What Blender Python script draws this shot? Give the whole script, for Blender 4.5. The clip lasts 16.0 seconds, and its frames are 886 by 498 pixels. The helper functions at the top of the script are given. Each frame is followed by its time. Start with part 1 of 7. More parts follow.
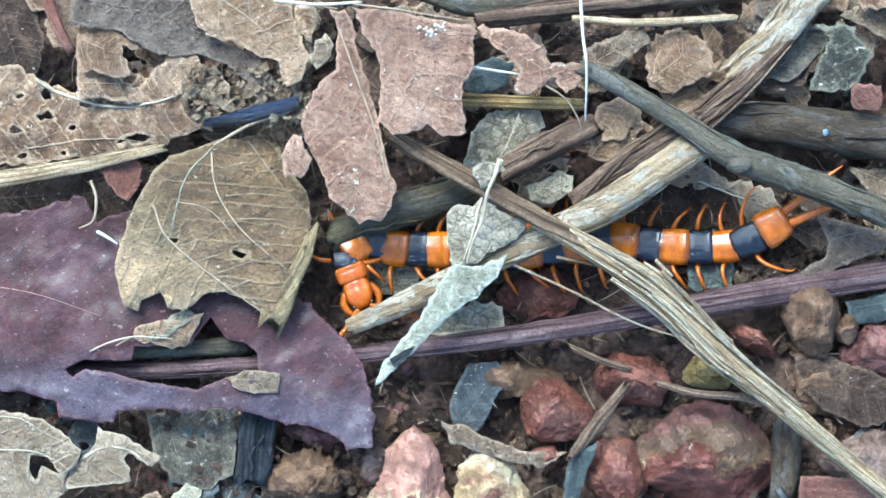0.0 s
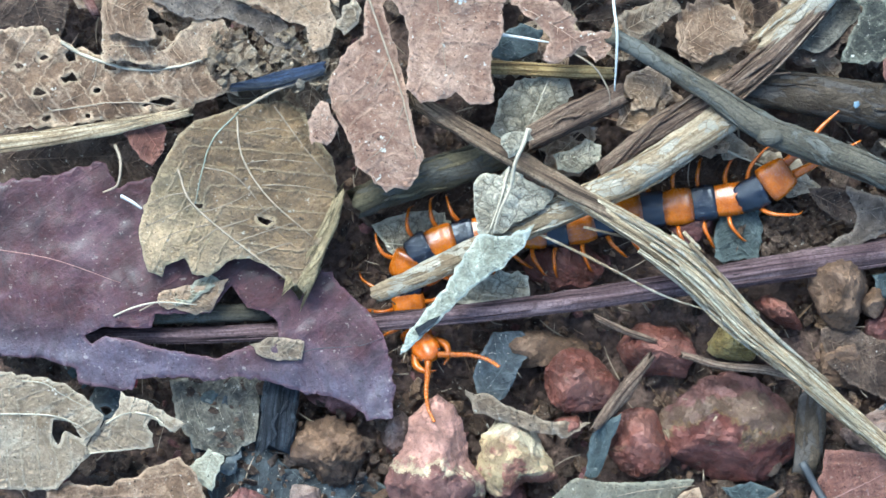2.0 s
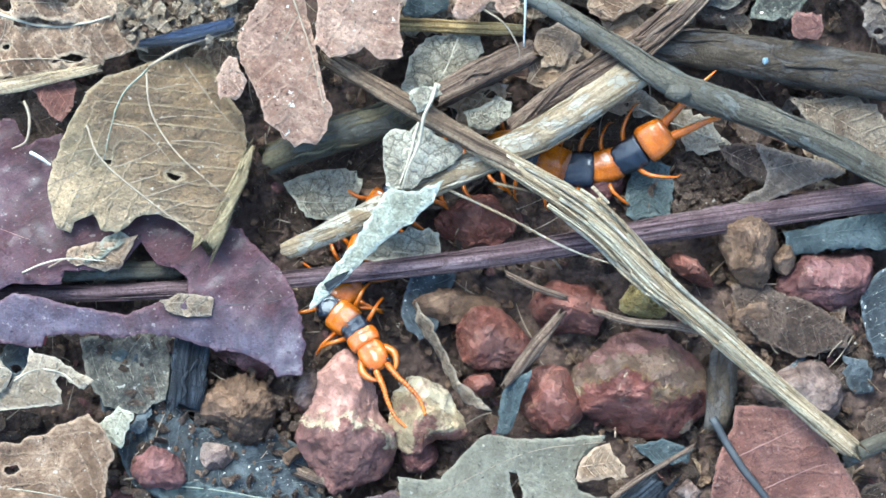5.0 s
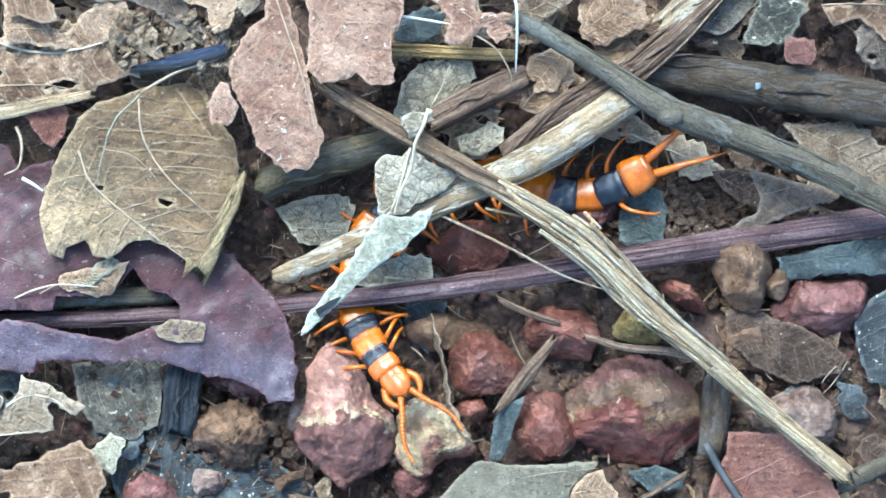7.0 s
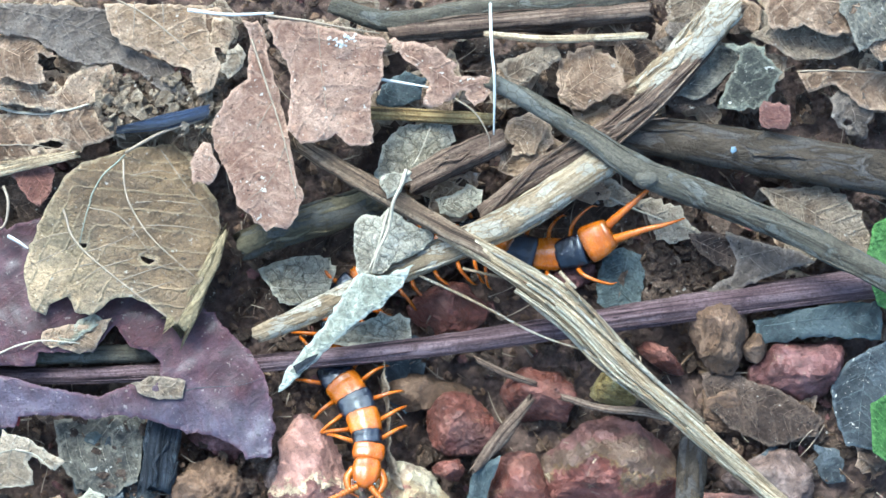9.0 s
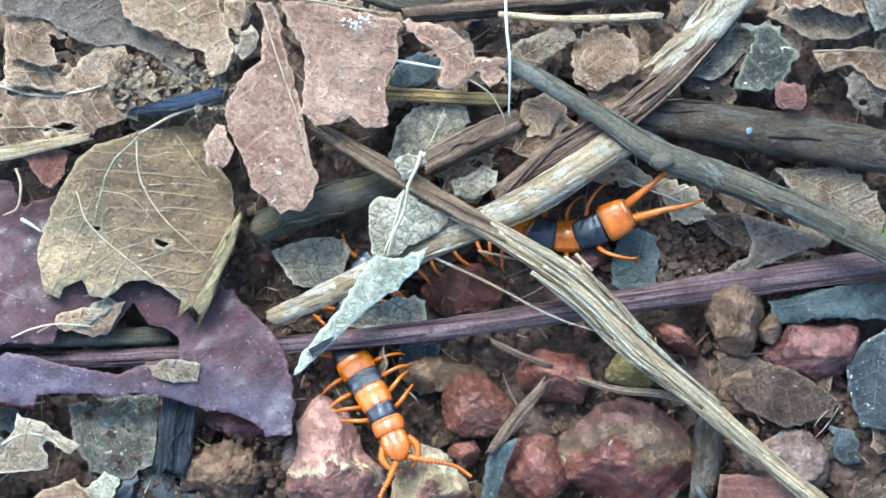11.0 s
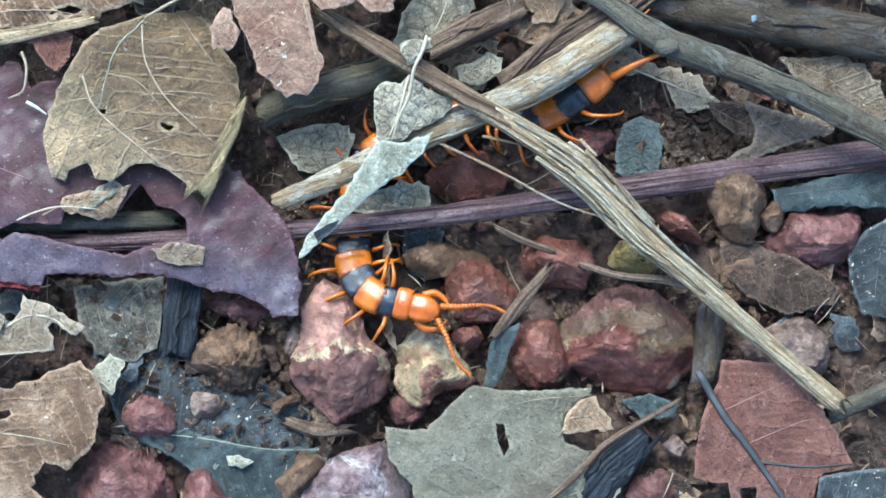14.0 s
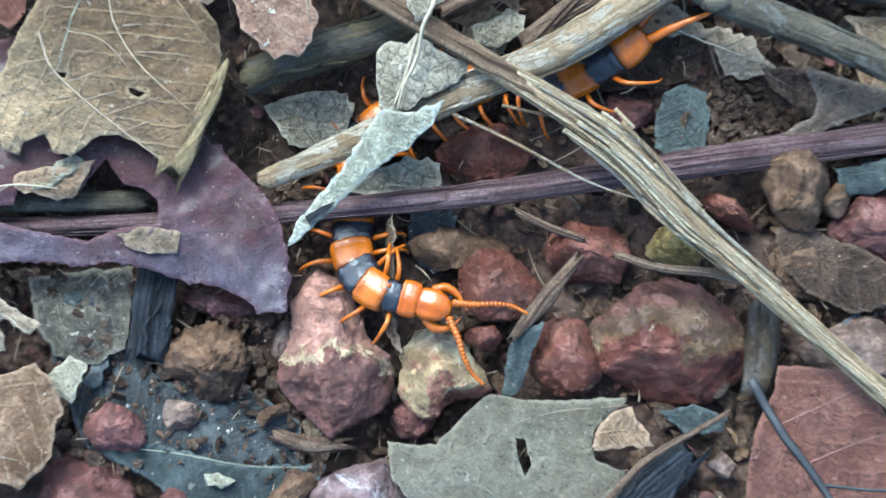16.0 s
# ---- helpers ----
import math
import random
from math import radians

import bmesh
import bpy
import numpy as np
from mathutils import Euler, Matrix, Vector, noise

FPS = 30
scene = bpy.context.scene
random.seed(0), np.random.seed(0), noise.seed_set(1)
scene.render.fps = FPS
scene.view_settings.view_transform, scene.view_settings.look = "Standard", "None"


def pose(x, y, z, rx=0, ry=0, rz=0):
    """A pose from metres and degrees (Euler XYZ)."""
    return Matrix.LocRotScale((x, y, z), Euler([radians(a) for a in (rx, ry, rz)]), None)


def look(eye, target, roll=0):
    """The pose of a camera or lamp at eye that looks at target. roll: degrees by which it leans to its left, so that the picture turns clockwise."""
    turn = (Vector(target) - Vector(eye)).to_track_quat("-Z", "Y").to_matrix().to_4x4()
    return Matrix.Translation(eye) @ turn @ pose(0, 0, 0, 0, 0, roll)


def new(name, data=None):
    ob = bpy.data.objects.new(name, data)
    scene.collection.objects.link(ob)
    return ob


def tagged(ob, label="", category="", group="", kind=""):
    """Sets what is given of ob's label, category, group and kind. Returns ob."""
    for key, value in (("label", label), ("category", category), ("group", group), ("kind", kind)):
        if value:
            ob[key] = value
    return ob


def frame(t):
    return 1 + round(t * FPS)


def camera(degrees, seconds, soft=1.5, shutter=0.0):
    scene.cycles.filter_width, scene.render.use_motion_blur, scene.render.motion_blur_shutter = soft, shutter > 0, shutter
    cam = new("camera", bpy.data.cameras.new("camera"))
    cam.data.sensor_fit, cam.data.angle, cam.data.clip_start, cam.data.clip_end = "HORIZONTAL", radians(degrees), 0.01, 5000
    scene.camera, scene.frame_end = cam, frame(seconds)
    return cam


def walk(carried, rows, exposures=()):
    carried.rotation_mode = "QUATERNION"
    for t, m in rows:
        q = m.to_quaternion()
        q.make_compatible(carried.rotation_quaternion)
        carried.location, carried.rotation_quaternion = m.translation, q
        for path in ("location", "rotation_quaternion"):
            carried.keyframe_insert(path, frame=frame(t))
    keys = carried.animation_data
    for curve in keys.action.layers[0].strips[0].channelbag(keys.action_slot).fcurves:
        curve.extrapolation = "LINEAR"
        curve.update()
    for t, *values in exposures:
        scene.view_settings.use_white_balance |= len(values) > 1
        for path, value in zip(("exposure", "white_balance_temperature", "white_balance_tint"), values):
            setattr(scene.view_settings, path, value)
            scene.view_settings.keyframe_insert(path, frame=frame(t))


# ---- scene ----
# ---- camera: held by hand about half a metre over the leaf litter, looking almost straight down ----
cam = camera(25.0, 16.0, soft=1.5, shutter=0.4)
PATH = [
    (0, 0.0000, -0.0554, 0.5271, 6.000, -0.000, -0.001),
    (0.5, -0.0037, -0.0512, 0.5269, 5.578, -0.013, 0.121),
    (1, -0.0032, -0.0441, 0.5264, 4.446, 0.029, 0.394),
    (1.5, -0.0082, -0.0459, 0.5254, 4.455, -0.048, 0.626),
    (2, -0.0074, -0.0441, 0.5247, 3.889, -0.113, 0.696),
    (2.5, -0.0057, -0.0530, 0.5224, 4.135, -0.803, 0.569),
    (3, 0.0042, -0.0596, 0.5235, 4.201, -0.817, 0.672),
    (3.5, 0.0106, -0.0610, 0.5235, 4.330, -1.128, 0.598),
    (6, 0.0099, -0.0636, 0.5225, 5.142, -0.492, 0.563),
    (6.5, 0.0123, -0.0632, 0.5223, 5.384, -0.435, 0.663),
    (7, 0.0158, -0.0627, 0.5223, 5.449, -0.390, 0.552),
    (7.5, 0.0265, -0.0714, 0.5230, 6.706, 0.421, 0.763),
    (8, 0.0279, -0.0703, 0.5262, 6.999, 0.507, 0.858),
    (8.5, 0.0254, -0.0650, 0.5279, 6.996, 0.159, 1.092),
    (9, 0.0339, -0.0801, 0.5260, 9.028, 0.856, 1.125),
    (9.5, 0.0290, -0.0776, 0.5254, 8.431, 0.466, 0.895),
    (12, 0.0258, -0.0734, 0.5252, 7.774, 0.487, 0.993),
    (12.5, 0.0266, -0.0800, 0.5244, 7.942, 0.545, 1.300),
    (13, 0.0217, -0.0801, 0.5254, 7.085, 0.242, 1.335),
    (13.5, 0.0199, -0.0841, 0.5249, 6.631, -0.067, 1.334),
    (14, 0.0230, -0.0884, 0.5257, 6.105, 0.200, 1.248),
    (14.5, 0.0207, -0.0928, 0.5258, 6.142, 0.131, 1.304),
    (15, 0.0221, -0.0946, 0.5264, 6.375, 0.276, 1.384),
    (15.5, 0.0207, -0.0938, 0.5176, 6.530, 0.113, 1.441),
    (16, 0.0221, -0.0832, 0.4538, 6.037, 0.459, 1.536),
]
walk(cam, [(t, pose(*row)) for t, *row in PATH], [(t, e + 0.28, 5040, -6) for t, e in ((0.0, 1.93), (1.5, 1.82), (3.5, 1.98), (6.5, 2.12), (9.5, 2.05), (12.0, 1.94), (14.5, 1.75), (16.0, 1.75))])

# ---- light: bright overcast sky under trees ----
world = bpy.data.worlds.new("world")
scene.world = world
world.use_nodes = True
wt = world.node_tree
sky = wt.nodes.new("ShaderNodeTexSky")
sky.sky_type, sky.sun_disc, sky.sun_elevation, sky.sun_rotation = "NISHITA", False, radians(49), radians(-27)
sky.air_density, sky.dust_density, sky.ozone_density = 0.85, 3.0, 0.7
wt.links.new(sky.outputs[0], wt.nodes["Background"].inputs[0])
wt.nodes["Background"].inputs[1].default_value = 0.15
sun = new("sun", bpy.data.lights.new("sun", "SUN"))
sun.data.energy, sun.data.angle, sun.data.color = 1.5, radians(26), (1.0, 0.97, 0.92)
sun.matrix_world = look((-0.3, 0.58, 0.76), (0, 0, 0))

MM = 0.001


# ---- materials ----
def shader(name, rough=0.7, spec=0.35):
    m = bpy.data.materials.new(name)
    m.use_nodes = True
    b = m.node_tree.nodes["Principled BSDF"]
    b.inputs["Roughness"].default_value = rough
    b.inputs["Specular IOR Level"].default_value = spec
    return m, m.node_tree, b


def tex(nt, kind, scale, coord, **more):
    n = nt.nodes.new("ShaderNodeTex" + kind)
    n.inputs["Scale"].default_value = scale
    for k, v in more.items():
        if k == "feature":
            n.feature = v
        else:
            n.inputs[k.replace("_", " ")].default_value = v
    nt.links.new(coord, n.inputs["Vector"])
    return n


def ramp(nt, fac, stops):
    n = nt.nodes.new("ShaderNodeValToRGB")
    e = n.color_ramp.elements
    while len(e) < len(stops):
        e.new(0.5)
    for el, (p, c) in zip(e, stops):
        el.position = p
        el.color = (*c, 1) if len(c) == 3 else c
    nt.links.new(fac, n.inputs[0])
    return n.outputs[0]


def grey(nt, fac, a, b, lo=0.0, hi=1.0):
    n = nt.nodes.new("ShaderNodeMapRange")
    for k, v in zip(("From Min", "From Max", "To Min", "To Max"), (a, b, lo, hi)):
        n.inputs[k].default_value = v
    nt.links.new(fac, n.inputs[0])
    return n.outputs[0]


def mix(nt, fac, a, b, mode="MIX"):
    n = nt.nodes.new("ShaderNodeMix")
    n.data_type, n.blend_type = "RGBA", mode
    for sock, v in ((n.inputs[0], fac), (n.inputs[6], a), (n.inputs[7], b)):
        if isinstance(v, (int, float)):
            sock.default_value = v
        elif isinstance(v, tuple):
            sock.default_value = (*v, 1)
        else:
            nt.links.new(v, sock)
    return n.outputs[2]


def math2(nt, op, a, b):
    n = nt.nodes.new("ShaderNodeMath")
    n.operation = op
    for sock, v in zip(n.inputs, (a, b)):
        if isinstance(v, (int, float)):
            sock.default_value = v
        else:
            nt.links.new(v, sock)
    return n.outputs[0]


def bump(nt, b, height, strength, distance):
    n = nt.nodes.new("ShaderNodeBump")
    n.inputs["Strength"].default_value, n.inputs["Distance"].default_value = strength, distance
    nt.links.new(height, n.inputs["Height"])
    nt.links.new(n.outputs[0], b.inputs["Normal"])


def coords(nt, out="Object", shift=True):
    """Object coordinates, moved by the object's random number so that no two things share one pattern."""
    c = nt.nodes.new("ShaderNodeTexCoord").outputs[out]
    if not shift:
        return c
    r = nt.nodes.new("ShaderNodeObjectInfo").outputs["Random"]
    v = nt.nodes.new("ShaderNodeVectorMath")
    v.operation = "ADD"
    nt.links.new(c, v.inputs[0])
    nt.links.new(r, v.inputs[1])
    return v.outputs[0]


def vivid(*colours, k=1.15):
    """The same colours with their hue a little stronger, as damp matter has it."""
    out = []
    for c in colours:
        g = 0.3 * c[0] + 0.59 * c[1] + 0.11 * c[2]
        out.append(tuple(max(0.002, g + (v - g) * k) for v in c))
    return out


def stripes(nt, x, spacing, width):
    """1 on thin lines, spacing metres apart along the coordinate x, 0 between them."""
    n = math2(nt, "FRACT", math2(nt, "MULTIPLY", x, 1.0 / spacing), 0)
    n = math2(nt, "ABSOLUTE", math2(nt, "SUBTRACT", n, 0.5), 0)
    return grey(nt, n, 0.0, width, 1.0, 0.0)


def leaf_mat(name, dark, mid, light, net=0.5, cells=330.0, rough=0.62, spots=0.5, patch=45.0, sheen=0.2, rot=0.7, wet=0.0, quilt=0.9, crackle=False, grade=(), hue=1.35, mottle=0.7, side=5.0):
    """Dead leaf: soft blotches, side veins (side: mm apart) with a ladder of fine ones between, a net of cells, worn
    pale edges, flecks
    and spots of rot. grade: other pigments, or a painted sheen, towards one side of the blade, each (direction x, y,
    where in mm, colour, amount)."""
    dark, mid, light = vivid(dark, mid, light, k=hue)
    m, nt, b = shader(name, rough, sheen)
    c = coords(nt)
    big = tex(nt, "Noise", patch, c, Detail=7, Roughness=0.66, Distortion=0.7)
    blot = tex(nt, "Noise", patch * 3.1, c, Detail=7, Roughness=0.7, Distortion=0.9)
    fine = tex(nt, "Noise", 1400, c, Detail=4, Roughness=0.75)
    grain = tex(nt, "Noise", 260, c, Detail=7, Roughness=0.72, Distortion=0.5)
    warped = nt.nodes.new("ShaderNodeVectorMath")
    warped.operation = "MULTIPLY_ADD"
    nt.links.new(grain.outputs["Color"], warped.inputs[0])
    warped.inputs[1].default_value = (0.0035, 0.0035, 0.0035)
    nt.links.new(c, warped.inputs[2])
    size = cells if crackle else 1.9 * cells
    veins = tex(nt, "Voronoi", size, warped.outputs[0], feature="DISTANCE_TO_EDGE")
    veins_small = tex(nt, "Voronoi", size * 2.3, warped.outputs[0], feature="DISTANCE_TO_EDGE")
    blade = nt.nodes.new("ShaderNodeSeparateXYZ")
    nt.links.new(nt.nodes.new("ShaderNodeUVMap").outputs[0], blade.inputs[0])
    wob = math2(nt, "MULTIPLY", math2(nt, "SUBTRACT", blot.outputs[0], 0.5), 0.006)
    off = math2(nt, "ABSOLUTE", blade.outputs[1], 0)
    lateral = stripes(nt, math2(nt, "ADD", math2(nt, "SUBTRACT", blade.outputs[0], math2(nt, "MULTIPLY", off, 0.7)), wob), side * MM, 0.1)
    rung = stripes(nt, math2(nt, "ADD", math2(nt, "ADD", math2(nt, "MULTIPLY", blade.outputs[0], 0.6), off), math2(nt, "MULTIPLY", wob, 1.4)), 0.36 * side * MM, 0.12)
    rung = math2(nt, "MULTIPLY", rung, grey(nt, grain.outputs[0], 0.44, 0.56, 0.1, 0.8))
    base = ramp(nt, big.outputs[0], [(0.34, dark), (0.5, mid), (0.66, light)])
    base = mix(nt, grey(nt, blot.outputs[0], 0.5, 0.62, 0.0, 0.65), base, tuple(0.85 * v for v in dark))
    base = mix(nt, grey(nt, blot.outputs[0], 0.46, 0.36, 0.0, 0.55), base, tuple(1.1 * v for v in light))
    base = mix(nt, grey(nt, grain.outputs[0], 0.36, 0.54, 0.6 * mottle, 0.0), base, tuple(0.7 * v for v in dark))
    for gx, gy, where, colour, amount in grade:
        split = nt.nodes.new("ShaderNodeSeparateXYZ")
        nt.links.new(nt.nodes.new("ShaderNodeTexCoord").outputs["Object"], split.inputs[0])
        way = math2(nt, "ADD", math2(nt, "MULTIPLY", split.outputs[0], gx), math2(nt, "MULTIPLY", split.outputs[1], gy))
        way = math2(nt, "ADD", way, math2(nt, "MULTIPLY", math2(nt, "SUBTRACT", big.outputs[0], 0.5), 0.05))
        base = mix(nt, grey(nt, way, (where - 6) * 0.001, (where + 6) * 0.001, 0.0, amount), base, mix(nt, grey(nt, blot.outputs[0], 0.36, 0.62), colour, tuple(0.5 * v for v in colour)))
    net_lines = math2(nt, "MAXIMUM", grey(nt, veins.outputs[0], 0.0, 0.06, 1.0, 0.0), grey(nt, veins_small.outputs[0], 0.0, 0.09, 0.6, 0.0))
    base = mix(nt, math2(nt, "MULTIPLY", net_lines, (1.2 if crackle else 0.6) * net), base, tuple((0.3 if crackle else 0.55) * v for v in dark))
    if not crackle:
        base = mix(nt, math2(nt, "MULTIPLY", rung, 0.5 * net), base, tuple(0.5 * v for v in dark))
        base = mix(nt, math2(nt, "MULTIPLY", lateral, 1.1 * net), base, tuple(1.05 * v for v in light))
    base = mix(nt, grey(nt, fine.outputs[0], 0.48, 0.66, 0.0, 0.5), base, tuple(0.8 * v for v in dark))
    rim = nt.nodes.new("ShaderNodeSeparateXYZ")
    edge = nt.nodes.new("ShaderNodeUVMap")
    edge.uv_map = "edge"
    nt.links.new(edge.outputs[0], rim.inputs[0])
    far = math2(nt, "SUBTRACT", rim.outputs[0], math2(nt, "MULTIPLY", math2(nt, "SUBTRACT", blot.outputs[0], 0.42), 0.004))
    base = mix(nt, grey(nt, far, 0.0, 0.0007, 0.45, 0.0), base, tuple(min(0.7, 1.35 * v) for v in light))
    flecks = tex(nt, "Noise", 420, c, Detail=3, Roughness=0.55)
    base = mix(nt, math2(nt, "MULTIPLY", grey(nt, flecks.outputs[0], 0.68, 0.71), spots), base, (0.62, 0.56, 0.45))
    grit = tex(nt, "Noise", 1000, c, Detail=2, Roughness=0.5)
    base = mix(nt, grey(nt, grit.outputs[0], 0.68, 0.72, 0.0, 0.55 * min(1.0, spots + 0.2)), base, (0.5, 0.43, 0.33))
    base = mix(nt, grey(nt, grit.outputs[0], 0.33, 0.29, 0.0, 0.8), base, tuple(0.3 * v for v in dark))
    decay = tex(nt, "Noise", 130, c, Detail=7, Roughness=0.78, Distortion=0.6)
    base = mix(nt, grey(nt, decay.outputs[0], 0.58, 0.65, 0.0, rot), base, tuple(0.4 * v for v in dark))
    nt.links.new(base, b.inputs["Base Color"])
    nt.links.new(grey(nt, grain.outputs[0], 0.35, 0.65, rough - 0.15, rough + 0.2), b.inputs["Roughness"])
    dome = math2(nt, "ADD", grey(nt, veins.outputs[0], 0.0, 0.3), math2(nt, "MULTIPLY", grey(nt, veins_small.outputs[0], 0.0, 0.25), 0.4))
    h = math2(nt, "ADD", math2(nt, "MULTIPLY", dome, (0.8 if crackle else 0.4) * quilt), math2(nt, "ADD", math2(nt, "MULTIPLY", fine.outputs[0], 0.55), math2(nt, "MULTIPLY", grain.outputs[0], 1.7)))
    if not crackle:
        h = math2(nt, "ADD", h, math2(nt, "MULTIPLY", math2(nt, "SUBTRACT", lateral, rung), 0.6 * quilt))
    if wet:
        film = tex(nt, "Noise", 75, c, Detail=8, Roughness=0.72, Distortion=0.9)
        nt.links.new(grey(nt, film.outputs[0], 0.42, 0.6, 0.25 * wet, wet), b.inputs["Coat Weight"])
        b.inputs["Coat Roughness"].default_value = 0.36
        b.inputs["Coat IOR"].default_value = 1.5
    bump(nt, b, h, 0.5 if wet else 0.9, 0.0014)
    return m


def wood_mat(name, dark, mid, light, rough=0.75, along=22.0, across=900.0, spec=0.18, crack=0.8, relief=0.0014, bark=None):
    """Weathered stem: fibres along the length (UV in metres: along, around)."""
    dark, mid, light = vivid(dark, mid, light, k=1.25)
    m, nt, b = shader(name, rough, spec)
    uv = coords(nt, "UV")
    mp = nt.nodes.new("ShaderNodeMapping")
    mp.inputs["Scale"].default_value = (along, across, 1)
    nt.links.new(uv, mp.inputs[0])
    fibre = tex(nt, "Noise", 1.0, mp.outputs[0], Detail=8, Roughness=0.7, Distortion=0.4)
    c = coords(nt)
    blotch = tex(nt, "Noise", 120, c, Detail=6, Roughness=0.7)
    fine = tex(nt, "Noise", 1200, c, Detail=3, Roughness=0.7)
    base = ramp(nt, fibre.outputs[0], [(0.36, dark), (0.49, mid), (0.62, light)])
    base = mix(nt, grey(nt, blotch.outputs[0], 0.5, 0.62, 0.0, 0.75), base, mix(nt, 0.35, dark, mid))
    base = mix(nt, grey(nt, fibre.outputs[0], 0.43, 0.37, 0.0, crack), base, tuple(0.2 * v for v in dark))
    base = mix(nt, grey(nt, fine.outputs[0], 0.48, 0.62, 0.0, 0.5), base, dark)
    h = math2(nt, "ADD", math2(nt, "MULTIPLY", fibre.outputs[0], 2.0), math2(nt, "ADD", blotch.outputs[0], fine.outputs[0]))
    if bark:
        colour, amount = bark
        long = nt.nodes.new("ShaderNodeMapping")
        long.inputs["Scale"].default_value = (70, 190, 1)
        nt.links.new(uv, long.inputs[0])
        skin = tex(nt, "Noise", 1.0, long.outputs[0], Detail=7, Roughness=0.68, Distortion=1.0)
        crazed = tex(nt, "Voronoi", 300, c, feature="DISTANCE_TO_EDGE")
        shade = mix(nt, grey(nt, crazed.outputs[0], 0.05, 0.0, 0.0, 0.6), mix(nt, grey(nt, blotch.outputs[0], 0.35, 0.65), tuple(0.62 * v for v in colour), colour), dark)
        where = grey(nt, skin.outputs[0], 0.6 - 0.25 * amount, 0.63 - 0.25 * amount)
        base = mix(nt, math2(nt, "MULTIPLY", where, 0.9), base, shade)
        h = math2(nt, "ADD", h, math2(nt, "MULTIPLY", where, 0.5))
    nt.links.new(base, b.inputs["Base Color"])
    bump(nt, b, h, 0.85, relief)
    return m


def stone_mat(name, dark, mid, light, vein=None, amount=0.0, rough=0.72, bands=()):
    """Laterite: red crust with ochre or pale weathered patches and pits. bands: layers (mm along the stone's y, colour), lowest first."""
    dark, mid, light = vivid(dark, mid, light, k=1.3)
    m, nt, b = shader(name, rough, 0.25)
    c = coords(nt)
    big = tex(nt, "Noise", 85, c, Detail=8, Roughness=0.7, Distortion=0.6)
    fine = tex(nt, "Noise", 520, c, Detail=7, Roughness=0.78)
    pits = tex(nt, "Voronoi", 330, c)
    base = ramp(nt, big.outputs[0], [(0.36, dark), (0.49, mid), (0.63, light)])
    if bands:
        own = nt.nodes.new("ShaderNodeTexCoord").outputs["Object"]
        split = nt.nodes.new("ShaderNodeSeparateXYZ")
        nt.links.new(own, split.inputs[0])
        wob = tex(nt, "Noise", 70, c, Detail=6, Roughness=0.7)
        y = math2(nt, "ADD", split.outputs[1], math2(nt, "MULTIPLY", math2(nt, "SUBTRACT", wob.outputs[0], 0.5), 0.04))
        for edge, colour, strength in bands:
            base = mix(nt, grey(nt, y, (edge - 0.5) * 0.001, (edge + 0.5) * 0.001, 0.0, strength), base, colour)
    if vein:
        where = tex(nt, "Noise", 60, c, Detail=8, Roughness=0.72, Distortion=1.2)
        base = mix(nt, grey(nt, where.outputs[0], 0.62 - 0.3 * amount, 0.66 - 0.3 * amount, 0.0, 0.9), base, vein)
    base = mix(nt, grey(nt, fine.outputs[0], 0.49, 0.63, 0.0, 0.6), base, tuple(0.7 * v for v in dark))
    base = mix(nt, grey(nt, fine.outputs[0], 0.42, 0.33, 0.0, 0.35), base, tuple(min(0.9, 1.25 * v) for v in light))
    base = mix(nt, grey(nt, pits.outputs[0], 0.14, 0.02, 0.0, 0.35), base, tuple(0.3 * v for v in dark))
    dirt = tex(nt, "Noise", 120, c, Detail=9, Roughness=0.75, Distortion=0.8)
    base = mix(nt, grey(nt, dirt.outputs[0], 0.5, 0.6, 0.0, 0.55), base, mix(nt, 0.4, (0.06, 0.034, 0.024), dark))
    nt.links.new(base, b.inputs["Base Color"])
    nt.links.new(grey(nt, big.outputs[0], 0.35, 0.65, rough - 0.22, rough + 0.1), b.inputs["Roughness"])
    rugged = tex(nt, "Noise", 260, c, Detail=8, Roughness=0.7)
    crag = math2(nt, "ABSOLUTE", math2(nt, "SUBTRACT", rugged.outputs[0], 0.5), 0)
    h = math2(nt, "ADD", math2(nt, "MULTIPLY", big.outputs[0], 1.2), math2(nt, "ADD", math2(nt, "MULTIPLY", fine.outputs[0], 1.3), grey(nt, pits.outputs[0], 0.0, 0.2, 0.0, 0.6)))
    h = math2(nt, "SUBTRACT", h, math2(nt, "MULTIPLY", crag, 3.0))
    bump(nt, b, h, 0.8, 0.0018)
    damp = tex(nt, "Noise", 55, c, Detail=5, Roughness=0.65)
    nt.links.new(grey(nt, damp.outputs[0], 0.5, 0.62, 0.0, 0.15), b.inputs["Coat Weight"])
    b.inputs["Coat Roughness"].default_value = 0.38
    return m


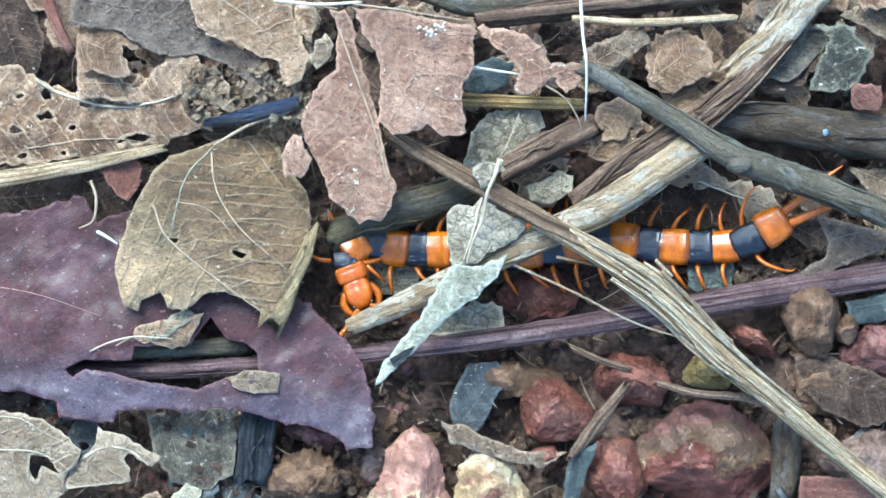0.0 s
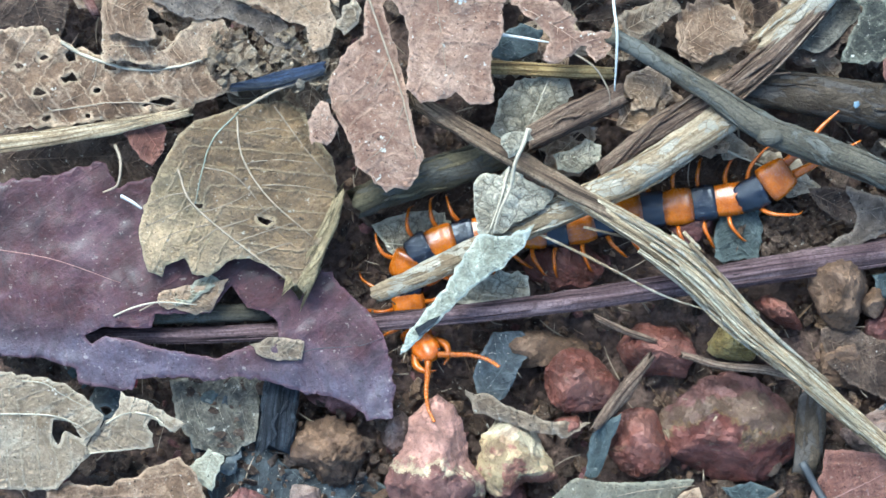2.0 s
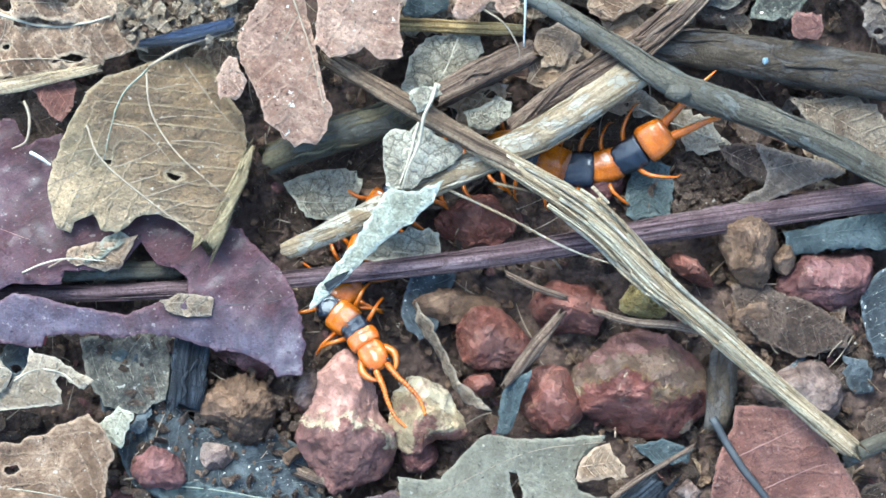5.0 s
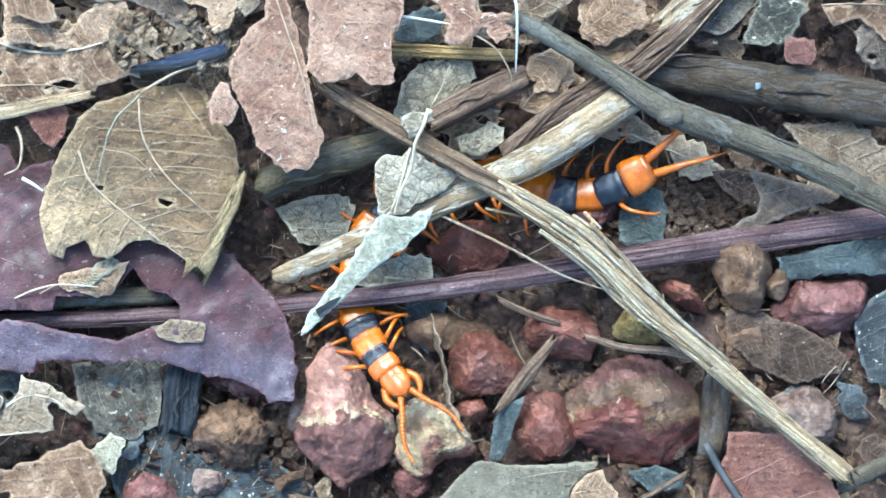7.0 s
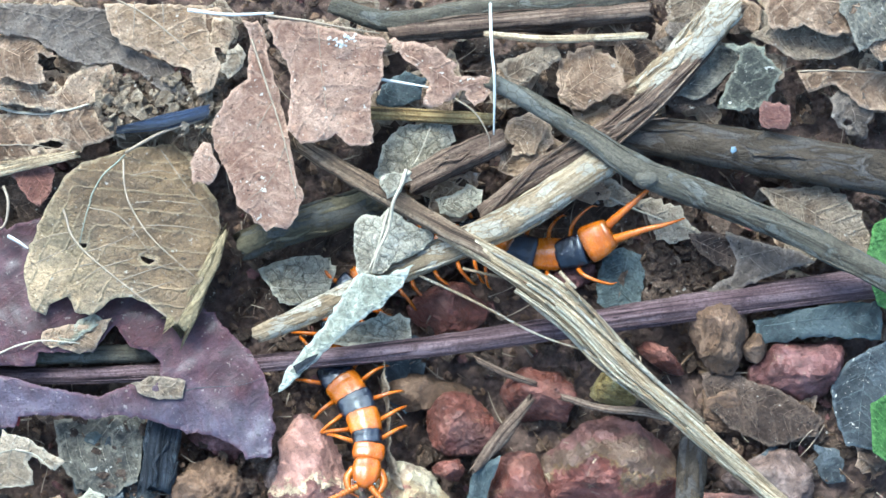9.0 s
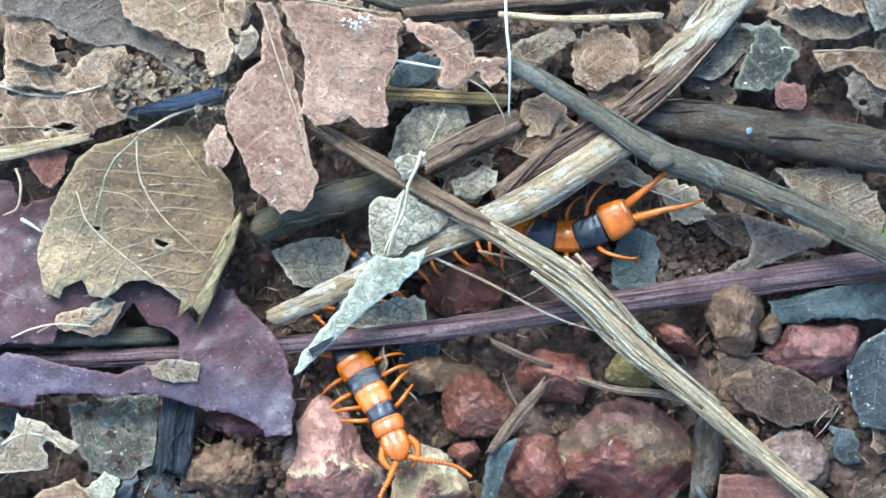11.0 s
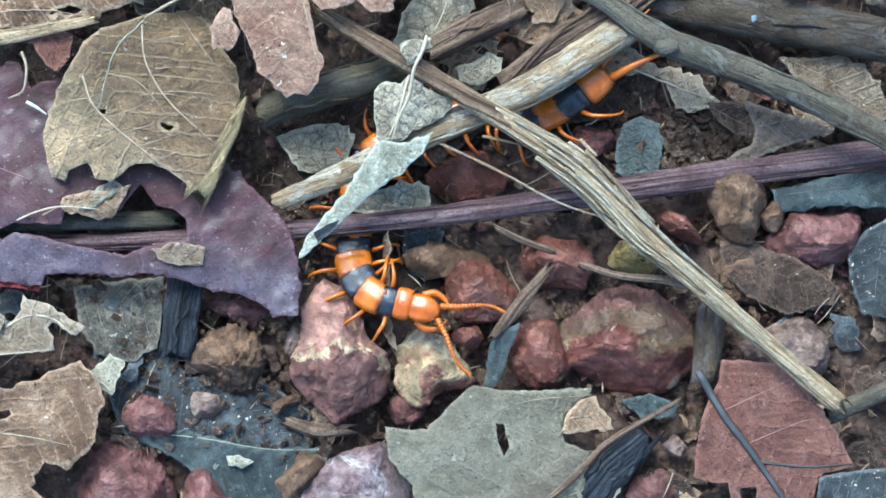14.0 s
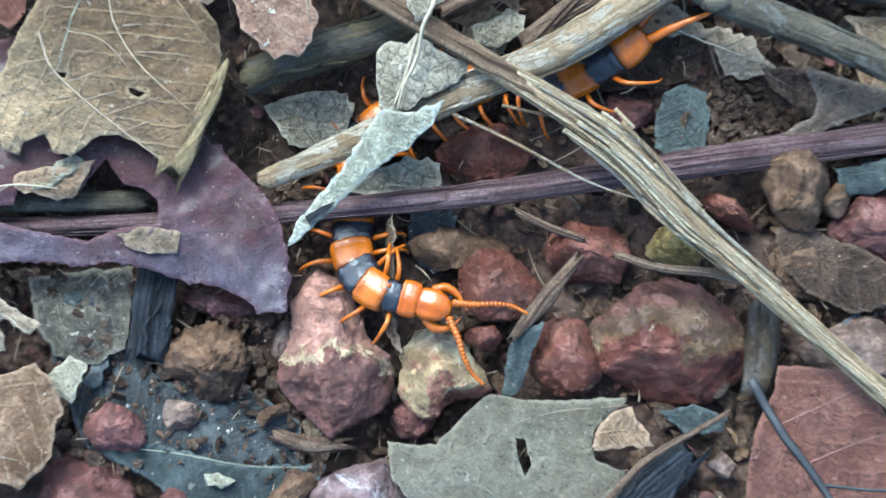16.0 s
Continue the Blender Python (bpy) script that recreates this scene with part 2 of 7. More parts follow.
def soil_mat():
    m, nt, b = shader("damp_soil", 0.85, 0.25)
    c = coords(nt, shift=False)
    big = tex(nt, "Noise", 40, c, Detail=8, Roughness=0.7)
    fine = tex(nt, "Noise", 600, c, Detail=6, Roughness=0.8)
    crumbs = tex(nt, "Voronoi", 380, c)
    base = ramp(nt, big.outputs[0], [(0.3, (0.055, 0.034, 0.024)), (0.5, (0.13, 0.079, 0.056)), (0.68, (0.22, 0.14, 0.1))])
    base = mix(nt, grey(nt, fine.outputs[0], 0.4, 0.65, 0.0, 0.7), base, (0.034, 0.022, 0.016))
    nt.links.new(base, b.inputs["Base Color"])
    bump(nt, b, math2(nt, "ADD", fine.outputs[0], grey(nt, crumbs.outputs[0], 0.0, 0.6, 1.0, 0.0)), 0.9, 0.002)
    return m


def shell_mat(name, deep, colour, rough=0.26, edge=0.0, wavy=0.0006, gloss=0.45):
    """Chitin, darker and duller towards the front and hind rim of each plate. edge: half the plate's length in mm, 0: no rim."""
    m, nt, b = shader(name, rough, gloss)
    c = coords(nt)
    n = tex(nt, "Noise", 220, c, Detail=5, Roughness=0.65)
    f = tex(nt, "Noise", 1500, c, Detail=4, Roughness=0.65)
    base = mix(nt, grey(nt, n.outputs[0], 0.36, 0.62), deep, colour)
    base = mix(nt, grey(nt, f.outputs[0], 0.5, 0.66, 0.0, 0.4), base, tuple(0.5 * v for v in deep))
    if edge:
        split = nt.nodes.new("ShaderNodeSeparateXYZ")
        nt.links.new(nt.nodes.new("ShaderNodeTexCoord").outputs["Object"], split.inputs[0])
        x = math2(nt, "ADD", math2(nt, "ABSOLUTE", split.outputs[0], 0), math2(nt, "MULTIPLY", n.outputs[0], 0.001))
        base = mix(nt, grey(nt, x, (edge - 0.3) * MM, (edge + 1.0) * MM, 0.0, 0.75), base, tuple(0.4 * v for v in deep))
    nt.links.new(base, b.inputs["Base Color"])
    nt.links.new(grey(nt, f.outputs[0], 0.3, 0.7, rough - 0.1, rough + 0.16), b.inputs["Roughness"])
    b.inputs["Coat Weight"].default_value, b.inputs["Coat Roughness"].default_value = 0.5 * gloss, 0.08
    bump(nt, b, math2(nt, "ADD", n.outputs[0], math2(nt, "MULTIPLY", f.outputs[0], 0.25)), 0.6, wavy)
    return m


def plain_mat(name, colour, rough=0.6):
    m, nt, b = shader(name, rough, 0.4)
    n = tex(nt, "Noise", 500, coords(nt), Detail=4, Roughness=0.7)
    nt.links.new(mix(nt, grey(nt, n.outputs[0], 0.3, 0.7), colour, tuple(0.6 * v for v in colour)), b.inputs["Base Color"])
    return m


SOIL = soil_mat()
L_GREY = leaf_mat("grey_brown_leaf", (0.107, 0.065, 0.040), (0.239, 0.162, 0.110), (0.428, 0.314, 0.223), 0.45, 240, mottle=0.5, rot=0.5, hue=1.25)
L_LACE = leaf_mat("lacy_leaf", (0.111, 0.068, 0.042), (0.282, 0.190, 0.127), (0.525, 0.388, 0.271), 0.6, 190, patch=60, mottle=0.55, rot=0.5, hue=1.2)
L_TAN = leaf_mat("tan_leaf", (0.187, 0.120, 0.072), (0.337, 0.234, 0.154), (0.487, 0.360, 0.251), 0.45, 220, rot=0.35, quilt=1.2, mottle=0.4, hue=1.2)
L_SAND = leaf_mat("sand_leaf", (0.172, 0.125, 0.082), (0.318, 0.245, 0.172), (0.447, 0.370, 0.275), 0.4, 210, rot=0.35, quilt=1.1, patch=35, mottle=0.35, hue=1.2)
L_CUP = leaf_mat("cupped_leaf", (0.13, 0.088, 0.046), (0.26, 0.19, 0.105), (0.38, 0.29, 0.175), 0.4, 260, patch=24, rot=0.55, quilt=1.4, sheen=0.4, rough=0.5, grade=((0.8, 0.6, -3, (0.26, 0.15, 0.065), 0.8), (-0.45, -0.9, 8, (0.66, 0.45, 0.24), 0.9)), hue=1.1, mottle=0.7, spots=0.4, side=6.0)
L_CRIMSON = leaf_mat("crimson_leaf", (0.12, 0.02, 0.016), (0.26, 0.045, 0.04), (0.36, 0.085, 0.08), 0.2, 300, 0.5, 0.1, rot=0.4, hue=1.1)
L_MOTTLE = leaf_mat("mottled_leaf", (0.05, 0.046, 0.04), (0.14, 0.122, 0.096), (0.28, 0.25, 0.2), 0.3, 260, patch=100, rot=0.5)
L_OLIVE = leaf_mat("olive_brown_leaf", (0.092, 0.057, 0.034), (0.196, 0.136, 0.085), (0.345, 0.267, 0.184), 0.45, 210, patch=25, rot=0.4, quilt=1.2, hue=1.05, mottle=0.45)
L_PINK = leaf_mat("red_brown_leaf", (0.182, 0.100, 0.066), (0.286, 0.175, 0.120), (0.430, 0.290, 0.206), 0.35, 260, spots=0.8, rot=0.4, patch=50, hue=1.1, mottle=0.5, side=7.0)
# grade here: bluish sky sheen of the lower side, put into the colour
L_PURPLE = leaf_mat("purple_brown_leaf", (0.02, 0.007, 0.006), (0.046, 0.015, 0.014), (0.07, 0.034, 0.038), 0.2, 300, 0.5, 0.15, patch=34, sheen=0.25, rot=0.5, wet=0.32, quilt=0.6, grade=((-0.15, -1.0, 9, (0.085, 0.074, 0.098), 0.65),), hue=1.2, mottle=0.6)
L_PLUM = leaf_mat("dusky_leaf", (0.075, 0.056, 0.042), (0.135, 0.104, 0.08), (0.21, 0.168, 0.132), 0.3, 260, 0.6, rot=0.35, quilt=0.7, spots=0.2, hue=1.1, mottle=0.4, side=6.0, sheen=0.1)
L_PALE = leaf_mat("pale_skeleton_leaf", (0.170, 0.140, 0.093), (0.357, 0.315, 0.234), (0.527, 0.484, 0.383), 0.5, 320, rot=0.5)
L_STRIP = leaf_mat("pale_lichen_strip", (0.16, 0.145, 0.1), (0.35, 0.335, 0.245), (0.58, 0.565, 0.44), 0.4, 300, spots=0.9, rot=0.6, quilt=0.8, patch=90, hue=1.1)
L_CRACK = leaf_mat("crackled_flake", (0.24, 0.195, 0.13), (0.38, 0.325, 0.235), (0.52, 0.46, 0.345), 0.7, 250, rot=0.3, quilt=1.6, crackle=True, hue=1.1, mottle=0.45)
L_LICHEN = leaf_mat("lichen_bark", (0.028, 0.027, 0.022), (0.1, 0.092, 0.072), (0.3, 0.285, 0.22), 0.3, 320, patch=110, spots=0.9)
L_SAGE = leaf_mat("grey_green_leaf", (0.107, 0.090, 0.062), (0.153, 0.133, 0.094), (0.204, 0.180, 0.132), 0.25, 240, patch=26, rot=0.3, quilt=0.4, spots=0.25, hue=1.1, mottle=0.3, grade=((0.6, -0.8, 14, (0.17, 0.125, 0.082), 0.7),), side=9.0)
L_RUST = leaf_mat("rust_leaf", (0.08, 0.034, 0.024), (0.14, 0.063, 0.044), (0.2, 0.105, 0.078), 0.4, 160, 0.5, rot=0.25, spots=0.1, quilt=0.6, hue=1.15, mottle=0.4, sheen=0.3, side=8.0)
L_SLATE = leaf_mat("slate_wet_leaf", (0.010, 0.010, 0.009), (0.028, 0.030, 0.029), (0.09, 0.095, 0.092), 0.4, 260, 0.5, 0.7, patch=60, sheen=0.3, wet=0.12, quilt=1.2, hue=1.1)
L_TEAL = leaf_mat("teal_wet_leaf", (0.012, 0.015, 0.013), (0.03, 0.037, 0.034), (0.07, 0.08, 0.075), 0.3, 320, 0.5, 0.15, sheen=0.25, wet=0.15, hue=1.1)
L_HOLLOW = leaf_mat("pale_teal_leaf", (0.06, 0.068, 0.06), (0.1, 0.115, 0.104), (0.15, 0.168, 0.152), 0.25, 280, 0.55, 0.1, rot=0.3, hue=1.0)
L_DARK = leaf_mat("dark_rotten_leaf", (0.026, 0.016, 0.011), (0.085, 0.056, 0.039), (0.17, 0.122, 0.09), 0.4, 300, hue=1.2)
L_GREEN = leaf_mat("fresh_green_leaf", (0.035, 0.08, 0.018), (0.07, 0.15, 0.035), (0.12, 0.23, 0.06), 0.3, 300, 0.5, 0.0, rot=0.2, hue=1.0)
VEIN_PALE = plain_mat("pale_vein", (0.35, 0.29, 0.195))
VEIN_TAN = plain_mat("tan_vein", (0.26, 0.19, 0.12))
VEIN_FOLD_DARK = plain_mat("dark_vein_and_fold_shade", (0.034, 0.033, 0.032))
VEIN_GREEN = plain_mat("green_grey_vein", (0.2, 0.2, 0.14))
VEIN_BLUE = plain_mat("bluish_lichen", (0.1, 0.14, 0.17))
VEIN_RED = plain_mat("red_vein", (0.25, 0.13, 0.1))
W_PALE = wood_mat("pale_bleached_stem", (0.12, 0.084, 0.052), (0.24, 0.182, 0.12), (0.37, 0.3, 0.212), crack=0.5, across=600, bark=((0.42, 0.365, 0.27), 0.42))
W_STRAW = wood_mat("straw_stem", (0.146, 0.101, 0.062), (0.347, 0.263, 0.170), (0.594, 0.498, 0.358), across=1300, crack=0.8)
W_FIBRE = wood_mat("pale_fibre", (0.17, 0.13, 0.085), (0.37, 0.31, 0.22), (0.54, 0.485, 0.37), across=1500)
W_BROWN = wood_mat("brown_stem", (0.045, 0.028, 0.02), (0.13, 0.09, 0.065), (0.25, 0.19, 0.14), across=1100)
W_PLUM = wood_mat("plum_brown_stem", (0.035, 0.02, 0.02), (0.105, 0.07, 0.068), (0.21, 0.155, 0.15), rough=0.6, across=800)
W_GREY = wood_mat("grey_twig", (0.031, 0.024, 0.017), (0.063, 0.055, 0.040), (0.104, 0.090, 0.068), across=300, crack=0.35, relief=0.001, bark=((0.12, 0.112, 0.09), 0.3))
W_DARK = wood_mat("dark_log", (0.020, 0.014, 0.009), (0.040, 0.030, 0.020), (0.073, 0.056, 0.040), across=160, along=60, crack=0.25, relief=0.0009, spec=0.2, bark=((0.075, 0.062, 0.05), 0.35))
W_BLUE = wood_mat("blue_black_stem", (0.004, 0.005, 0.009), (0.01, 0.014, 0.03), (0.04, 0.056, 0.1), rough=0.3, across=900, spec=0.5)
W_UMBER = wood_mat("umber_stalk", (0.055, 0.036, 0.024), (0.155, 0.108, 0.072), (0.29, 0.22, 0.155), across=1000)
W_MOSS = wood_mat("mossy_branch", (0.039, 0.030, 0.017), (0.079, 0.065, 0.041), (0.130, 0.110, 0.071), across=220, crack=0.3, relief=0.001, bark=((0.085, 0.075, 0.058), 0.3))
W_OLIVE = wood_mat("olive_stalk", (0.09, 0.07, 0.04), (0.2, 0.155, 0.095), (0.34, 0.275, 0.175), across=900)
W_CHAR = wood_mat("charred_wood", (0.008, 0.008, 0.009), (0.028, 0.029, 0.032), (0.075, 0.08, 0.085), rough=0.55, across=900)
W_OCHRE = wood_mat("ochre_stem", (0.15, 0.095, 0.045), (0.33, 0.235, 0.12), (0.48, 0.37, 0.22), across=900)
W_RED = wood_mat("red_stalk", (0.08, 0.035, 0.025), (0.2, 0.1, 0.075), (0.32, 0.2, 0.16))
ROOT = plain_mat("white_root", (0.46, 0.44, 0.38), 0.5)
R_RED = stone_mat("red_stone", (0.055, 0.022, 0.015), (0.118, 0.049, 0.037), (0.178, 0.093, 0.072), (0.3, 0.2, 0.1), 0.0, 0.5)
R_PINK = stone_mat("pink_cream_stone", (0.075, 0.037, 0.029), (0.135, 0.07, 0.056), (0.2, 0.118, 0.098), bands=((-2.2, (0.5, 0.38, 0.22), 0.85), (0.2, (0.33, 0.15, 0.112), 0.85)))
R_MAROON = stone_mat("maroon_stone", (0.053, 0.023, 0.020), (0.113, 0.053, 0.045), (0.182, 0.102, 0.091), (0.26, 0.18, 0.11), 0.06)
R_BIG = stone_mat("banded_stone", (0.058, 0.022, 0.017), (0.11, 0.044, 0.034), (0.175, 0.083, 0.066), (0.4, 0.32, 0.2), 0.0, 0.6, bands=((-0.6, (0.16, 0.11, 0.045), 0.75), (0.9, (0.082, 0.052, 0.039), 0.7), (7.0, (0.115, 0.05, 0.04), 0.85)))
R_GOLD = stone_mat("ochre_stone", (0.128, 0.060, 0.043), (0.255, 0.132, 0.098), (0.374, 0.230, 0.178), bands=((-3.5, (0.42, 0.32, 0.16), 0.8), (1.0, (0.5, 0.43, 0.29), 0.5)))
R_OCHRE = stone_mat("yellow_stone", (0.13, 0.085, 0.035), (0.36, 0.27, 0.13), (0.56, 0.46, 0.27))
R_BROWN = stone_mat("brown_clod", (0.049, 0.029, 0.018), (0.109, 0.069, 0.045), (0.168, 0.113, 0.079), rough=0.9)
R_GREY = stone_mat("grey_brown_stone", (0.06, 0.04, 0.031), (0.165, 0.115, 0.092), (0.27, 0.21, 0.175), (0.36, 0.26, 0.15), 0.05)
R_LILAC = stone_mat("lilac_stone", (0.07, 0.045, 0.042), (0.16, 0.115, 0.112), (0.27, 0.23, 0.222), (0.36, 0.315, 0.3), 0.15)
ORANGE = shell_mat("orange_shell", (0.25, 0.06, 0.001), (0.4, 0.108, 0.002), 0.22, edge=2.9, gloss=0.34)
HEAD = shell_mat("orange_head_shell", (0.26, 0.052, 0.001), (0.37, 0.085, 0.002), 0.22, gloss=0.34)
BLACK = shell_mat("blue_black_shell", (0.0015, 0.002, 0.003), (0.003, 0.005, 0.012), 0.09, wavy=0.002, gloss=0.46)
LEG = shell_mat("orange_leg", (0.25, 0.055, 0.001), (0.38, 0.098, 0.002), 0.26, gloss=0.34)
EYE_BLACK = plain_mat("black_eye", (0.01, 0.01, 0.01), 0.2)


# ---- builders ----
def link(name, verts, faces, material, parent=None, label="", smooth=True, uvs=None, at=None):
    """One mesh object, in metres; at: its pose."""
    me = bpy.data.meshes.new(name)
    me.from_pydata([tuple(v) for v in verts], [], faces)
    me.materials.append(material)
    me.polygons.foreach_set("use_smooth", [smooth] * len(me.polygons))
    if uvs is not None:
        layer = me.uv_layers.new(name="UVMap")
        idx = np.empty(len(me.loops), dtype=np.int32)
        me.loops.foreach_get("vertex_index", idx)
        layer.data.foreach_set("uv", np.asarray(uvs, dtype=np.float32)[idx].ravel())
    me.update()
    ob = new(name, me)
    if parent:
        ob.parent = parent
    if at is not None:
        ob.matrix_basis = at
    if label:
        ob["label"] = label
    return ob


def edge_wear(ob, far):
    """Gives a mesh its distance from the nearest torn edge, in metres, vertex by vertex or one for all."""
    me = ob.data
    idx = np.empty(len(me.loops), dtype=np.int32)
    me.loops.foreach_get("vertex_index", idx)
    d = np.broadcast_to(np.asarray(far, dtype=np.float32), (len(me.vertices),))[idx]
    me.uv_layers.new(name="edge").data.foreach_set("uv", np.stack([d, 0 * d], 1).ravel())


def spline(points, n):
    """n points along a smooth curve through the given ones, evenly by length."""
    p = np.asarray(points, float)
    if len(p) == 2:
        return p[0] + np.linspace(0, 1, n)[:, None] * (p[1] - p[0])
    q = np.vstack([2 * p[0] - p[1], p, 2 * p[-1] - p[-2]])
    u = np.linspace(0, 1, 14, endpoint=False)[:, None]
    out = []
    for a, b, c, d in zip(q, q[1:], q[2:], q[3:]):
        out.append(0.5 * (2 * b + (c - a) * u + (2 * a - 5 * b + 4 * c - d) * u**2 + (3 * b - a - 3 * c + d) * u**3))
    out = np.vstack([*out, p[-1:]])
    s = np.r_[0, np.cumsum(np.linalg.norm(np.diff(out, axis=0), axis=1))]
    t = np.linspace(0, s[-1], n)
    return np.stack([np.interp(t, s, out[:, k]) for k in range(p.shape[1])], 1)


def tube(points, widths, sides=8, n=None, flat=1.0, rough=0.0, ridges=0.0, seed=0, torn=0.0):
    """A tapered stem in mm: verts (metres, world), faces, uvs. rough: lumps; ridges: fibres along it; torn: ragged ends, in mm."""
    rng = np.random.default_rng(seed)
    p3 = np.asarray(points, float)
    length = np.linalg.norm(np.diff(p3, axis=0), axis=1).sum()
    n = n or max(6, int(length / 2.2))
    c = spline(points, n)
    w = np.interp(np.linspace(0, 1, n), np.linspace(0, 1, len(widths)), widths) / 2
    t = np.gradient(c, axis=0)
    t /= np.linalg.norm(t, axis=1)[:, None]
    side = np.cross(t, (0, 0, 1.0))
    side /= np.linalg.norm(side, axis=1)[:, None] + 1e-9
    upv = np.cross(side, t)
    a = np.linspace(0, 2 * np.pi, sides, endpoint=False)
    prof = 1 + ridges * rng.normal(size=sides)
    verts, uvs, s = [], [], np.r_[0, np.cumsum(np.linalg.norm(np.diff(c, axis=0), axis=1))]
    lag = rng.normal(size=sides) * torn
    lag2 = rng.normal(size=sides) * torn
    for i in range(n):
        for j in range(sides):
            d = side[i] * math.cos(a[j]) + upv[i] * math.sin(a[j]) * flat
            k = prof[j] * (1 + rough * noise.noise(Vector((c[i] + 3 * w[i] * d) * 0.22 + seed)) * 1.6)
            v = c[i] + d * w[i] * k
            if torn and i < 2:
                v = v - t[0] * lag[j]
            if torn and i > n - 3:
                v = v + t[-1] * lag2[j]
            verts.append(v * MM)
            uvs.append((s[i] * MM, a[j] * max(w[i], 0.3) * MM))
    faces = [(i * sides + j, i * sides + (j + 1) % sides, (i + 1) * sides + (j + 1) % sides, (i + 1) * sides + j) for i in range(n - 1) for j in range(sides)]
    faces += [tuple(range(sides))[::-1], tuple(range((n - 1) * sides, n * sides))]
    return np.array(verts), faces, uvs


def rooted(verts):
    """Splits world verts into a base place and verts about it."""
    lo, hi = verts.min(0), verts.max(0)
    o = np.array([(lo[0] + hi[0]) / 2, (lo[1] + hi[1]) / 2, lo[2]])
    return o, verts - o


def stick(name, label, points, widths, material, sides=14, flat=0.85, rough=0.12, ridges=0.07, seed=1, torn=0.8, category="stick", group="", parent=None, strips=0):
    v, f, uv = tube(points, widths, sides, None, flat, rough, ridges, seed, torn)
    if parent:
        o = np.array(parent.matrix_basis.translation)
        return link(name, v - o, f, material, parent, label, uvs=uv)
    o, v = rooted(v)
    ob = link(name, v, f, material, uvs=uv, at=Matrix.Translation(o))
    if strips:
        rng = np.random.default_rng(seed + 400)
        c = spline(points, 60)
        w = np.interp(np.linspace(0, 1, 60), np.linspace(0, 1, len(widths)), widths) / 2
        for k in range(strips):
            a = rng.uniform(0.25, math.pi - 0.25)
            i = int(rng.integers(1, 40))
            j = min(58, i + int(rng.integers(7, 22)))
            line = []
            for m in np.linspace(i, j, 7).astype(int):
                t = c[min(59, m + 1)] - c[max(0, m - 1)]
                t = t / np.linalg.norm(t)
                side = np.cross(t, (0, 0, 1.0))
                b = a + 0.12 * math.sin(m * 0.4 + k)
                line.append(c[m] + (side * math.cos(b) + np.array((0, 0, flat * math.sin(b)))) * w[m] * 1.02)
            wide = w[i] * rng.uniform(0.16, 0.34)
            sv, sf, su = tube(line, [wide * 0.4, wide, wide * 0.8, wide * 0.2], 6, 14, 0.6, 0.2, 0.1, seed + k, 0.5)
            link("bark_strip", sv - o, sf, material, ob, uvs=su)
    return tagged(ob, label, category, group)


def inside(p, poly):
    x, y = p
    hit, j = False, len(poly) - 1
    for i in range(len(poly)):
        (xi, yi), (xj, yj) = poly[i], poly[j]
        if (yi > y) != (yj > y) and x < (xj - xi) * (y - yi) / (yj - yi) + xi:
            hit = not hit
        j = i
    return hit


def ragged(poly, step, jag, seed):
    """The outline with edges split to about step mm and frayed."""
    out, n = [], len(poly)
    for i in range(n):
        a, b = np.array(poly[i]), np.array(poly[(i + 1) % n])
        d = b - a
        m = max(1, int(np.linalg.norm(d) / step))
        nrm = np.array([-d[1], d[0]]) / (np.linalg.norm(d) + 1e-9)
        for k in range(m):
            p = a + d * k / m
            e = noise.noise(Vector((p[0] * 0.55, p[1] * 0.55, seed * 3.1))) + 0.7 * noise.noise(Vector((p[0] * 1.5, p[1] * 1.5, seed * 1.7)))
            deep = max(0.0, noise.noise(Vector((p[0] * 0.23, p[1] * 0.23, seed * 5.7))) - 0.28) * 9.0 * jag
            out.append(p + nrm * (jag * e + deep * (0.4 + noise.noise(Vector((p[0], p[1], seed))))) * (1.0 if k else 0.5))
    return [tuple(p) for p in out]


def grown_veins(poly, seed):
    """A midrib along the longest way through a leaf outline and side veins from it, kept inside."""
    rng = np.random.default_rng(seed + 900)
    p = np.array(poly)
    _, _, vt = np.linalg.svd(p - p.mean(0), full_matrices=False)
    d, e = vt[0], vt[1]
    reach, across = np.abs((p - p.mean(0)) @ d).max(), np.abs((p - p.mean(0)) @ e).max()
    c = p.mean(0) + e * rng.uniform(-0.2, 0.2) * across
    bend = rng.uniform(-0.12, 0.12) * reach

    def spot(u, w=0.0):
        return c + d * u * reach + e * (bend * (1 - u * u) + w)

    def runs(line):
        keep = []
        for q in line:
            if not inside(tuple(q), poly):
                break
            keep.append(q)
        return keep

    out = []
    mid = [spot(u) for u in np.linspace(-0.92, 0.92, 9)]
    first = next((k for k, q in enumerate(mid) if inside(tuple(q), poly)), None)
    if first is None:
        return out
    mid = runs(mid[first:])
    if len(mid) > 2:
        out.append((mid, 0.55))
    for u in np.linspace(-0.75, 0.6, 7):
        for side in (1, -1):
            line = runs([spot(u + 0.25 * v + 0.22 * v * v, side * across * 0.85 * v) for v in np.linspace(0.02, 1, 7)])
            if len(line) > 3 and rng.uniform() < 0.8:
                out.append((line, 0.3))
    return out


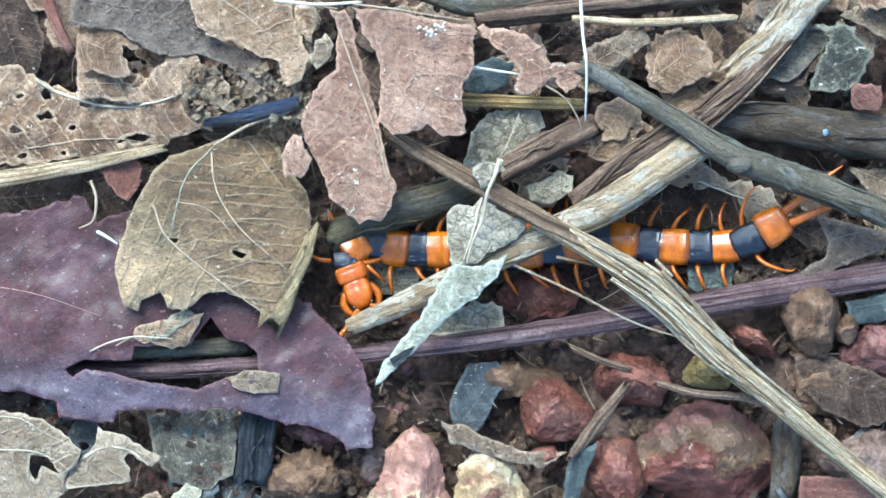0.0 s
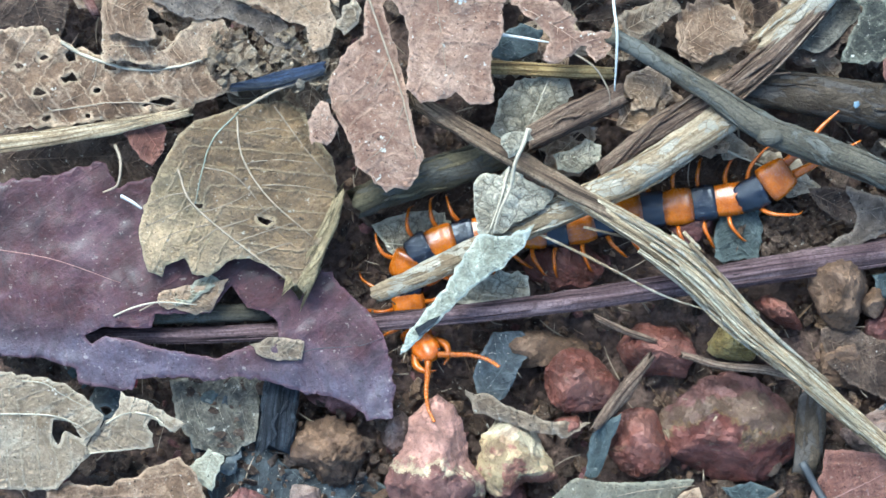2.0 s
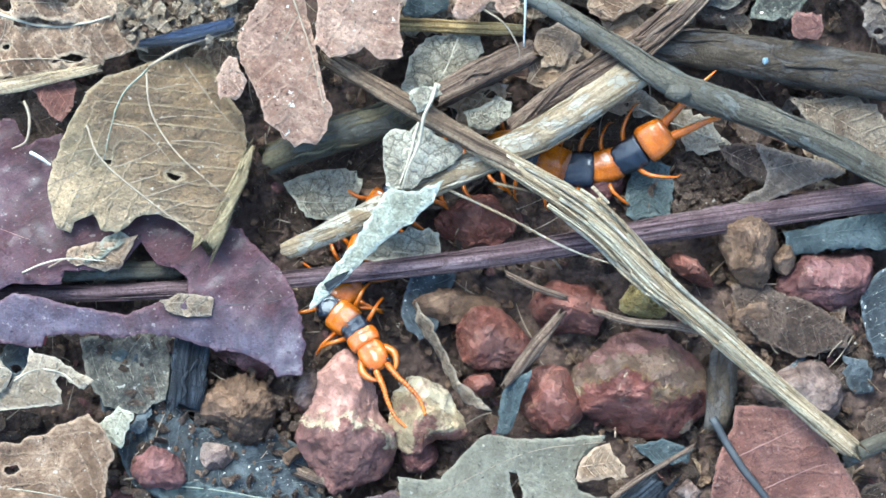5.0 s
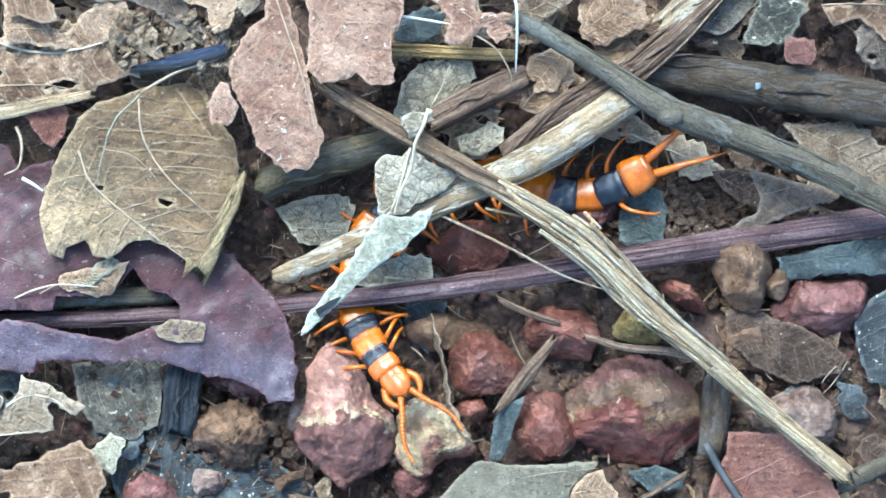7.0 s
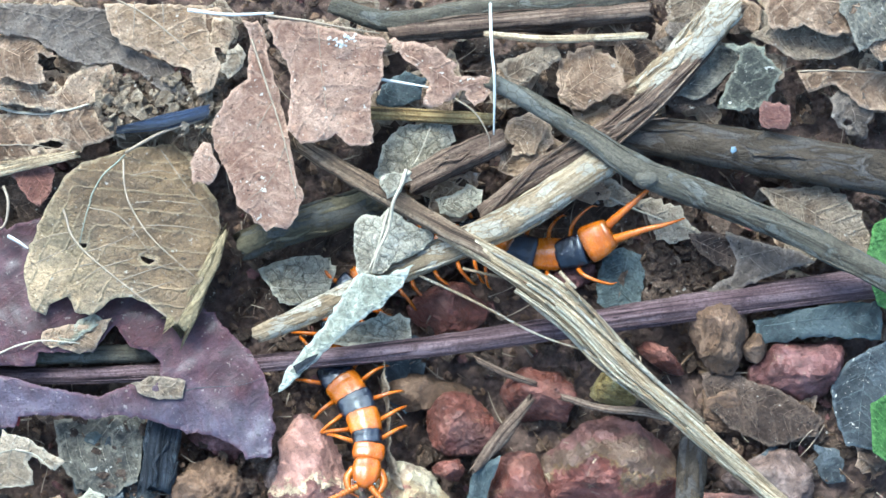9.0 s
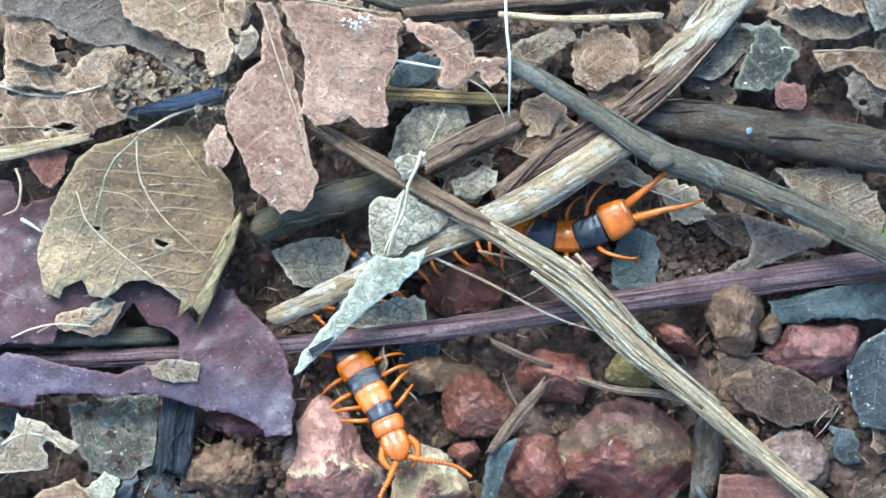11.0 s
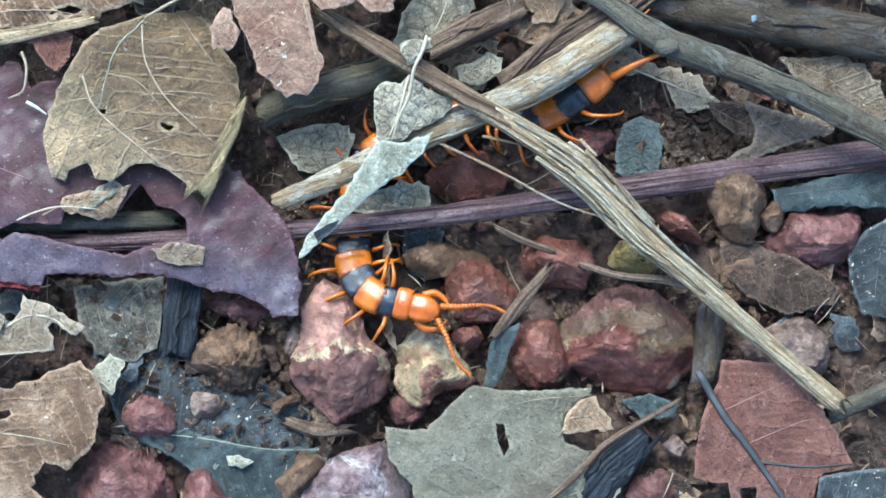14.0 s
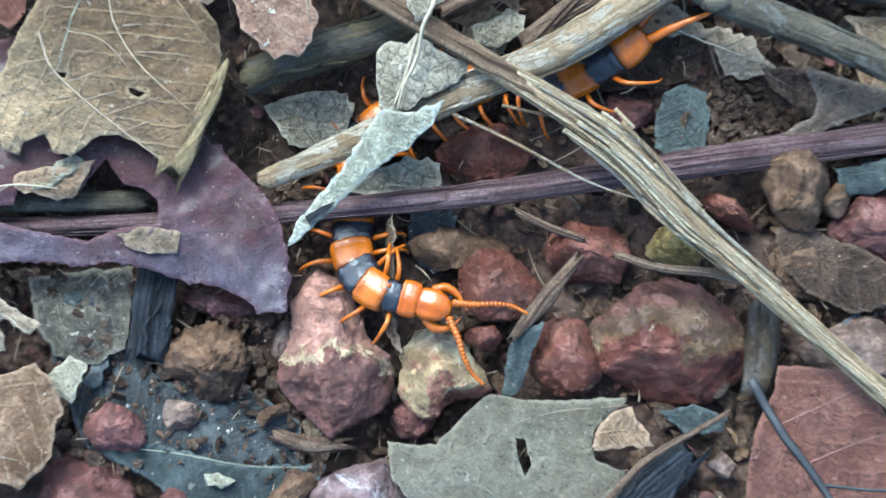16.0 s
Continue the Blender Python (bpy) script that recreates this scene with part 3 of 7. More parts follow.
def leaf(name, label, outline, z, material, slope=(0, 0), arch=0.0, axis=0.0, wave=1.0, jag=0.7, holes=(), ribs=(), seed=0, thick=0.25, grid=1.5, category="leaf", group="fallen leaves", fold=0.0, rim=0.0, veins=None, moth=0, corr=None, ply=0.24, run=None):
    """A dead leaf lying at height z mm. outline, holes: plan points in mm. slope: rise per mm in x and y. arch: how far its middle
    stands over its edges, across the direction axis (degrees). wave: uneven lift. rim: curl of the edge.
    ribs: (points, width, material) of raised veins. corr: folds between side veins (direction in degrees, spacing and height in mm).
    run: direction of the midrib in degrees, else along the leaf. ply: height of the folds between its side veins."""
    from mathutils.geometry import delaunay_2d_cdt
    o = np.mean(outline, axis=0)
    poly = ragged([tuple(np.array(p) - o) for p in outline], 1.3, jag, seed)
    cuts = [ragged([tuple(np.array(p) - o) for p in h], 1.0, jag * 0.6, seed + 5 + i) for i, h in enumerate(holes)]
    bite = np.random.default_rng(seed + 77)
    lo, hi = np.min(poly, axis=0), np.max(poly, axis=0)
    for k in range(moth * 3):
        c, size = bite.uniform(lo, hi), bite.uniform(0.6, 2.0)
        ring = [tuple(c + size * bite.uniform(0.5, 1.1) * np.array((math.cos(q) * 1.4, math.sin(q)))) for q in np.linspace(0, 2 * math.pi, 8)[:-1]]
        if len(cuts) - len(holes) < moth and all(inside(tuple(c + 1.6 * (np.array(p) - c)), poly) for p in ring) and not any(np.linalg.norm(np.mean(h, axis=0) - c) < 6 for h in cuts):
            cuts.append(ring)
    pts, edges = [], []
    for loop in [poly, *cuts]:
        k = len(pts)
        pts += loop
        edges += [(k + i, k + (i + 1) % len(loop)) for i in range(len(loop))]
    lo, hi = np.min(poly, axis=0), np.max(poly, axis=0)
    rng = np.random.default_rng(seed)
    for x in np.arange(lo[0], hi[0], grid):
        for y in np.arange(lo[1], hi[1], grid):
            p = (x + rng.uniform(-0.6, 0.6), y + rng.uniform(-0.6, 0.6))
            if inside(p, poly):
                pts.append(p)
    v2, _, tri, *_ = delaunay_2d_cdt([Vector(p) for p in pts], edges, [], 0, 1e-4)
    ca, sa = math.cos(radians(axis)), math.sin(radians(axis))
    half = max(abs(-p[0] * sa + p[1] * ca) for p in poly) + 1e-6
    border = np.array(poly)
    pinnate = category == "leaf" and np.ptp(border, axis=0).max() > 12
    spread = np.linalg.svd(border - border.mean(0), full_matrices=False)[2]
    if run is not None:
        spread = np.array(((math.cos(radians(run)), math.sin(radians(run))), (-math.sin(radians(run)), math.cos(radians(run)))))

    def lift(x, y):
        u = (-x * sa + y * ca) / half
        h = slope[0] * x + slope[1] * y + arch * (1 - u * u) + fold * abs(u)
        q = Vector((x * 0.045, y * 0.045, seed * 7.3))
        h += wave * (2.6 * noise.noise(q) + 0.8 * noise.noise(q * 3.1) + 0.45 * noise.noise(q * 7.0) - 1.0 * abs(noise.noise(q * 3.6)) + 0.22 * noise.noise(q * 16.0))
        if corr:
            w = (x * math.cos(radians(corr[0])) + y * math.sin(radians(corr[0]))) / corr[1] + 1.1 * noise.noise(q * 1.6)
            h += corr[2] * math.sin(2 * math.pi * w) * (0.6 + noise.noise(q * 2.2 + Vector((9, 0, 0))))
        elif pinnate:
            u2, w2 = float(spread[0] @ (x, y)), float(spread[1] @ (x, y))
            h += ply * math.sin(2 * math.pi * (u2 - 0.6 * abs(w2) + 1.5 * noise.noise(q * 2.0)) / 5.0) - 2 * ply * math.exp(-abs(w2) / 1.2)
        if rim:
            e = np.sqrt(((border - (x, y)) ** 2).sum(1).min())
            h += rim * math.exp(-e / 3.0) * (0.5 + noise.noise(Vector((x * 0.09, y * 0.09, seed))))
        return h

    keep = []
    for t in tri:
        m = (v2[t[0]] + v2[t[1]] + v2[t[2]]) / 3
        if inside(m, poly) and not any(inside(m, c) for c in cuts):
            keep.append(tuple(t))
    top = [(v.x, v.y, lift(v.x, v.y)) for v in v2]
    n = len(top)
    verts = np.array(top + [(x, y, h - thick) for x, y, h in top]) * MM
    count = {}
    for t in keep:
        for a, b in zip(t, t[1:] + t[:1]):
            count[(a, b)] = 1
    rimf = [(a, a + n, b + n, b) for a, b in count if (b, a) not in count]
    faces = keep + [tuple(i + n for i in t[::-1]) for t in keep] + rimf
    used = sorted({i for f in faces for i in f})
    back = {i: k for k, i in enumerate(used)}
    ob = link(name, verts[used], [tuple(back[i] for i in f) for f in faces], material, at=Matrix.Translation((o[0] * MM, o[1] * MM, z * MM)), uvs=verts[used][:, :2] @ spread.T)
    loops = np.vstack([np.array(loop) for loop in [poly, *cuts]])
    rims = [math.sqrt(((loops - (verts[i][0] / MM, verts[i][1] / MM)) ** 2).sum(1).min()) * MM for i in used]
    edge_wear(ob, rims)
    if not ribs and np.ptp(border, axis=0).max() > 11 and category == "leaf":
        ribs = [([p + o for p in line], w, veins or material) for line, w in grown_veins(poly, seed)]
    for k, (rp, rw, rm) in enumerate(ribs):
        line = spline([np.array(p) - o for p in rp], max(4, int(len(rp) * 6)))
        p3 = [(x, y, lift(x, y) + rw * 0.12) for x, y in line]
        v, f, uv = tube(p3, [rw * 0.65, rw * 0.5, rw * 0.25], 6, len(p3), 0.6, 0.1, 0, k)
        link("midrib" if k == 0 else "vein", v, f, rm, ob, uvs=uv)
    return tagged(ob, label, category, group)


def rock(name, label, centre, radii, height, material, z, cuts=(), seed=0, rough=0.13, category="stone", group="stones", sub=5, plan=()):
    """A stone about a plan centre in mm. radii: mm at even angles from +x, anticlockwise. cuts: facets (azimuth, elevation, distance as a part of 1).
    plan: corners of its outline in mm, in place of centre and radii."""
    if plan:
        ring = np.array(plan, float)
        centre = ring.mean(0)
        rel = ring - centre
        radii = []
        for a in np.linspace(0, 2 * math.pi, 28, endpoint=False):
            d = np.array((math.cos(a), math.sin(a)))
            best = 1.0
            for p, q in zip(rel, np.roll(rel, -1, axis=0)):
                e = q - p
                den = d[0] * e[1] - d[1] * e[0]
                if abs(den) > 1e-9:
                    r = (p[0] * e[1] - p[1] * e[0]) / den
                    u = (p[0] * d[1] - p[1] * d[0]) / den
                    if r > 0 and -0.01 <= u <= 1.01:
                        best = max(best, r)
            radii.append(1.05 * best)
    bm = bmesh.new()
    bmesh.ops.create_icosphere(bm, subdivisions=sub, radius=1.0)
    rad = np.array(radii, float)
    dirs = []
    rng = np.random.default_rng(seed)
    extra = [(rng.uniform(0, 360), rng.uniform(*((28, 72) if plan else (-15, 65))), rng.uniform(0.62, 0.86)) for _ in range(12 if plan else 9)]
    for az, el, d in (*cuts, *extra):
        dirs.append((Vector((math.cos(radians(az)) * math.cos(radians(el)), math.sin(radians(az)) * math.cos(radians(el)), math.sin(radians(el)))), d))
    for v in bm.verts:
        c = v.co.copy()
        for nrm, d in dirs:
            over = c.dot(nrm) - d
            if over > 0:
                c -= nrm * over
        ang = (math.atan2(c.y, c.x) / (2 * math.pi) * len(rad)) % len(rad)
        i = int(ang)
        f = ang - i
        f = f * f * (3 - 2 * f)
        r = rad[i % len(rad)] * (1 - f) + rad[(i + 1) % len(rad)] * f
        flat = min(1.0, math.hypot(c.x, c.y) * 1.6)
        r = r * flat + rad.mean() * (1 - flat)
        q = v.co * 1.7 + Vector((seed * 2.3, seed, 0))
        k = 1 + rough * (noise.noise(q) * 0.5 + noise.noise(q * 2.6) * 0.4 + noise.noise(q * 6.0) * 0.35 + noise.noise(q * 14.0) * 0.26 + noise.noise(q * 30.0) * 0.14 - 0.45 * abs(noise.noise(q * 4.0)))
        v.co = Vector((c.x * r, c.y * r, c.z * height / 2)) * k * MM
    me = bpy.data.meshes.new(name)
    bm.to_mesh(me)
    bm.free()
    me.materials.append(material)
    me.polygons.foreach_set("use_smooth", [True] * len(me.polygons))
    ob = new(name, me)
    ob.matrix_basis = Matrix.Translation((centre[0] * MM, centre[1] * MM, z * MM))
    return tagged(ob, label, category, group)


def strand(name, label, points, width, material, parent=None, seed=0, category="fibre"):
    v, f, uv = tube(points, [width, width * 0.9, width * 0.5], 6, max(10, len(points) * 6), 0.8, 0.15, 0, seed)
    if parent:
        return link(name, v - np.array(parent.matrix_basis.translation), f, material, parent, label, uvs=uv)
    o, v = rooted(v)
    return tagged(link(name, v, f, material, uvs=uv, at=Matrix.Translation(o)), label, category)


# ---- the ground: one sheet of damp soil that reaches the horizon ----
def soil_height(x, y):
    """mm"""
    q = Vector((x * 0.02, y * 0.02, 4.0))
    h = -17 + 4.0 * noise.noise(q) + 2.2 * noise.noise(q * 3.3) + 1.3 * noise.noise(q * 9.0) + 0.7 * noise.noise(q * 24.0)
    return h


def ground():
    fine = np.arange(-170, 200.1, 1.8)
    grow = 200 + np.cumsum(3 * 1.32 ** np.arange(36))
    xs = np.r_[-grow[::-1] + 30, fine, grow]
    ys = np.r_[-grow[::-1] + 60, np.arange(-140, 130.1, 1.8), grow - 70]
    verts = []
    for y in ys:
        for x in xs:
            far = max(0.0, abs(x) - 200, abs(y) - 150)
            verts.append((x * MM, y * MM, (soil_height(x, y) if far < 400 else -17) * MM))
    w = len(xs)
    faces = [(j * w + i, j * w + i + 1, (j + 1) * w + i + 1, (j + 1) * w + i) for j in range(len(ys) - 1) for i in range(w - 1)]
    ob = link("ground", verts, faces, SOIL)
    return tagged(ob, "dark damp reddish-brown forest soil under the litter", "ground", kind="structure")


ground()


def scatter(name, label, count, size, material, box, z, seed, category, slim=(0.35, 1.0)):
    """Many bits too small to count, in one mesh: bent flakes lying at all angles."""
    rng = np.random.default_rng(seed)
    verts, faces = [], []
    for _ in range(count):
        x, y = rng.uniform(box[0], box[2]), rng.uniform(box[1], box[3])
        s = rng.uniform(size[0], size[1])
        h = (soil_height(x, y) + 1.0 if z is None else z) + rng.uniform(0, 2.5)
        turn = Euler((rng.normal(0, 0.45), rng.normal(0, 0.45), rng.uniform(0, 6.28))).to_matrix()
        n = int(rng.integers(5, 9))
        k = len(verts)
        long = rng.uniform(*slim)
        ring = []
        for a in range(n):
            r = s * rng.uniform(0.55, 1.0)
            ang = 2 * math.pi * a / n
            ring.append(Vector((r * math.cos(ang), r * long * math.sin(ang), rng.normal(0, 0.12) * s)))
        for side in (0.15, -0.2):
            verts += [(Vector((x, y, h)) + turn @ (p + Vector((0, 0, side + 0.1 * s)))) * MM for p in ring]
        verts += [(Vector((x, y, h)) + turn @ Vector((0, 0, 0.3 + 0.12 * s))) * MM, (Vector((x, y, h)) + turn @ Vector((0, 0, -0.2))) * MM]
        t = k + 2 * n
        for a in range(n):
            b = (a + 1) % n
            faces += [(k + a, k + b, t), (k + n + b, k + n + a, t + 1), (k + b, k + a, k + n + a, k + n + b)]
    ob = link(name, verts, faces, material, smooth=False, uvs=[(v[0], v[1]) for v in verts])
    edge_wear(ob, 0.01)
    return tagged(ob, label, category, kind="stuff")


FIELD = (-150, -120, 175, 110)
scatter("soil_crumbs", "small brown crumbs of soil between the litter", 5200, (0.4, 2.0), R_BROWN, FIELD, None, 3, "soil")
scatter("dark_leaf_crumbs", "crumbled dark rotten leaf bits on the soil", 1700, (1.0, 5.5), L_DARK, FIELD, None, 4, "leaf litter")
scatter("brown_leaf_crumbs", "crumbled grey-brown leaf bits on the soil", 520, (1.0, 4.0), L_GREY, FIELD, None, 5, "leaf litter")
scatter("stalk_bits", "thin broken bits of leaf stalk on the soil", 420, (1.5, 5.5), L_TAN, FIELD, None, 9, "leaf litter", (0.05, 0.12))
scatter("gravel", "small reddish laterite grit on the soil", 420, (0.8, 2.8), R_MAROON, FIELD, None, 6, "gravel")


def litter(box, count, materials, heights, sizes, seed, label):
    """Separate curled scraps of dead leaf in a stretch of the plan, mm."""
    r = np.random.default_rng(seed)
    for k in range(count):
        x, y, size = r.uniform(box[0], box[2]), r.uniform(box[1], box[3]), r.uniform(*sizes)
        turn, thin, n = r.uniform(0, math.pi), r.uniform(0.45, 0.9), int(r.integers(7, 12))
        ring = []
        for a in range(n):
            q = 2 * math.pi * (a + r.uniform(-0.25, 0.25)) / n
            d = size * r.uniform(0.6, 1.05)
            u, w = d * math.cos(q), d * thin * math.sin(q)
            ring.append((x + u * math.cos(turn) - w * math.sin(turn), y + u * math.sin(turn) + w * math.cos(turn)))
        leaf("leaf_scrap", label, ring, r.uniform(*heights), materials[k % len(materials)], slope=tuple(r.normal(0, 0.12, 2)), arch=r.uniform(0, 2.0), axis=r.uniform(0, 180), wave=r.uniform(0.5, 1.3), jag=1.1, moth=int(r.integers(0, 3)), seed=seed * 10 + k, group="leaf scraps")


def stretch(a, b):
    return (min(a[0], b[0]), min(a[1], b[1]), max(a[0], b[0]), max(a[1], b[1]))


litter(stretch((62.8, 80.7), (148.8, 40.4)), 36, (L_GREY, L_OLIVE, L_PLUM, L_DARK, L_LACE), (-8, -1), (5, 12), 71, "crumpled grey-brown leaf scrap deep in the litter")
litter(stretch((-109.1, 78.1), (-32.4, 30.6)), 26, (L_LACE, L_DARK, L_GREY, L_DARK, L_OLIVE), (-9, 1), (5, 12), 72, "crumpled brown leaf scrap under the lacy leaf")
litter(stretch((80.1, 26.8), (148.3, -11.6)), 16, (L_DARK, L_GREY, L_OLIVE, L_PLUM), (-13, -9), (4, 9), 73, "dark leaf scrap below the twig")
litter(stretch((-11.9, 73.1), (72.3, 18.2)), 34, (L_GREY, L_OLIVE, L_TAN, L_LACE, L_PLUM), (-9, -2), (5, 11), 74, "dull brown leaf scrap beneath crossing stems")
litter(stretch((66.7, -64.4), (142.3, -101.7)), 12, (L_DARK, L_GREY, L_DARK), (-14, -11), (4, 9), 75, "dark leaf scrap between the low leaves")
litter(stretch((-36.2, -66.7), (15.8, -86.6)), 8, (L_DARK, L_OLIVE), (-14, -11), (3, 6), 76, "small crumbled leaf scrap between stones")
litter(stretch((-110.5, -36.4), (-49.9, -67.0)), 8, (L_SLATE, L_DARK, L_TEAL), (-12, -8), (4, 9), 77, "wet dark leaf scrap in the hollow")
litter(stretch((108.8, -5.2), (142.4, -59.6)), 8, (L_DARK, L_SLATE, L_GREY), (-13, -9), (5, 9), 78, "dull leaf scrap beside the stones")



def root_hairs(count, seed):
    """Thin pale roots and leaf fibres lying bent between the litter, too many to count."""
    r = np.random.default_rng(seed)
    verts, faces = [], []
    for k in range(count):
        x, y = r.uniform(-120, 145), r.uniform(-105, 75)
        z = soil_height(x, y) + r.uniform(2, 8)
        a, long = r.uniform(0, 2 * math.pi), r.uniform(3, 12)
        bend = r.normal(0, 0.25) * long
        pts = [(x + long * u * math.cos(a) - bend * u * u * math.sin(a), y + long * u * math.sin(a) + bend * u * u * math.cos(a), z + r.uniform(-0.6, 0.6)) for u in (0, 0.35, 0.7, 1)]
        w = r.uniform(0.2, 0.55)
        v, f, _ = tube(pts, [w, w, 0.4 * w], 5, 8, 1.0, 0.1, 0, k)
        base = len(verts)
        verts += [tuple(q) for q in v]
        faces += [tuple(i + base for i in q) for q in f]
    tagged(link("root_hairs", verts, faces, VEIN_TAN), "thin tan roots and leaf fibres among the litter", "fibre", kind="stuff")


root_hairs(300, 12)

# ---- leaves low in the litter ----
leaf("dead_leaf", "dark wet slate-coloured rotting leaf pressed on soil", [(-78.2, -46.3), (-64.7, -41.4), (-55.5, -41.1), (-53.5, -54.9), (-48.5, -66.9), (-36.3, -66.7), (-27.2, -68.0), (-14.8, -75.3), (-14.4, -88.8), (-30.8, -98.2), (-49.2, -89.6), (-64.6, -82.4), (-71.3, -67.4)], -11, L_SLATE, wave=0.8, seed=11)
leaf("dead_leaf", "teal-grey wet leaf fragment lying on dark soil", [(-64.0, -82.2), (-53.8, -81.5), (-41.6, -82.7), (-28.0, -85.8), (-8.4, -85.0), (-14.0, -99.3), (-27.3, -105.6), (-48.9, -89.6)], -9.5, L_TEAL, wave=0.5, seed=12, ribs=[([(-62.8, -82.1), (-44.6, -83.2), (-26.4, -85.8), (-9.9, -85.7)], 0.7, VEIN_GREEN)])
leaf("dead_leaf", "mottled brown decaying leaf on damp soil", [(-79.1, -43.6), (-67.1, -41.8), (-55.0, -40.3), (-55.0, -49.1), (-55.8, -59.8), (-64.7, -63.0), (-72.3, -61.6), (-77.2, -54.2)], -8, L_MOTTLE, wave=0.9, seed=13)
slate_scrap = leaf("dead_leaf", "slate-black leaf scrap with a pale fleck between stones", [(2.1, -44.8), (2.4, -38.5), (7.0, -30.2), (14.5, -29.4), (18.3, -33.2), (14.5, -38.5), (10.0, -47.5), (5.4, -49.0)], -8.5, L_SLATE, wave=0.6, seed=14)
curled_leaf = leaf("dead_leaf", "curled olive-brown leaf edge lying among red stones", [(-0.6, -45.3), (6.9, -46.8), (12.9, -50.5), (21.8, -53.1), (33.0, -53.5), (26.3, -57.7), (15.8, -55.7), (2.4, -51.3)], -5, L_OLIVE, arch=1.8, axis=-20, seed=15)
leaf("dead_leaf", "thin slate-blue leaf strip standing between stones", [(31.3, -67.7), (32.6, -57.9), (33.9, -54.8), (40.6, -50.9), (38.4, -57.8), (37.0, -63.0), (34.6, -67.6)], -5, L_TEAL, slope=(0.2, 0.1), seed=16)
leaf("dead_leaf", "teal-green leaf scrap in the hollow", [(66, -3), (68, 4), (73, 6), (78, 4), (79, -2), (78, -9), (70, -10), (66, -9)], -9.5, L_HOLLOW, wave=0.7, seed=17)
leaf("dead_leaf", "grey-brown leaf half buried below the twig", [(100, 10), (106, 8), (114, 6), (120, 5), (124, 2), (117, 0), (109, -3), (103, -6), (99, -7), (95, -6), (98, -4), (102, -2), (103, 2), (101, 7)], -4, L_PLUM, wave=0.4, jag=0.35, arch=0.8, seed=18, slope=(0, 0.08))
leaf("dead_leaf", "dark mottled leaf patched with pale crust on soil", [(128.2, -31.8), (132.8, -24.1), (146.5, -16.3), (147.5, -47.9), (132.6, -46.7), (129.7, -39.3)], -7, L_SLATE, wave=0.8, seed=19)
leaf("dead_leaf", "brown soil-covered leaf between stones and stem", [(94, -28), (100, -26), (108, -30), (115, -32), (123, -37), (127, -40), (123, -44), (112, -47), (103, -43), (96, -37)], -9, L_DARK, arch=1.5, seed=20)
leaf("dead_leaf", "dark teal leaf strip beside the plum stem", [(107.5, -13.6), (118.8, -11.0), (131.0, -8.4), (141.6, -8.2), (141.6, -18.2), (126.4, -17.7), (109.8, -19.6)], -7, L_TEAL, arch=1.0, seed=21)
leaf("dead_leaf", "pale grey crackled leaf piece under the bleached stick", [(-6.3, -22.1), (-2.1, -19.4), (2.4, -16.4), (9.9, -14.3), (16.0, -15.0), (16.5, -20.9), (8.4, -22.4), (-0.6, -22.7)], -4, L_CRACK, wave=0.4, seed=22, ribs=[([(0.9, -19.7), (10.0, -20.8), (15.2, -21.7)], 0.7, VEIN_PALE)])
leaf("dead_leaf", "grey crackled leaf piece in the shade of the log", [(-26.1, -1.4), (-17.0, 1.9), (-9.3, 2.8), (-4.7, -0.2), (-6.7, -8.0), (-12.0, -11.9), (-19.7, -10.6)], -10, L_CRACK, wave=0.5, seed=23)
leaf("dead_leaf", "dark brown leaf in the hollow under sticks", [(-34.2, 4.3), (-22.0, 7.3), (-3.7, 10.4), (17.8, 15.1), (33.0, 4.3), (17.7, -8.0), (-6.7, -8.0), (-22.0, -4.9)], -13, L_DARK, wave=0.8, seed=24)
leaf("dead_leaf", "dark brown leaf under the bleached stick", [(40.8, 16.7), (60.8, 22.9), (77.7, 18.3), (76.0, 7.5), (56.0, 4.4), (42.3, 7.5)], -12, L_DARK, wave=1, seed=25)
leaf("dead_leaf", "dark leaf deep below the litter edge", [(-129.2, 22.6), (-107.8, 24.2), (-89.4, 25.7), (-69.5, 22.6), (-80.0, 7.2), (-104.4, 7.2), (-128.8, 7.2)], -10, L_DARK, wave=1.5, seed=26)
leaf("dead_leaf", "brown leaf curl hanging from the litter edge", [(-96.1, 18.9), (-85.5, 21.9), (-73.4, 23.4), (-62.8, 23.4), (-68.8, 15.8), (-76.2, 6.6), (-88.3, 8.2)], -6, L_DARK, arch=2.0, seed=27)
leaf("dead_leaf", "pale crinkled leaf shred with a whitish midrib beside the grey twig", [(67, 25), (71, 24), (77, 19), (83, 19), (89, 16), (90, 13), (94, 10), (93, 9), (87, 7), (82, 8), (80, 12), (79, 15), (74, 18), (70, 17), (68, 17), (66, 22)], -6.5, L_SAND, wave=0.8, seed=28, jag=1.0, corr=(20, 5, 0.4), ribs=[([(67.4, 19.9), (75.6, 16.4), (84.0, 12.9), (92.3, 10.3)], 1.2, VEIN_PALE)])

scatter("wet_crumbs", "brown crumbs of soil and leaf on the wet leaves", 170, (0.3, 1.4), R_BROWN, (*(-76.1, -88.7), *(-9.6, -41.8)), -11, 81, "leaf litter")
scatter("wet_flakes", "dark leaf flakes on the wet leaves", 160, (0.8, 3.5), L_DARK, (*(-76.1, -88.7), *(-9.6, -41.8)), -11, 82, "leaf litter")

# ---- stones ----
def px(*r):
    return [0.15 * v for v in r]


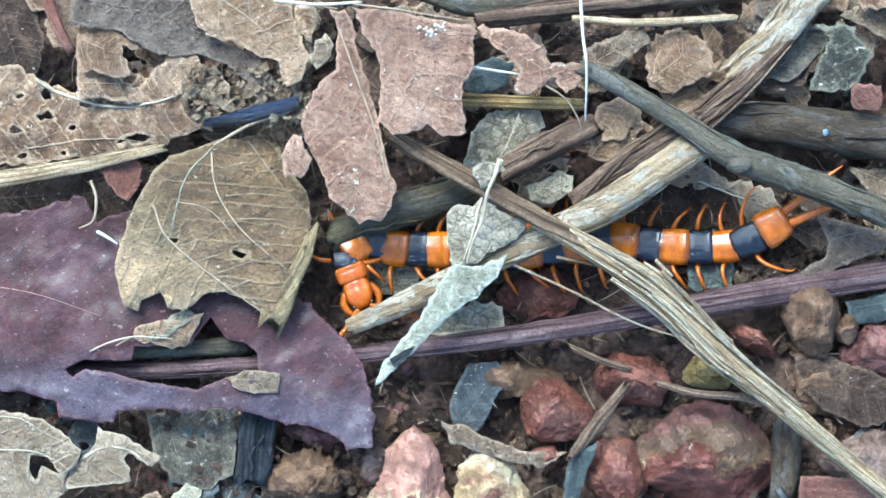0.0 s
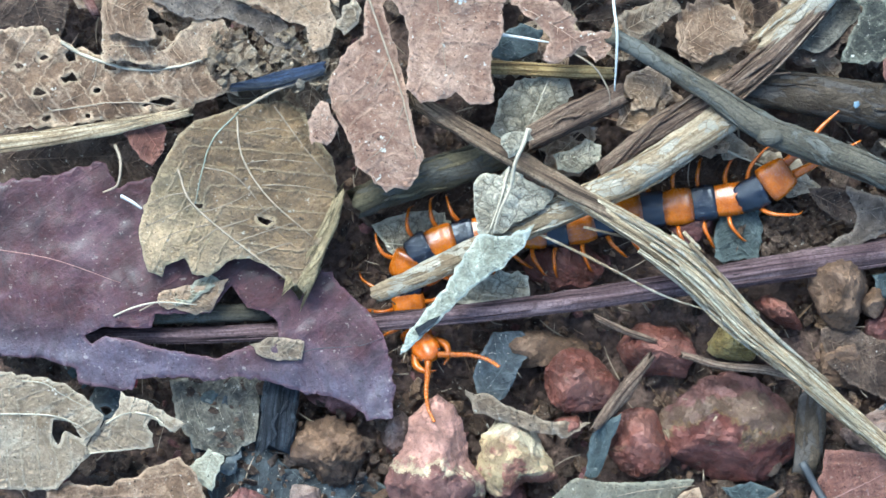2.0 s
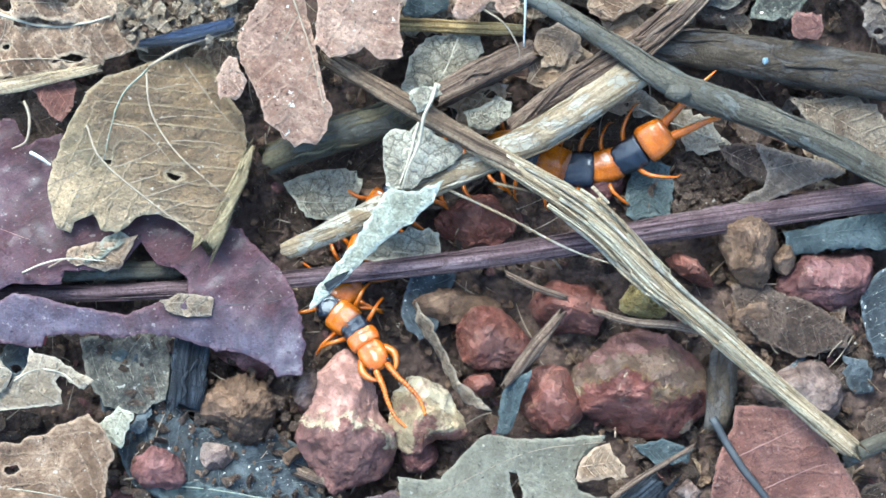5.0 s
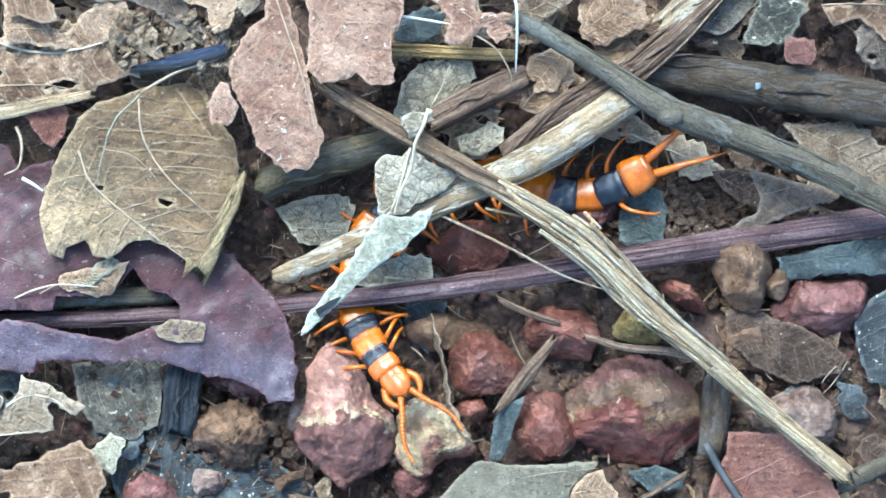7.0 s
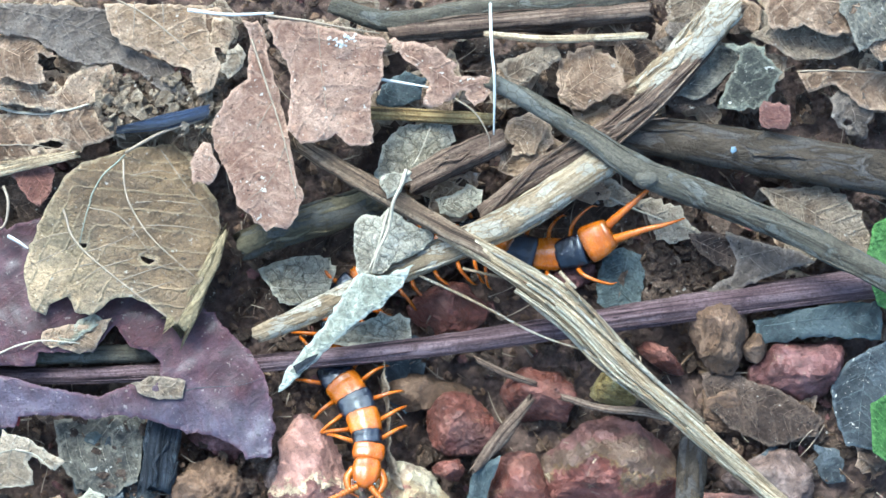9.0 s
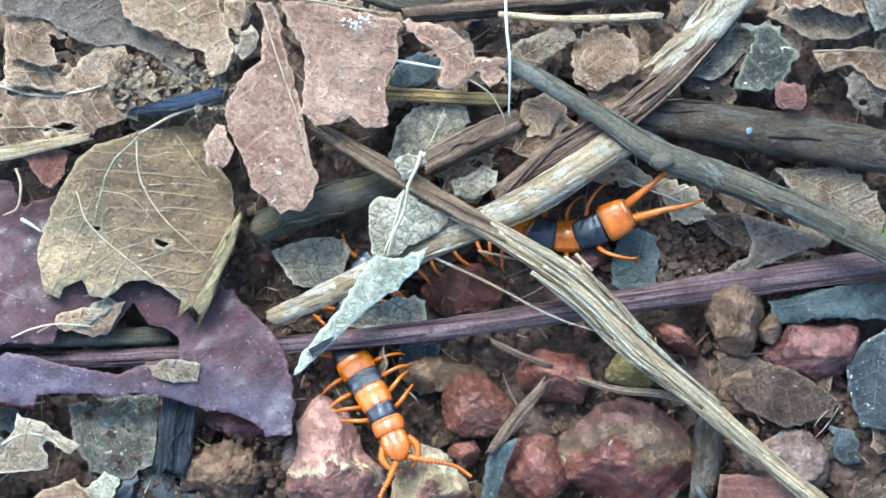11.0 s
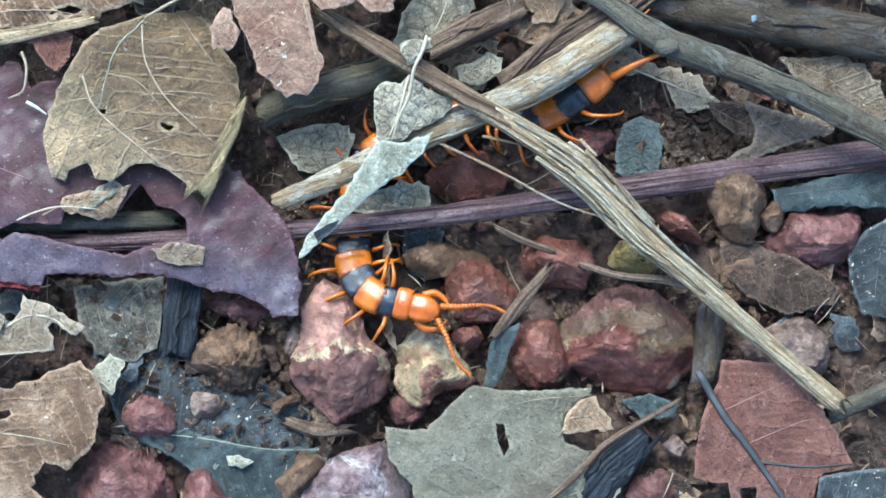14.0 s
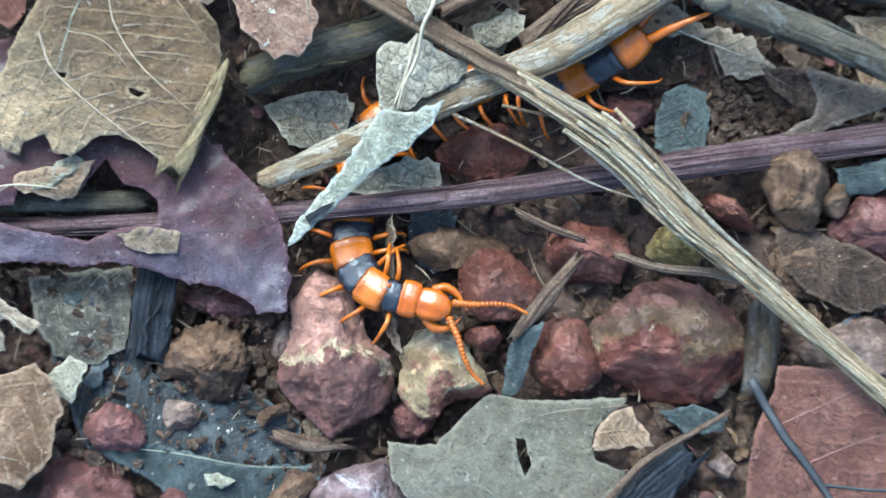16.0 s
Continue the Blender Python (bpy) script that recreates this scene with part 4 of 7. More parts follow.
stones = {}
stones["pink"] = rock("stone", "pink and cream laterite stone with a dark maroon underside", (), (), 24, R_PINK, -7, [(80, 50, 0.8), (265, 45, 0.72)], 31, sub=5, plan=[(-11, -41), (-9, -42), (-6, -44), (-3, -49), (-1, -53), (1, -57), (4, -59), (6, -61), (6, -64), (6, -68), (3, -72), (-1, -74), (-5, -76), (-8, -78), (-11, -76), (-14, -74), (-16, -71), (-19, -68), (-20, -64), (-19, -61), (-18, -59), (-17, -53), (-17, -47), (-15, -45), (-13, -42)])
stones["gold"] = rock("stone", "ochre-yellow crusted stone with a reddish side", (), (), 18, R_GOLD, -8, [(60, 45, 0.7), (230, 40, 0.7)], 32, plan=[(11, -54), (14, -53), (20, -55), (23, -58), (26, -61), (28, -65), (30, -68), (26, -69), (21, -69), (18, -71), (16, -74), (13, -74), (10, -71), (8, -68), (8, -64), (9, -62), (8, -59), (11, -56)])
rock("stone", "smooth dusky red stone with a pale broken face", (), (), 20, R_RED, -9, [(0, 50, 0.72), (150, 45, 0.75)], 33, plan=[(21, -40), (24, -36), (27, -34), (33, -35), (37, -39), (40, -43), (40, -47), (35, -50), (27, -51), (22, -48), (21, -45)])
rock("stone", "large maroon stone with an ochre crusted ridge", (), (), 28, R_BIG, -10, [(90, 52, 0.6), (255, 35, 0.58), (30, 35, 0.72), (320, 30, 0.75)], 34, 0.09, sub=5, plan=[(51, -52), (56, -48), (60, -45), (64, -42), (70, -40), (77, -42), (81, -44), (86, -49), (88, -54), (88, -60), (86, -63), (80, -68), (74, -69), (66, -69), (60, -65), (56, -62), (52, -58)])
rock("stone", "upright grey-brown stone with flat worn faces", (), (), 22, R_BROWN, -6, [(10, 35, 0.65), (190, 40, 0.62), (270, 40, 0.72)], 35, plan=[(91, -11), (93, -8), (101, -7), (104, -10), (107, -15), (107, -19), (104, -25), (102, -28), (98, -28), (94, -24), (91, -18)])
rock("stone", "rough red laterite stone among others", (), (), 18, R_RED, -9, [(120, 45, 0.7)], 36, 0.12, plan=[(40, -52), (45, -49), (50, -51), (52, -55), (53, -59), (54, -63), (51, -67), (45, -68), (41, -66), (38, -62), (38, -57)])
rock("stone", "dull red stone partly covered by a twig", (51.7, -34.1), px(84, 62, 52, 62, 74, 66, 60, 70), 20, R_RED, -12, [(80, 50, 0.7), (270, 30, 0.7)], 37)
rock("stone", "small bright red stone beside the straw stem", (), (), 17, R_RED, -10, [(100, 50, 0.7)], 38, plan=[(76, -21), (81, -19), (85, -21), (87, -24), (90, -28), (86, -28), (81, -25)])
rock("stone", "maroon stone with a broad flat top", (), (), 20, R_MAROON, -10, [(90, 65, 0.6), (250, 35, 0.7)], 39, plan=[(106, -28), (111, -22), (116, -19), (123, -19), (130, -19), (132, -22), (130, -29), (126, -34), (120, -35), (112, -33)])
rock("soil_clod", "rough brown round clod of dried soil", (), (), 19, R_BROWN, -9, (), 40, 0.3, "clod", "clods", plan=[(-47, -58), (-42, -55), (-36, -54), (-31, -55), (-28, -58), (-28, -63), (-29, -67), (-30, -71), (-34, -72), (-39, -71), (-42, -67), (-46, -64)])
rock("pebble", "small ochre and brown pebble", (), (), 8, R_GREY, -10, [(90, 40, 0.6)], 41, group="pebbles", plan=[(-47, -75), (-46, -71), (-43, -71), (-39, -72), (-38, -75), (-41, -78), (-45, -78)])
rock("stone", "dark reddish round stone on slate leaf", (), (), 15, R_MAROON, -10, (), 42, plan=[(-65, -79), (-64, -75), (-59, -72), (-54, -74), (-51, -77), (-51, -82), (-55, -84), (-61, -83)])
rock("pebble", "small dark red pebble under the feeler", (27.3, -55.0), px(34, 26, 26, 26, 32, 24, 24, 26), 10, R_RED, -9, (), 43, group="pebbles")
rock("stone", "large dull red stone with a dark pit", (), (), 26, R_MAROON, -12, [(90, 50, 0.65), (200, 30, 0.7)], 44, plan=[(-73, -87), (-68, -84), (-61, -85), (-55, -90), (-51, -96), (-50, -106), (-60, -111), (-70, -109), (-78, -104), (-78, -97), (-75, -92)])
rock("stone", "smooth purple-red stone among leaves", (), (), 20, R_MAROON, -10, [(60, 45, 0.68), (150, 40, 0.7)], 45, 0.05, plan=[(-48, -99), (-47, -94), (-43, -91), (-38, -95), (-32, -100), (-28, -106), (-31, -110), (-40, -111), (-47, -108)])
rock("stone", "brown crumbly stone beside the lilac one", (), (), 18, R_BROWN, -12, (), 46, plan=[(-24, -97), (-22, -91), (-17, -86), (-11, -87), (-10, -91), (-14, -98), (-20, -102)])
rock("stone", "lilac-grey stone with a whitish worn top", (), (), 30, R_LILAC, -11, [(95, 55, 0.68), (20, 30, 0.75)], 47, 0.08, sub=5, plan=[(-18, -100), (-15, -94), (-8, -88), (-1, -85), (5, -84), (11, -90), (13, -97), (10, -106), (-1, -111), (-13, -108)])
rock("stone", "knobbly ochre stone below the straw stem", (71.1, -32.6), px(46, 36, 42, 40, 52, 34, 36, 40), 16, R_OCHRE, -9, (), 48, 0.2)
rock("stone", "greenish grey-brown stone under the straw stem", (111.9, -56.4), px(84, 72, 56, 72, 100, 70, 66, 80), 18, R_GREY, -12, (), 49)
rock("pebble", "brown pebble beside the upright stone", (108.5, -20.2), px(26, 26, 32, 26, 24, 26, 32, 24), 10, R_BROWN, -9, (), 50, group="pebbles")
rock("stone", "maroon stone under the purple leaf tip", (-34.3, -48.1), px(90, 50, 40, 40, 70, 40, 40, 60), 16, R_MAROON, -14, (), 51)
rock("stone", "flat brown stone lying along the plum stem", (19.1, -34.2), px(98, 46, 34, 46, 80, 46, 38, 50), 12, R_BROWN, -13, (), 52)
rock("stone", "dark red stone below the crossing sticks", (26.9, -12.0), px(80, 62, 56, 60, 82, 56, 52, 62), 14, R_RED, -14, (), 53)
rock("stone", "maroon stone in the hollow by the tail", (59.8, -1.1), px(44, 44, 44, 40, 46, 40, 36, 42), 12, R_MAROON, -13, (), 54)
rock("soil_clod", "brown lump of soil beside the straw stem", (99.9, -36.5), px(76, 60, 50, 46, 50, 50, 46, 60), 14, R_BROWN, -13, (), 55, 0.15, "clod", "clods")
rock("pebble", "flat brown stone chip", (), (), 6, R_BROWN, -9, (), 56, group="pebbles", plan=[(-25, -74), (-22, -72), (-18, -71), (-17, -73), (-21, -75), (-24, -77)])
rock("stone", "dark grey stone behind the pink one", (-19.4, -57.2), px(34, 40, 46, 34, 26, 34, 40, 34), 14, R_GREY, -12, (), 57)
rock("stone", "reddish-brown stone at the edge of the rust leaf", (76.6, -94.9), px(60, 50, 40, 44, 56, 44, 46, 50), 12, R_MAROON, -14, (), 58)
rock("pebble", "pale brown pebble below the big stone", (82.7, -82.6), px(26, 24, 22, 22, 26, 22, 22, 24), 8, R_GREY, -10, (), 59, group="pebbles")
rock("stone", "brown stone under the grey-green leaf", (10.3, -73.6), px(40, 36, 40, 38, 36, 34, 34, 36), 14, R_MAROON, -14, (), 60)

# ---- charred wood, logs and low stems ----
stick("charred_stick", "short charred black piece of wood", [(-48.2, -39.1, -7.0), (-49.4, -49.0, -7.0), (-51.0, -61.9, -8.0)], [9.5, 10, 9], W_CHAR, strips=8, seed=61, flat=0.5, torn=1.5)
stick("charred_stick", "charred black split wood piece", [(74.3, -80.1, -8.0), (66.9, -88.5, -8.0), (58.1, -99.1, -9.0)], [8, 11, 10], W_CHAR, strips=8, seed=62, flat=0.5, torn=2.0)
stick("dark_stick", "dark teal-grey short broken stem beside big stone", [(91.8, -45.7, -8.0), (91.4, -56.4, -8.0), (89.8, -65.5, -7.0)], [7, 7.5, 6], W_DARK, seed=63, torn=1.5)
stick("dark_stick", "dark grey broken branch with frayed end", [(-29.6, 3.9, -4.0), (-21.8, 7.0, -4.0), (-9.7, 11.2, -4.0), (10.0, 18.2, -5.0)], [8.5, 9, 9.5, 9], W_MOSS, strips=8, seed=64, torn=2.0)
stick("dark_log", "thick dark weathered branch with a bluish fleck", [(67.6, 36.2, -2.0), (82.5, 34.9, -1.0), (103.7, 31.9, -1.0), (129.2, 27.9, -1.0), (156.3, 23.8, -1.0)], [10, 11, 12, 12, 12], W_DARK, strips=3, seed=65, sides=20, rough=0.08, ridges=0.025)
fleck = leaf("fleck", "bluish-white lichen fleck on the dark branch", [(100.5, 31.0), (101.5, 31.3), (102.0, 30.1), (100.9, 29.5), (100.2, 30.1)], 5.4, VEIN_BLUE, wave=0.1, jag=0.8, seed=66, category="lichen", group="lichen flecks")
stick("dark_stick", "dark fibrous stem below the purple leaf", [(-125.4, -29.6, -5.0), (-102.9, -27.3, -5.0), (-72.8, -26.1, -5.0), (-51.9, -25.3, -6.0)], [4, 4.8, 5, 4.6], W_GREY, seed=66)
stick("ribbed_stalk", "long plum-brown ribbed dry stem", [(-127.0, -35.5, -6.0), (-98.5, -32.5, -6.0), (-72.9, -31.8, -6.0), (-48.7, -30.3, -5.0), (-18.6, -27.4, -4.0), (17.4, -23.2, -4.0), (55.1, -17.1, -4.0), (90.0, -10.7, -5.0), (129.6, -4.6, -6.0), (160.0, -0.7, -6.0)], [4, 4.2, 4.2, 4.4, 5, 5.6, 6.2, 7, 7.5, 7.5], W_PLUM, strips=26, seed=67, sides=18, ridges=0.13, rough=0.06)
stick("ochre_stem", "short ochre-yellow dry stem", [(3.3, 39.9, 2.0), (17.5, 39.3, 2.0), (37.3, 38.4, 2.0)], [3.6, 3.4, 3.2], W_OCHRE, strips=5, seed=68, rough=0.07)
stick("brown_stick", "split dark brown fibrous stick", [(16.2, 21.2, 1.0), (26.4, 26.8, 2.0), (39.7, 32.9, 2.0)], [6.5, 7.2, 6], W_BROWN, strips=10, seed=69, ridges=0.14, torn=2.0)
brown = stick("brown_stick", "long dark brown shredded stem beside the bleached one", [(36.8, 14.2, 2.0), (50.3, 23.9, 3.0), (66.8, 33.6, 4.0), (78.8, 43.3, 5.0), (89.4, 53.9, 5.0), (101.7, 69.2, 5.0)], [5, 7, 8, 7.5, 6, 5], W_BROWN, strips=18, seed=70, ridges=0.15, torn=2.5)
for k, (a, b, c) in enumerate(([(37.4, 13.2, 4.0), (45.5, 22.0, 6.0), (54.4, 27.8, 7.0)], [(41.1, 16.1, 5.0), (51.5, 27.1, 7.0), (63.3, 35.2, 8.0)], [(66.3, 35.2, 8.0), (75.4, 37.6, 7.0), (83.6, 38.4, 7.0)], [(69.2, 29.9, 8.0), (81.3, 41.2, 8.0), (91.9, 53.3, 8.0)])):
    strand("bark_fibre", "", [a, b, c], 0.9, W_BROWN, brown, 71 + k)

# ---- the bleached stick and what lies on it ----
pale = stick("bleached_stick", "pale bleached dry stick with peeling bark", [(-24.5, -20.9, 0.0), (-12.5, -15.7, 1.0), (2.4, -8.6, 2.0), (17.3, -1.4, 3.0), (39.6, 9.0, 4.0), (56.0, 19.1, 5.0), (70.2, 28.7, 6.0)], [4.6, 6, 6.8, 7.5, 8.0, 8.6, 8.8], W_PALE, strips=18, seed=75, sides=18, rough=0.07)
stick("bleached_stick", "pale flat bleached stem piece with fibrous edge", [(76.4, 45.4, 6.0), (87.8, 56.0, 6.0), (100.1, 69.8, 6.0)], [6.5, 8.5, 9], W_PALE, strips=8, seed=76, flat=0.5, ridges=0.1, torn=1.5)
leaf("bark_flake", "pale crackled bark flake on the bleached stick", [(0.9, 8.6), (4.2, 11.0), (8.0, 10.1), (10.1, 12.8), (15.0, 9.1), (21.6, 6.1), (19.4, 1.6), (14.2, -0.6), (8.3, -4.8), (2.4, -5.1), (1.2, 0.9)], 7, L_CRACK, arch=1.6, axis=60, wave=0.5, seed=77, category="bark", group="bark flakes", thick=0.6, ribs=[([(15.5, 22.6), (12.5, 17.3), (9.8, 11.3), (8.0, 3.9), (5.3, -3.9)], 1.7, VEIN_PALE)])
leaf("bark_flake", "small curled pale flake on the straw stem", [(7.9, 19.6), (11.2, 21.4), (14.9, 21.1), (13.4, 15.9), (9.7, 14.4)], 13, L_CRACK, arch=0.8, wave=0.3, seed=78, category="bark", group="bark flakes")
leaf("lichen_strip", "pale lichen-spotted bark strip with a black-edged tip", [(-17.6, -36.4), (-15.8, -30.9), (-7.2, -20.2), (-1.3, -10.3), (2.4, -5.1), (10.5, -5.4), (16.7, -2.5), (14.2, -8.4), (5.6, -15.5), (-2.8, -22.6), (-9.1, -29.0), (-14.4, -34.3)], 8, L_STRIP, slope=(0.02, 0.05), arch=0.8, axis=45, wave=0.4, seed=79, thick=0.6, category="bark", group="bark flakes")
leaf("black_spot", "black burnt patch near the tip of the bark strip", [(-13.8, -29.7), (-10.5, -27.6), (-7.2, -26.2), (-9.4, -29.4), (-12.7, -31.7)], 9.3, W_CHAR, wave=0.1, jag=0.3, seed=80, category="bark", group="bark flakes", slope=(0.02, 0.05))

# ---- the straw stem that crosses over all ----
straw = stick("straw_stalk", "long pale split straw stem with loose fibres", [(24.5, 7.3, 9.5), (31.8, 3.2, 10.0), (46.4, -5.3, 10.0), (59.5, -14.9, 10.0), (72.7, -28.1, 9.0), (90.3, -43.3, 7.0), (108.0, -58.2, 5.0), (124.0, -70.8, 3.0)], [4.6, 5.6, 7.0, 6.8, 5.6, 4.9, 4.5, 5.0], W_STRAW, strips=34, seed=85, sides=20, flat=0.6, ridges=0.14, rough=0.08, torn=1.5)
stick("stalk_base", "weathered umber-brown part of the stem", [(-15.5, 30.5, 7.0), (-0.6, 21.7, 8.0), (14.2, 13.2, 9.5), (31.8, 3.2, 10.6), (40.5, -1.7, 10.4)], [4.6, 5.0, 5.2, 4.8, 2.2], W_UMBER, seed=86, sides=18, flat=0.7, ridges=0.1, torn=2.0, parent=straw)
for k, pts in enumerate(([(29.8, -2.6, 5.0), (43.6, -5.9, 8.0), (58.0, -9.1, 11.0)], [(17.2, -4.0, 4.0), (31.9, -10.9, 6.0), (49.5, -19.9, 7.0), (62.6, -24.3, 8.0)], [(33.3, 0.7, 9.0), (47.9, -9.7, 9.0), (61.0, -22.9, 9.0), (74.2, -34.6, 8.0)], [(45.1, -9.6, 8.0), (56.8, -19.2, 8.0), (65.5, -28.0, 8.0), (80.1, -39.0, 7.0)], [(37.5, 1.1, 12.0), (53.4, -8.6, 13.0), (65.0, -18.8, 13.0), (79.6, -31.8, 11.0)], [(56.4, -7.1, 13.0), (65.0, -15.9, 13.0), (75.2, -27.5, 12.0), (92.9, -41.9, 9.0)], [(55.0, -4.1, 12.0), (59.3, -8.6, 13.0), (57.8, -7.1, 13.0)])):
    strand("loose_fibre", "", pts, 0.8 + 0.35 * (k > 1), W_PALE, straw, 90 + k)

STRAW_LINE = spline([(23.0, 8.7, 10.0), (31.7, 3.0, 12.0), (46.2, -5.6, 12.5), (59.2, -15.1, 12.5), (72.4, -28.2, 11.0), (90.0, -43.4, 9.0), (107.6, -58.2, 7.0), (121.0, -68.7, 5.0)], 80)
rng = np.random.default_rng(8)
for k in range(26):
    i = int(rng.integers(0, 55))
    j = min(79, i + int(rng.integers(14, 34)))
    off = rng.uniform(-4.0, 4.0)
    pts = []
    for m in np.linspace(i, j, 6).astype(int):
        t = STRAW_LINE[min(79, m + 1)] - STRAW_LINE[max(0, m - 1)]
        side = np.array((t[1], -t[0], 0)) / np.linalg.norm(t)
        wide = 1.15 if 14 < m < 42 else 0.62
        pts.append(STRAW_LINE[m] + side * off * wide + np.array((0, 0, -0.09 * off * off - 0.4 + 0.3 * math.sin(m * 0.3 + k))))
    strand("loose_fibre", "", pts, rng.uniform(0.6, 1.5), W_FIBRE, straw, 300 + k)

# ---- upper leaves ----
leaf("dead_leaf", "large grey leaf lying flat at the top of the litter", [(-98, 66), (-87, 66), (-65, 65), (-62, 55), (-50, 51), (-43, 42), (-51, 43), (-57, 48), (-65, 51), (-72, 50), (-78, 52), (-86, 57), (-98, 58)], 9, L_PLUM, wave=0.8, rim=0.8, seed=101, moth=1)
leaf("dead_leaf", "tan ribbed leaf piece on a grey leaf", [(-67, 66), (-40, 66), (-39, 57), (-35, 49), (-37, 43), (-41, 41), (-43, 48), (-49, 50), (-56, 54), (-62, 55), (-65, 59)], 11.5, L_TAN, wave=0.5, arch=0.8, axis=-40, seed=102, corr=(-20, 4.5, 0.35), grid=1.1, ribs=[([(-65.4, 68.0), (-54.2, 62.0), (-40.7, 50.6)], 0.8, VEIN_TAN), ([(-58.7, 66.5), (-58.6, 57.4)], 0.5, VEIN_TAN), ([(-51.3, 66.5), (-50.4, 55.9)], 0.5, VEIN_TAN)])
leaf("dead_leaf", "lacy grey-brown skeletonised leaf with pale veins", [(-126.3, 47.6), (-112.8, 48.9), (-106.7, 44.6), (-96.2, 40.8), (-86.5, 43.1), (-73.9, 46.4), (-65.6, 43.1), (-57.3, 37.8), (-64.0, 32.2), (-72.1, 28.7), (-74.3, 27.2), (-87.0, 25.3), (-101.8, 22.7), (-116.7, 21.7), (-125.6, 20.5)], 5, L_LACE, wave=1.8, jag=1.3, seed=103, moth=26, holes=[[(-86.3, 28.0), (-81.1, 30.2), (-76.6, 29.5), (-81.1, 27.7)], [(-108.0, 35.5), (-105.1, 37.0), (-103.5, 34.8), (-106.5, 33.7)]], ribs=[([(-107.9, 44.6), (-100.7, 40.8), (-88.7, 37.5), (-76.7, 38.2), (-69.3, 40.7), (-65.6, 43.1)], 1.6, VEIN_PALE), ([(-110.8, 26.2), (-98.9, 28.0), (-87.0, 28.7), (-74.3, 27.2)], 0.8, VEIN_TAN), ([(-97.7, 40.1), (-100.5, 32.5), (-107.9, 28.0)], 0.5, VEIN_TAN), ([(-84.2, 37.3), (-79.6, 31.8), (-73.6, 29.5)], 0.5, VEIN_TAN)])
stick("flat_stem", "flat greyish straw strip at the litter edge", [(-125.7, 16.8, 5.0), (-107.7, 19.3, 6.0), (-89.9, 22.7, 6.0), (-73.6, 26.2, 6.0)], [4, 4, 3.6, 2], W_STRAW, strips=6, seed=104, flat=0.4, ridges=0.1)
leaf("dead_leaf", "grey-brown fanned leaf scrap with raised veins", [(-97, 58), (-89, 58), (-82, 55), (-79, 52), (-85, 53), (-82, 45), (-86, 44), (-96, 47)], 8, L_GREY, arch=1.6, axis=30, seed=105, jag=0.9)
leaf("dead_leaf", "curled brown leaf scrap under the large grey leaf", [(-97, 50), (-89, 52), (-85, 54), (-85, 45), (-82, 42), (-78, 45), (-73, 50), (-65, 50), (-62, 45), (-66, 42), (-72, 39), (-80, 38), (-89, 39), (-96, 39)], 6, L_LACE, arch=2.2, axis=25, wave=1.2, seed=248, jag=0.9)
leaf("dead_leaf", "dark leaf scrap at the top corner", [(-127.1, 72.3), (-110.5, 72.3), (-108.8, 63.1), (-106.4, 53.9), (-108.5, 46.3), (-126.5, 49.4)], 2, L_DARK, seed=106)
leaf("dead_leaf", "brown leaf scrap beside the red stalk", [(-106.3, 59.8), (-102.7, 69.0), (-92.2, 69.0), (-95.1, 59.8), (-97.9, 53.7), (-103.9, 53.7)], 5, L_GREY, seed=107)
stick("red_stalk", "short reddish leaf stalk", [(-105.1, 68.3, 9.0), (-102.0, 59.2, 9.0), (-98.1, 51.5, 8.0)], [3.4, 3, 2], W_RED, seed=108)
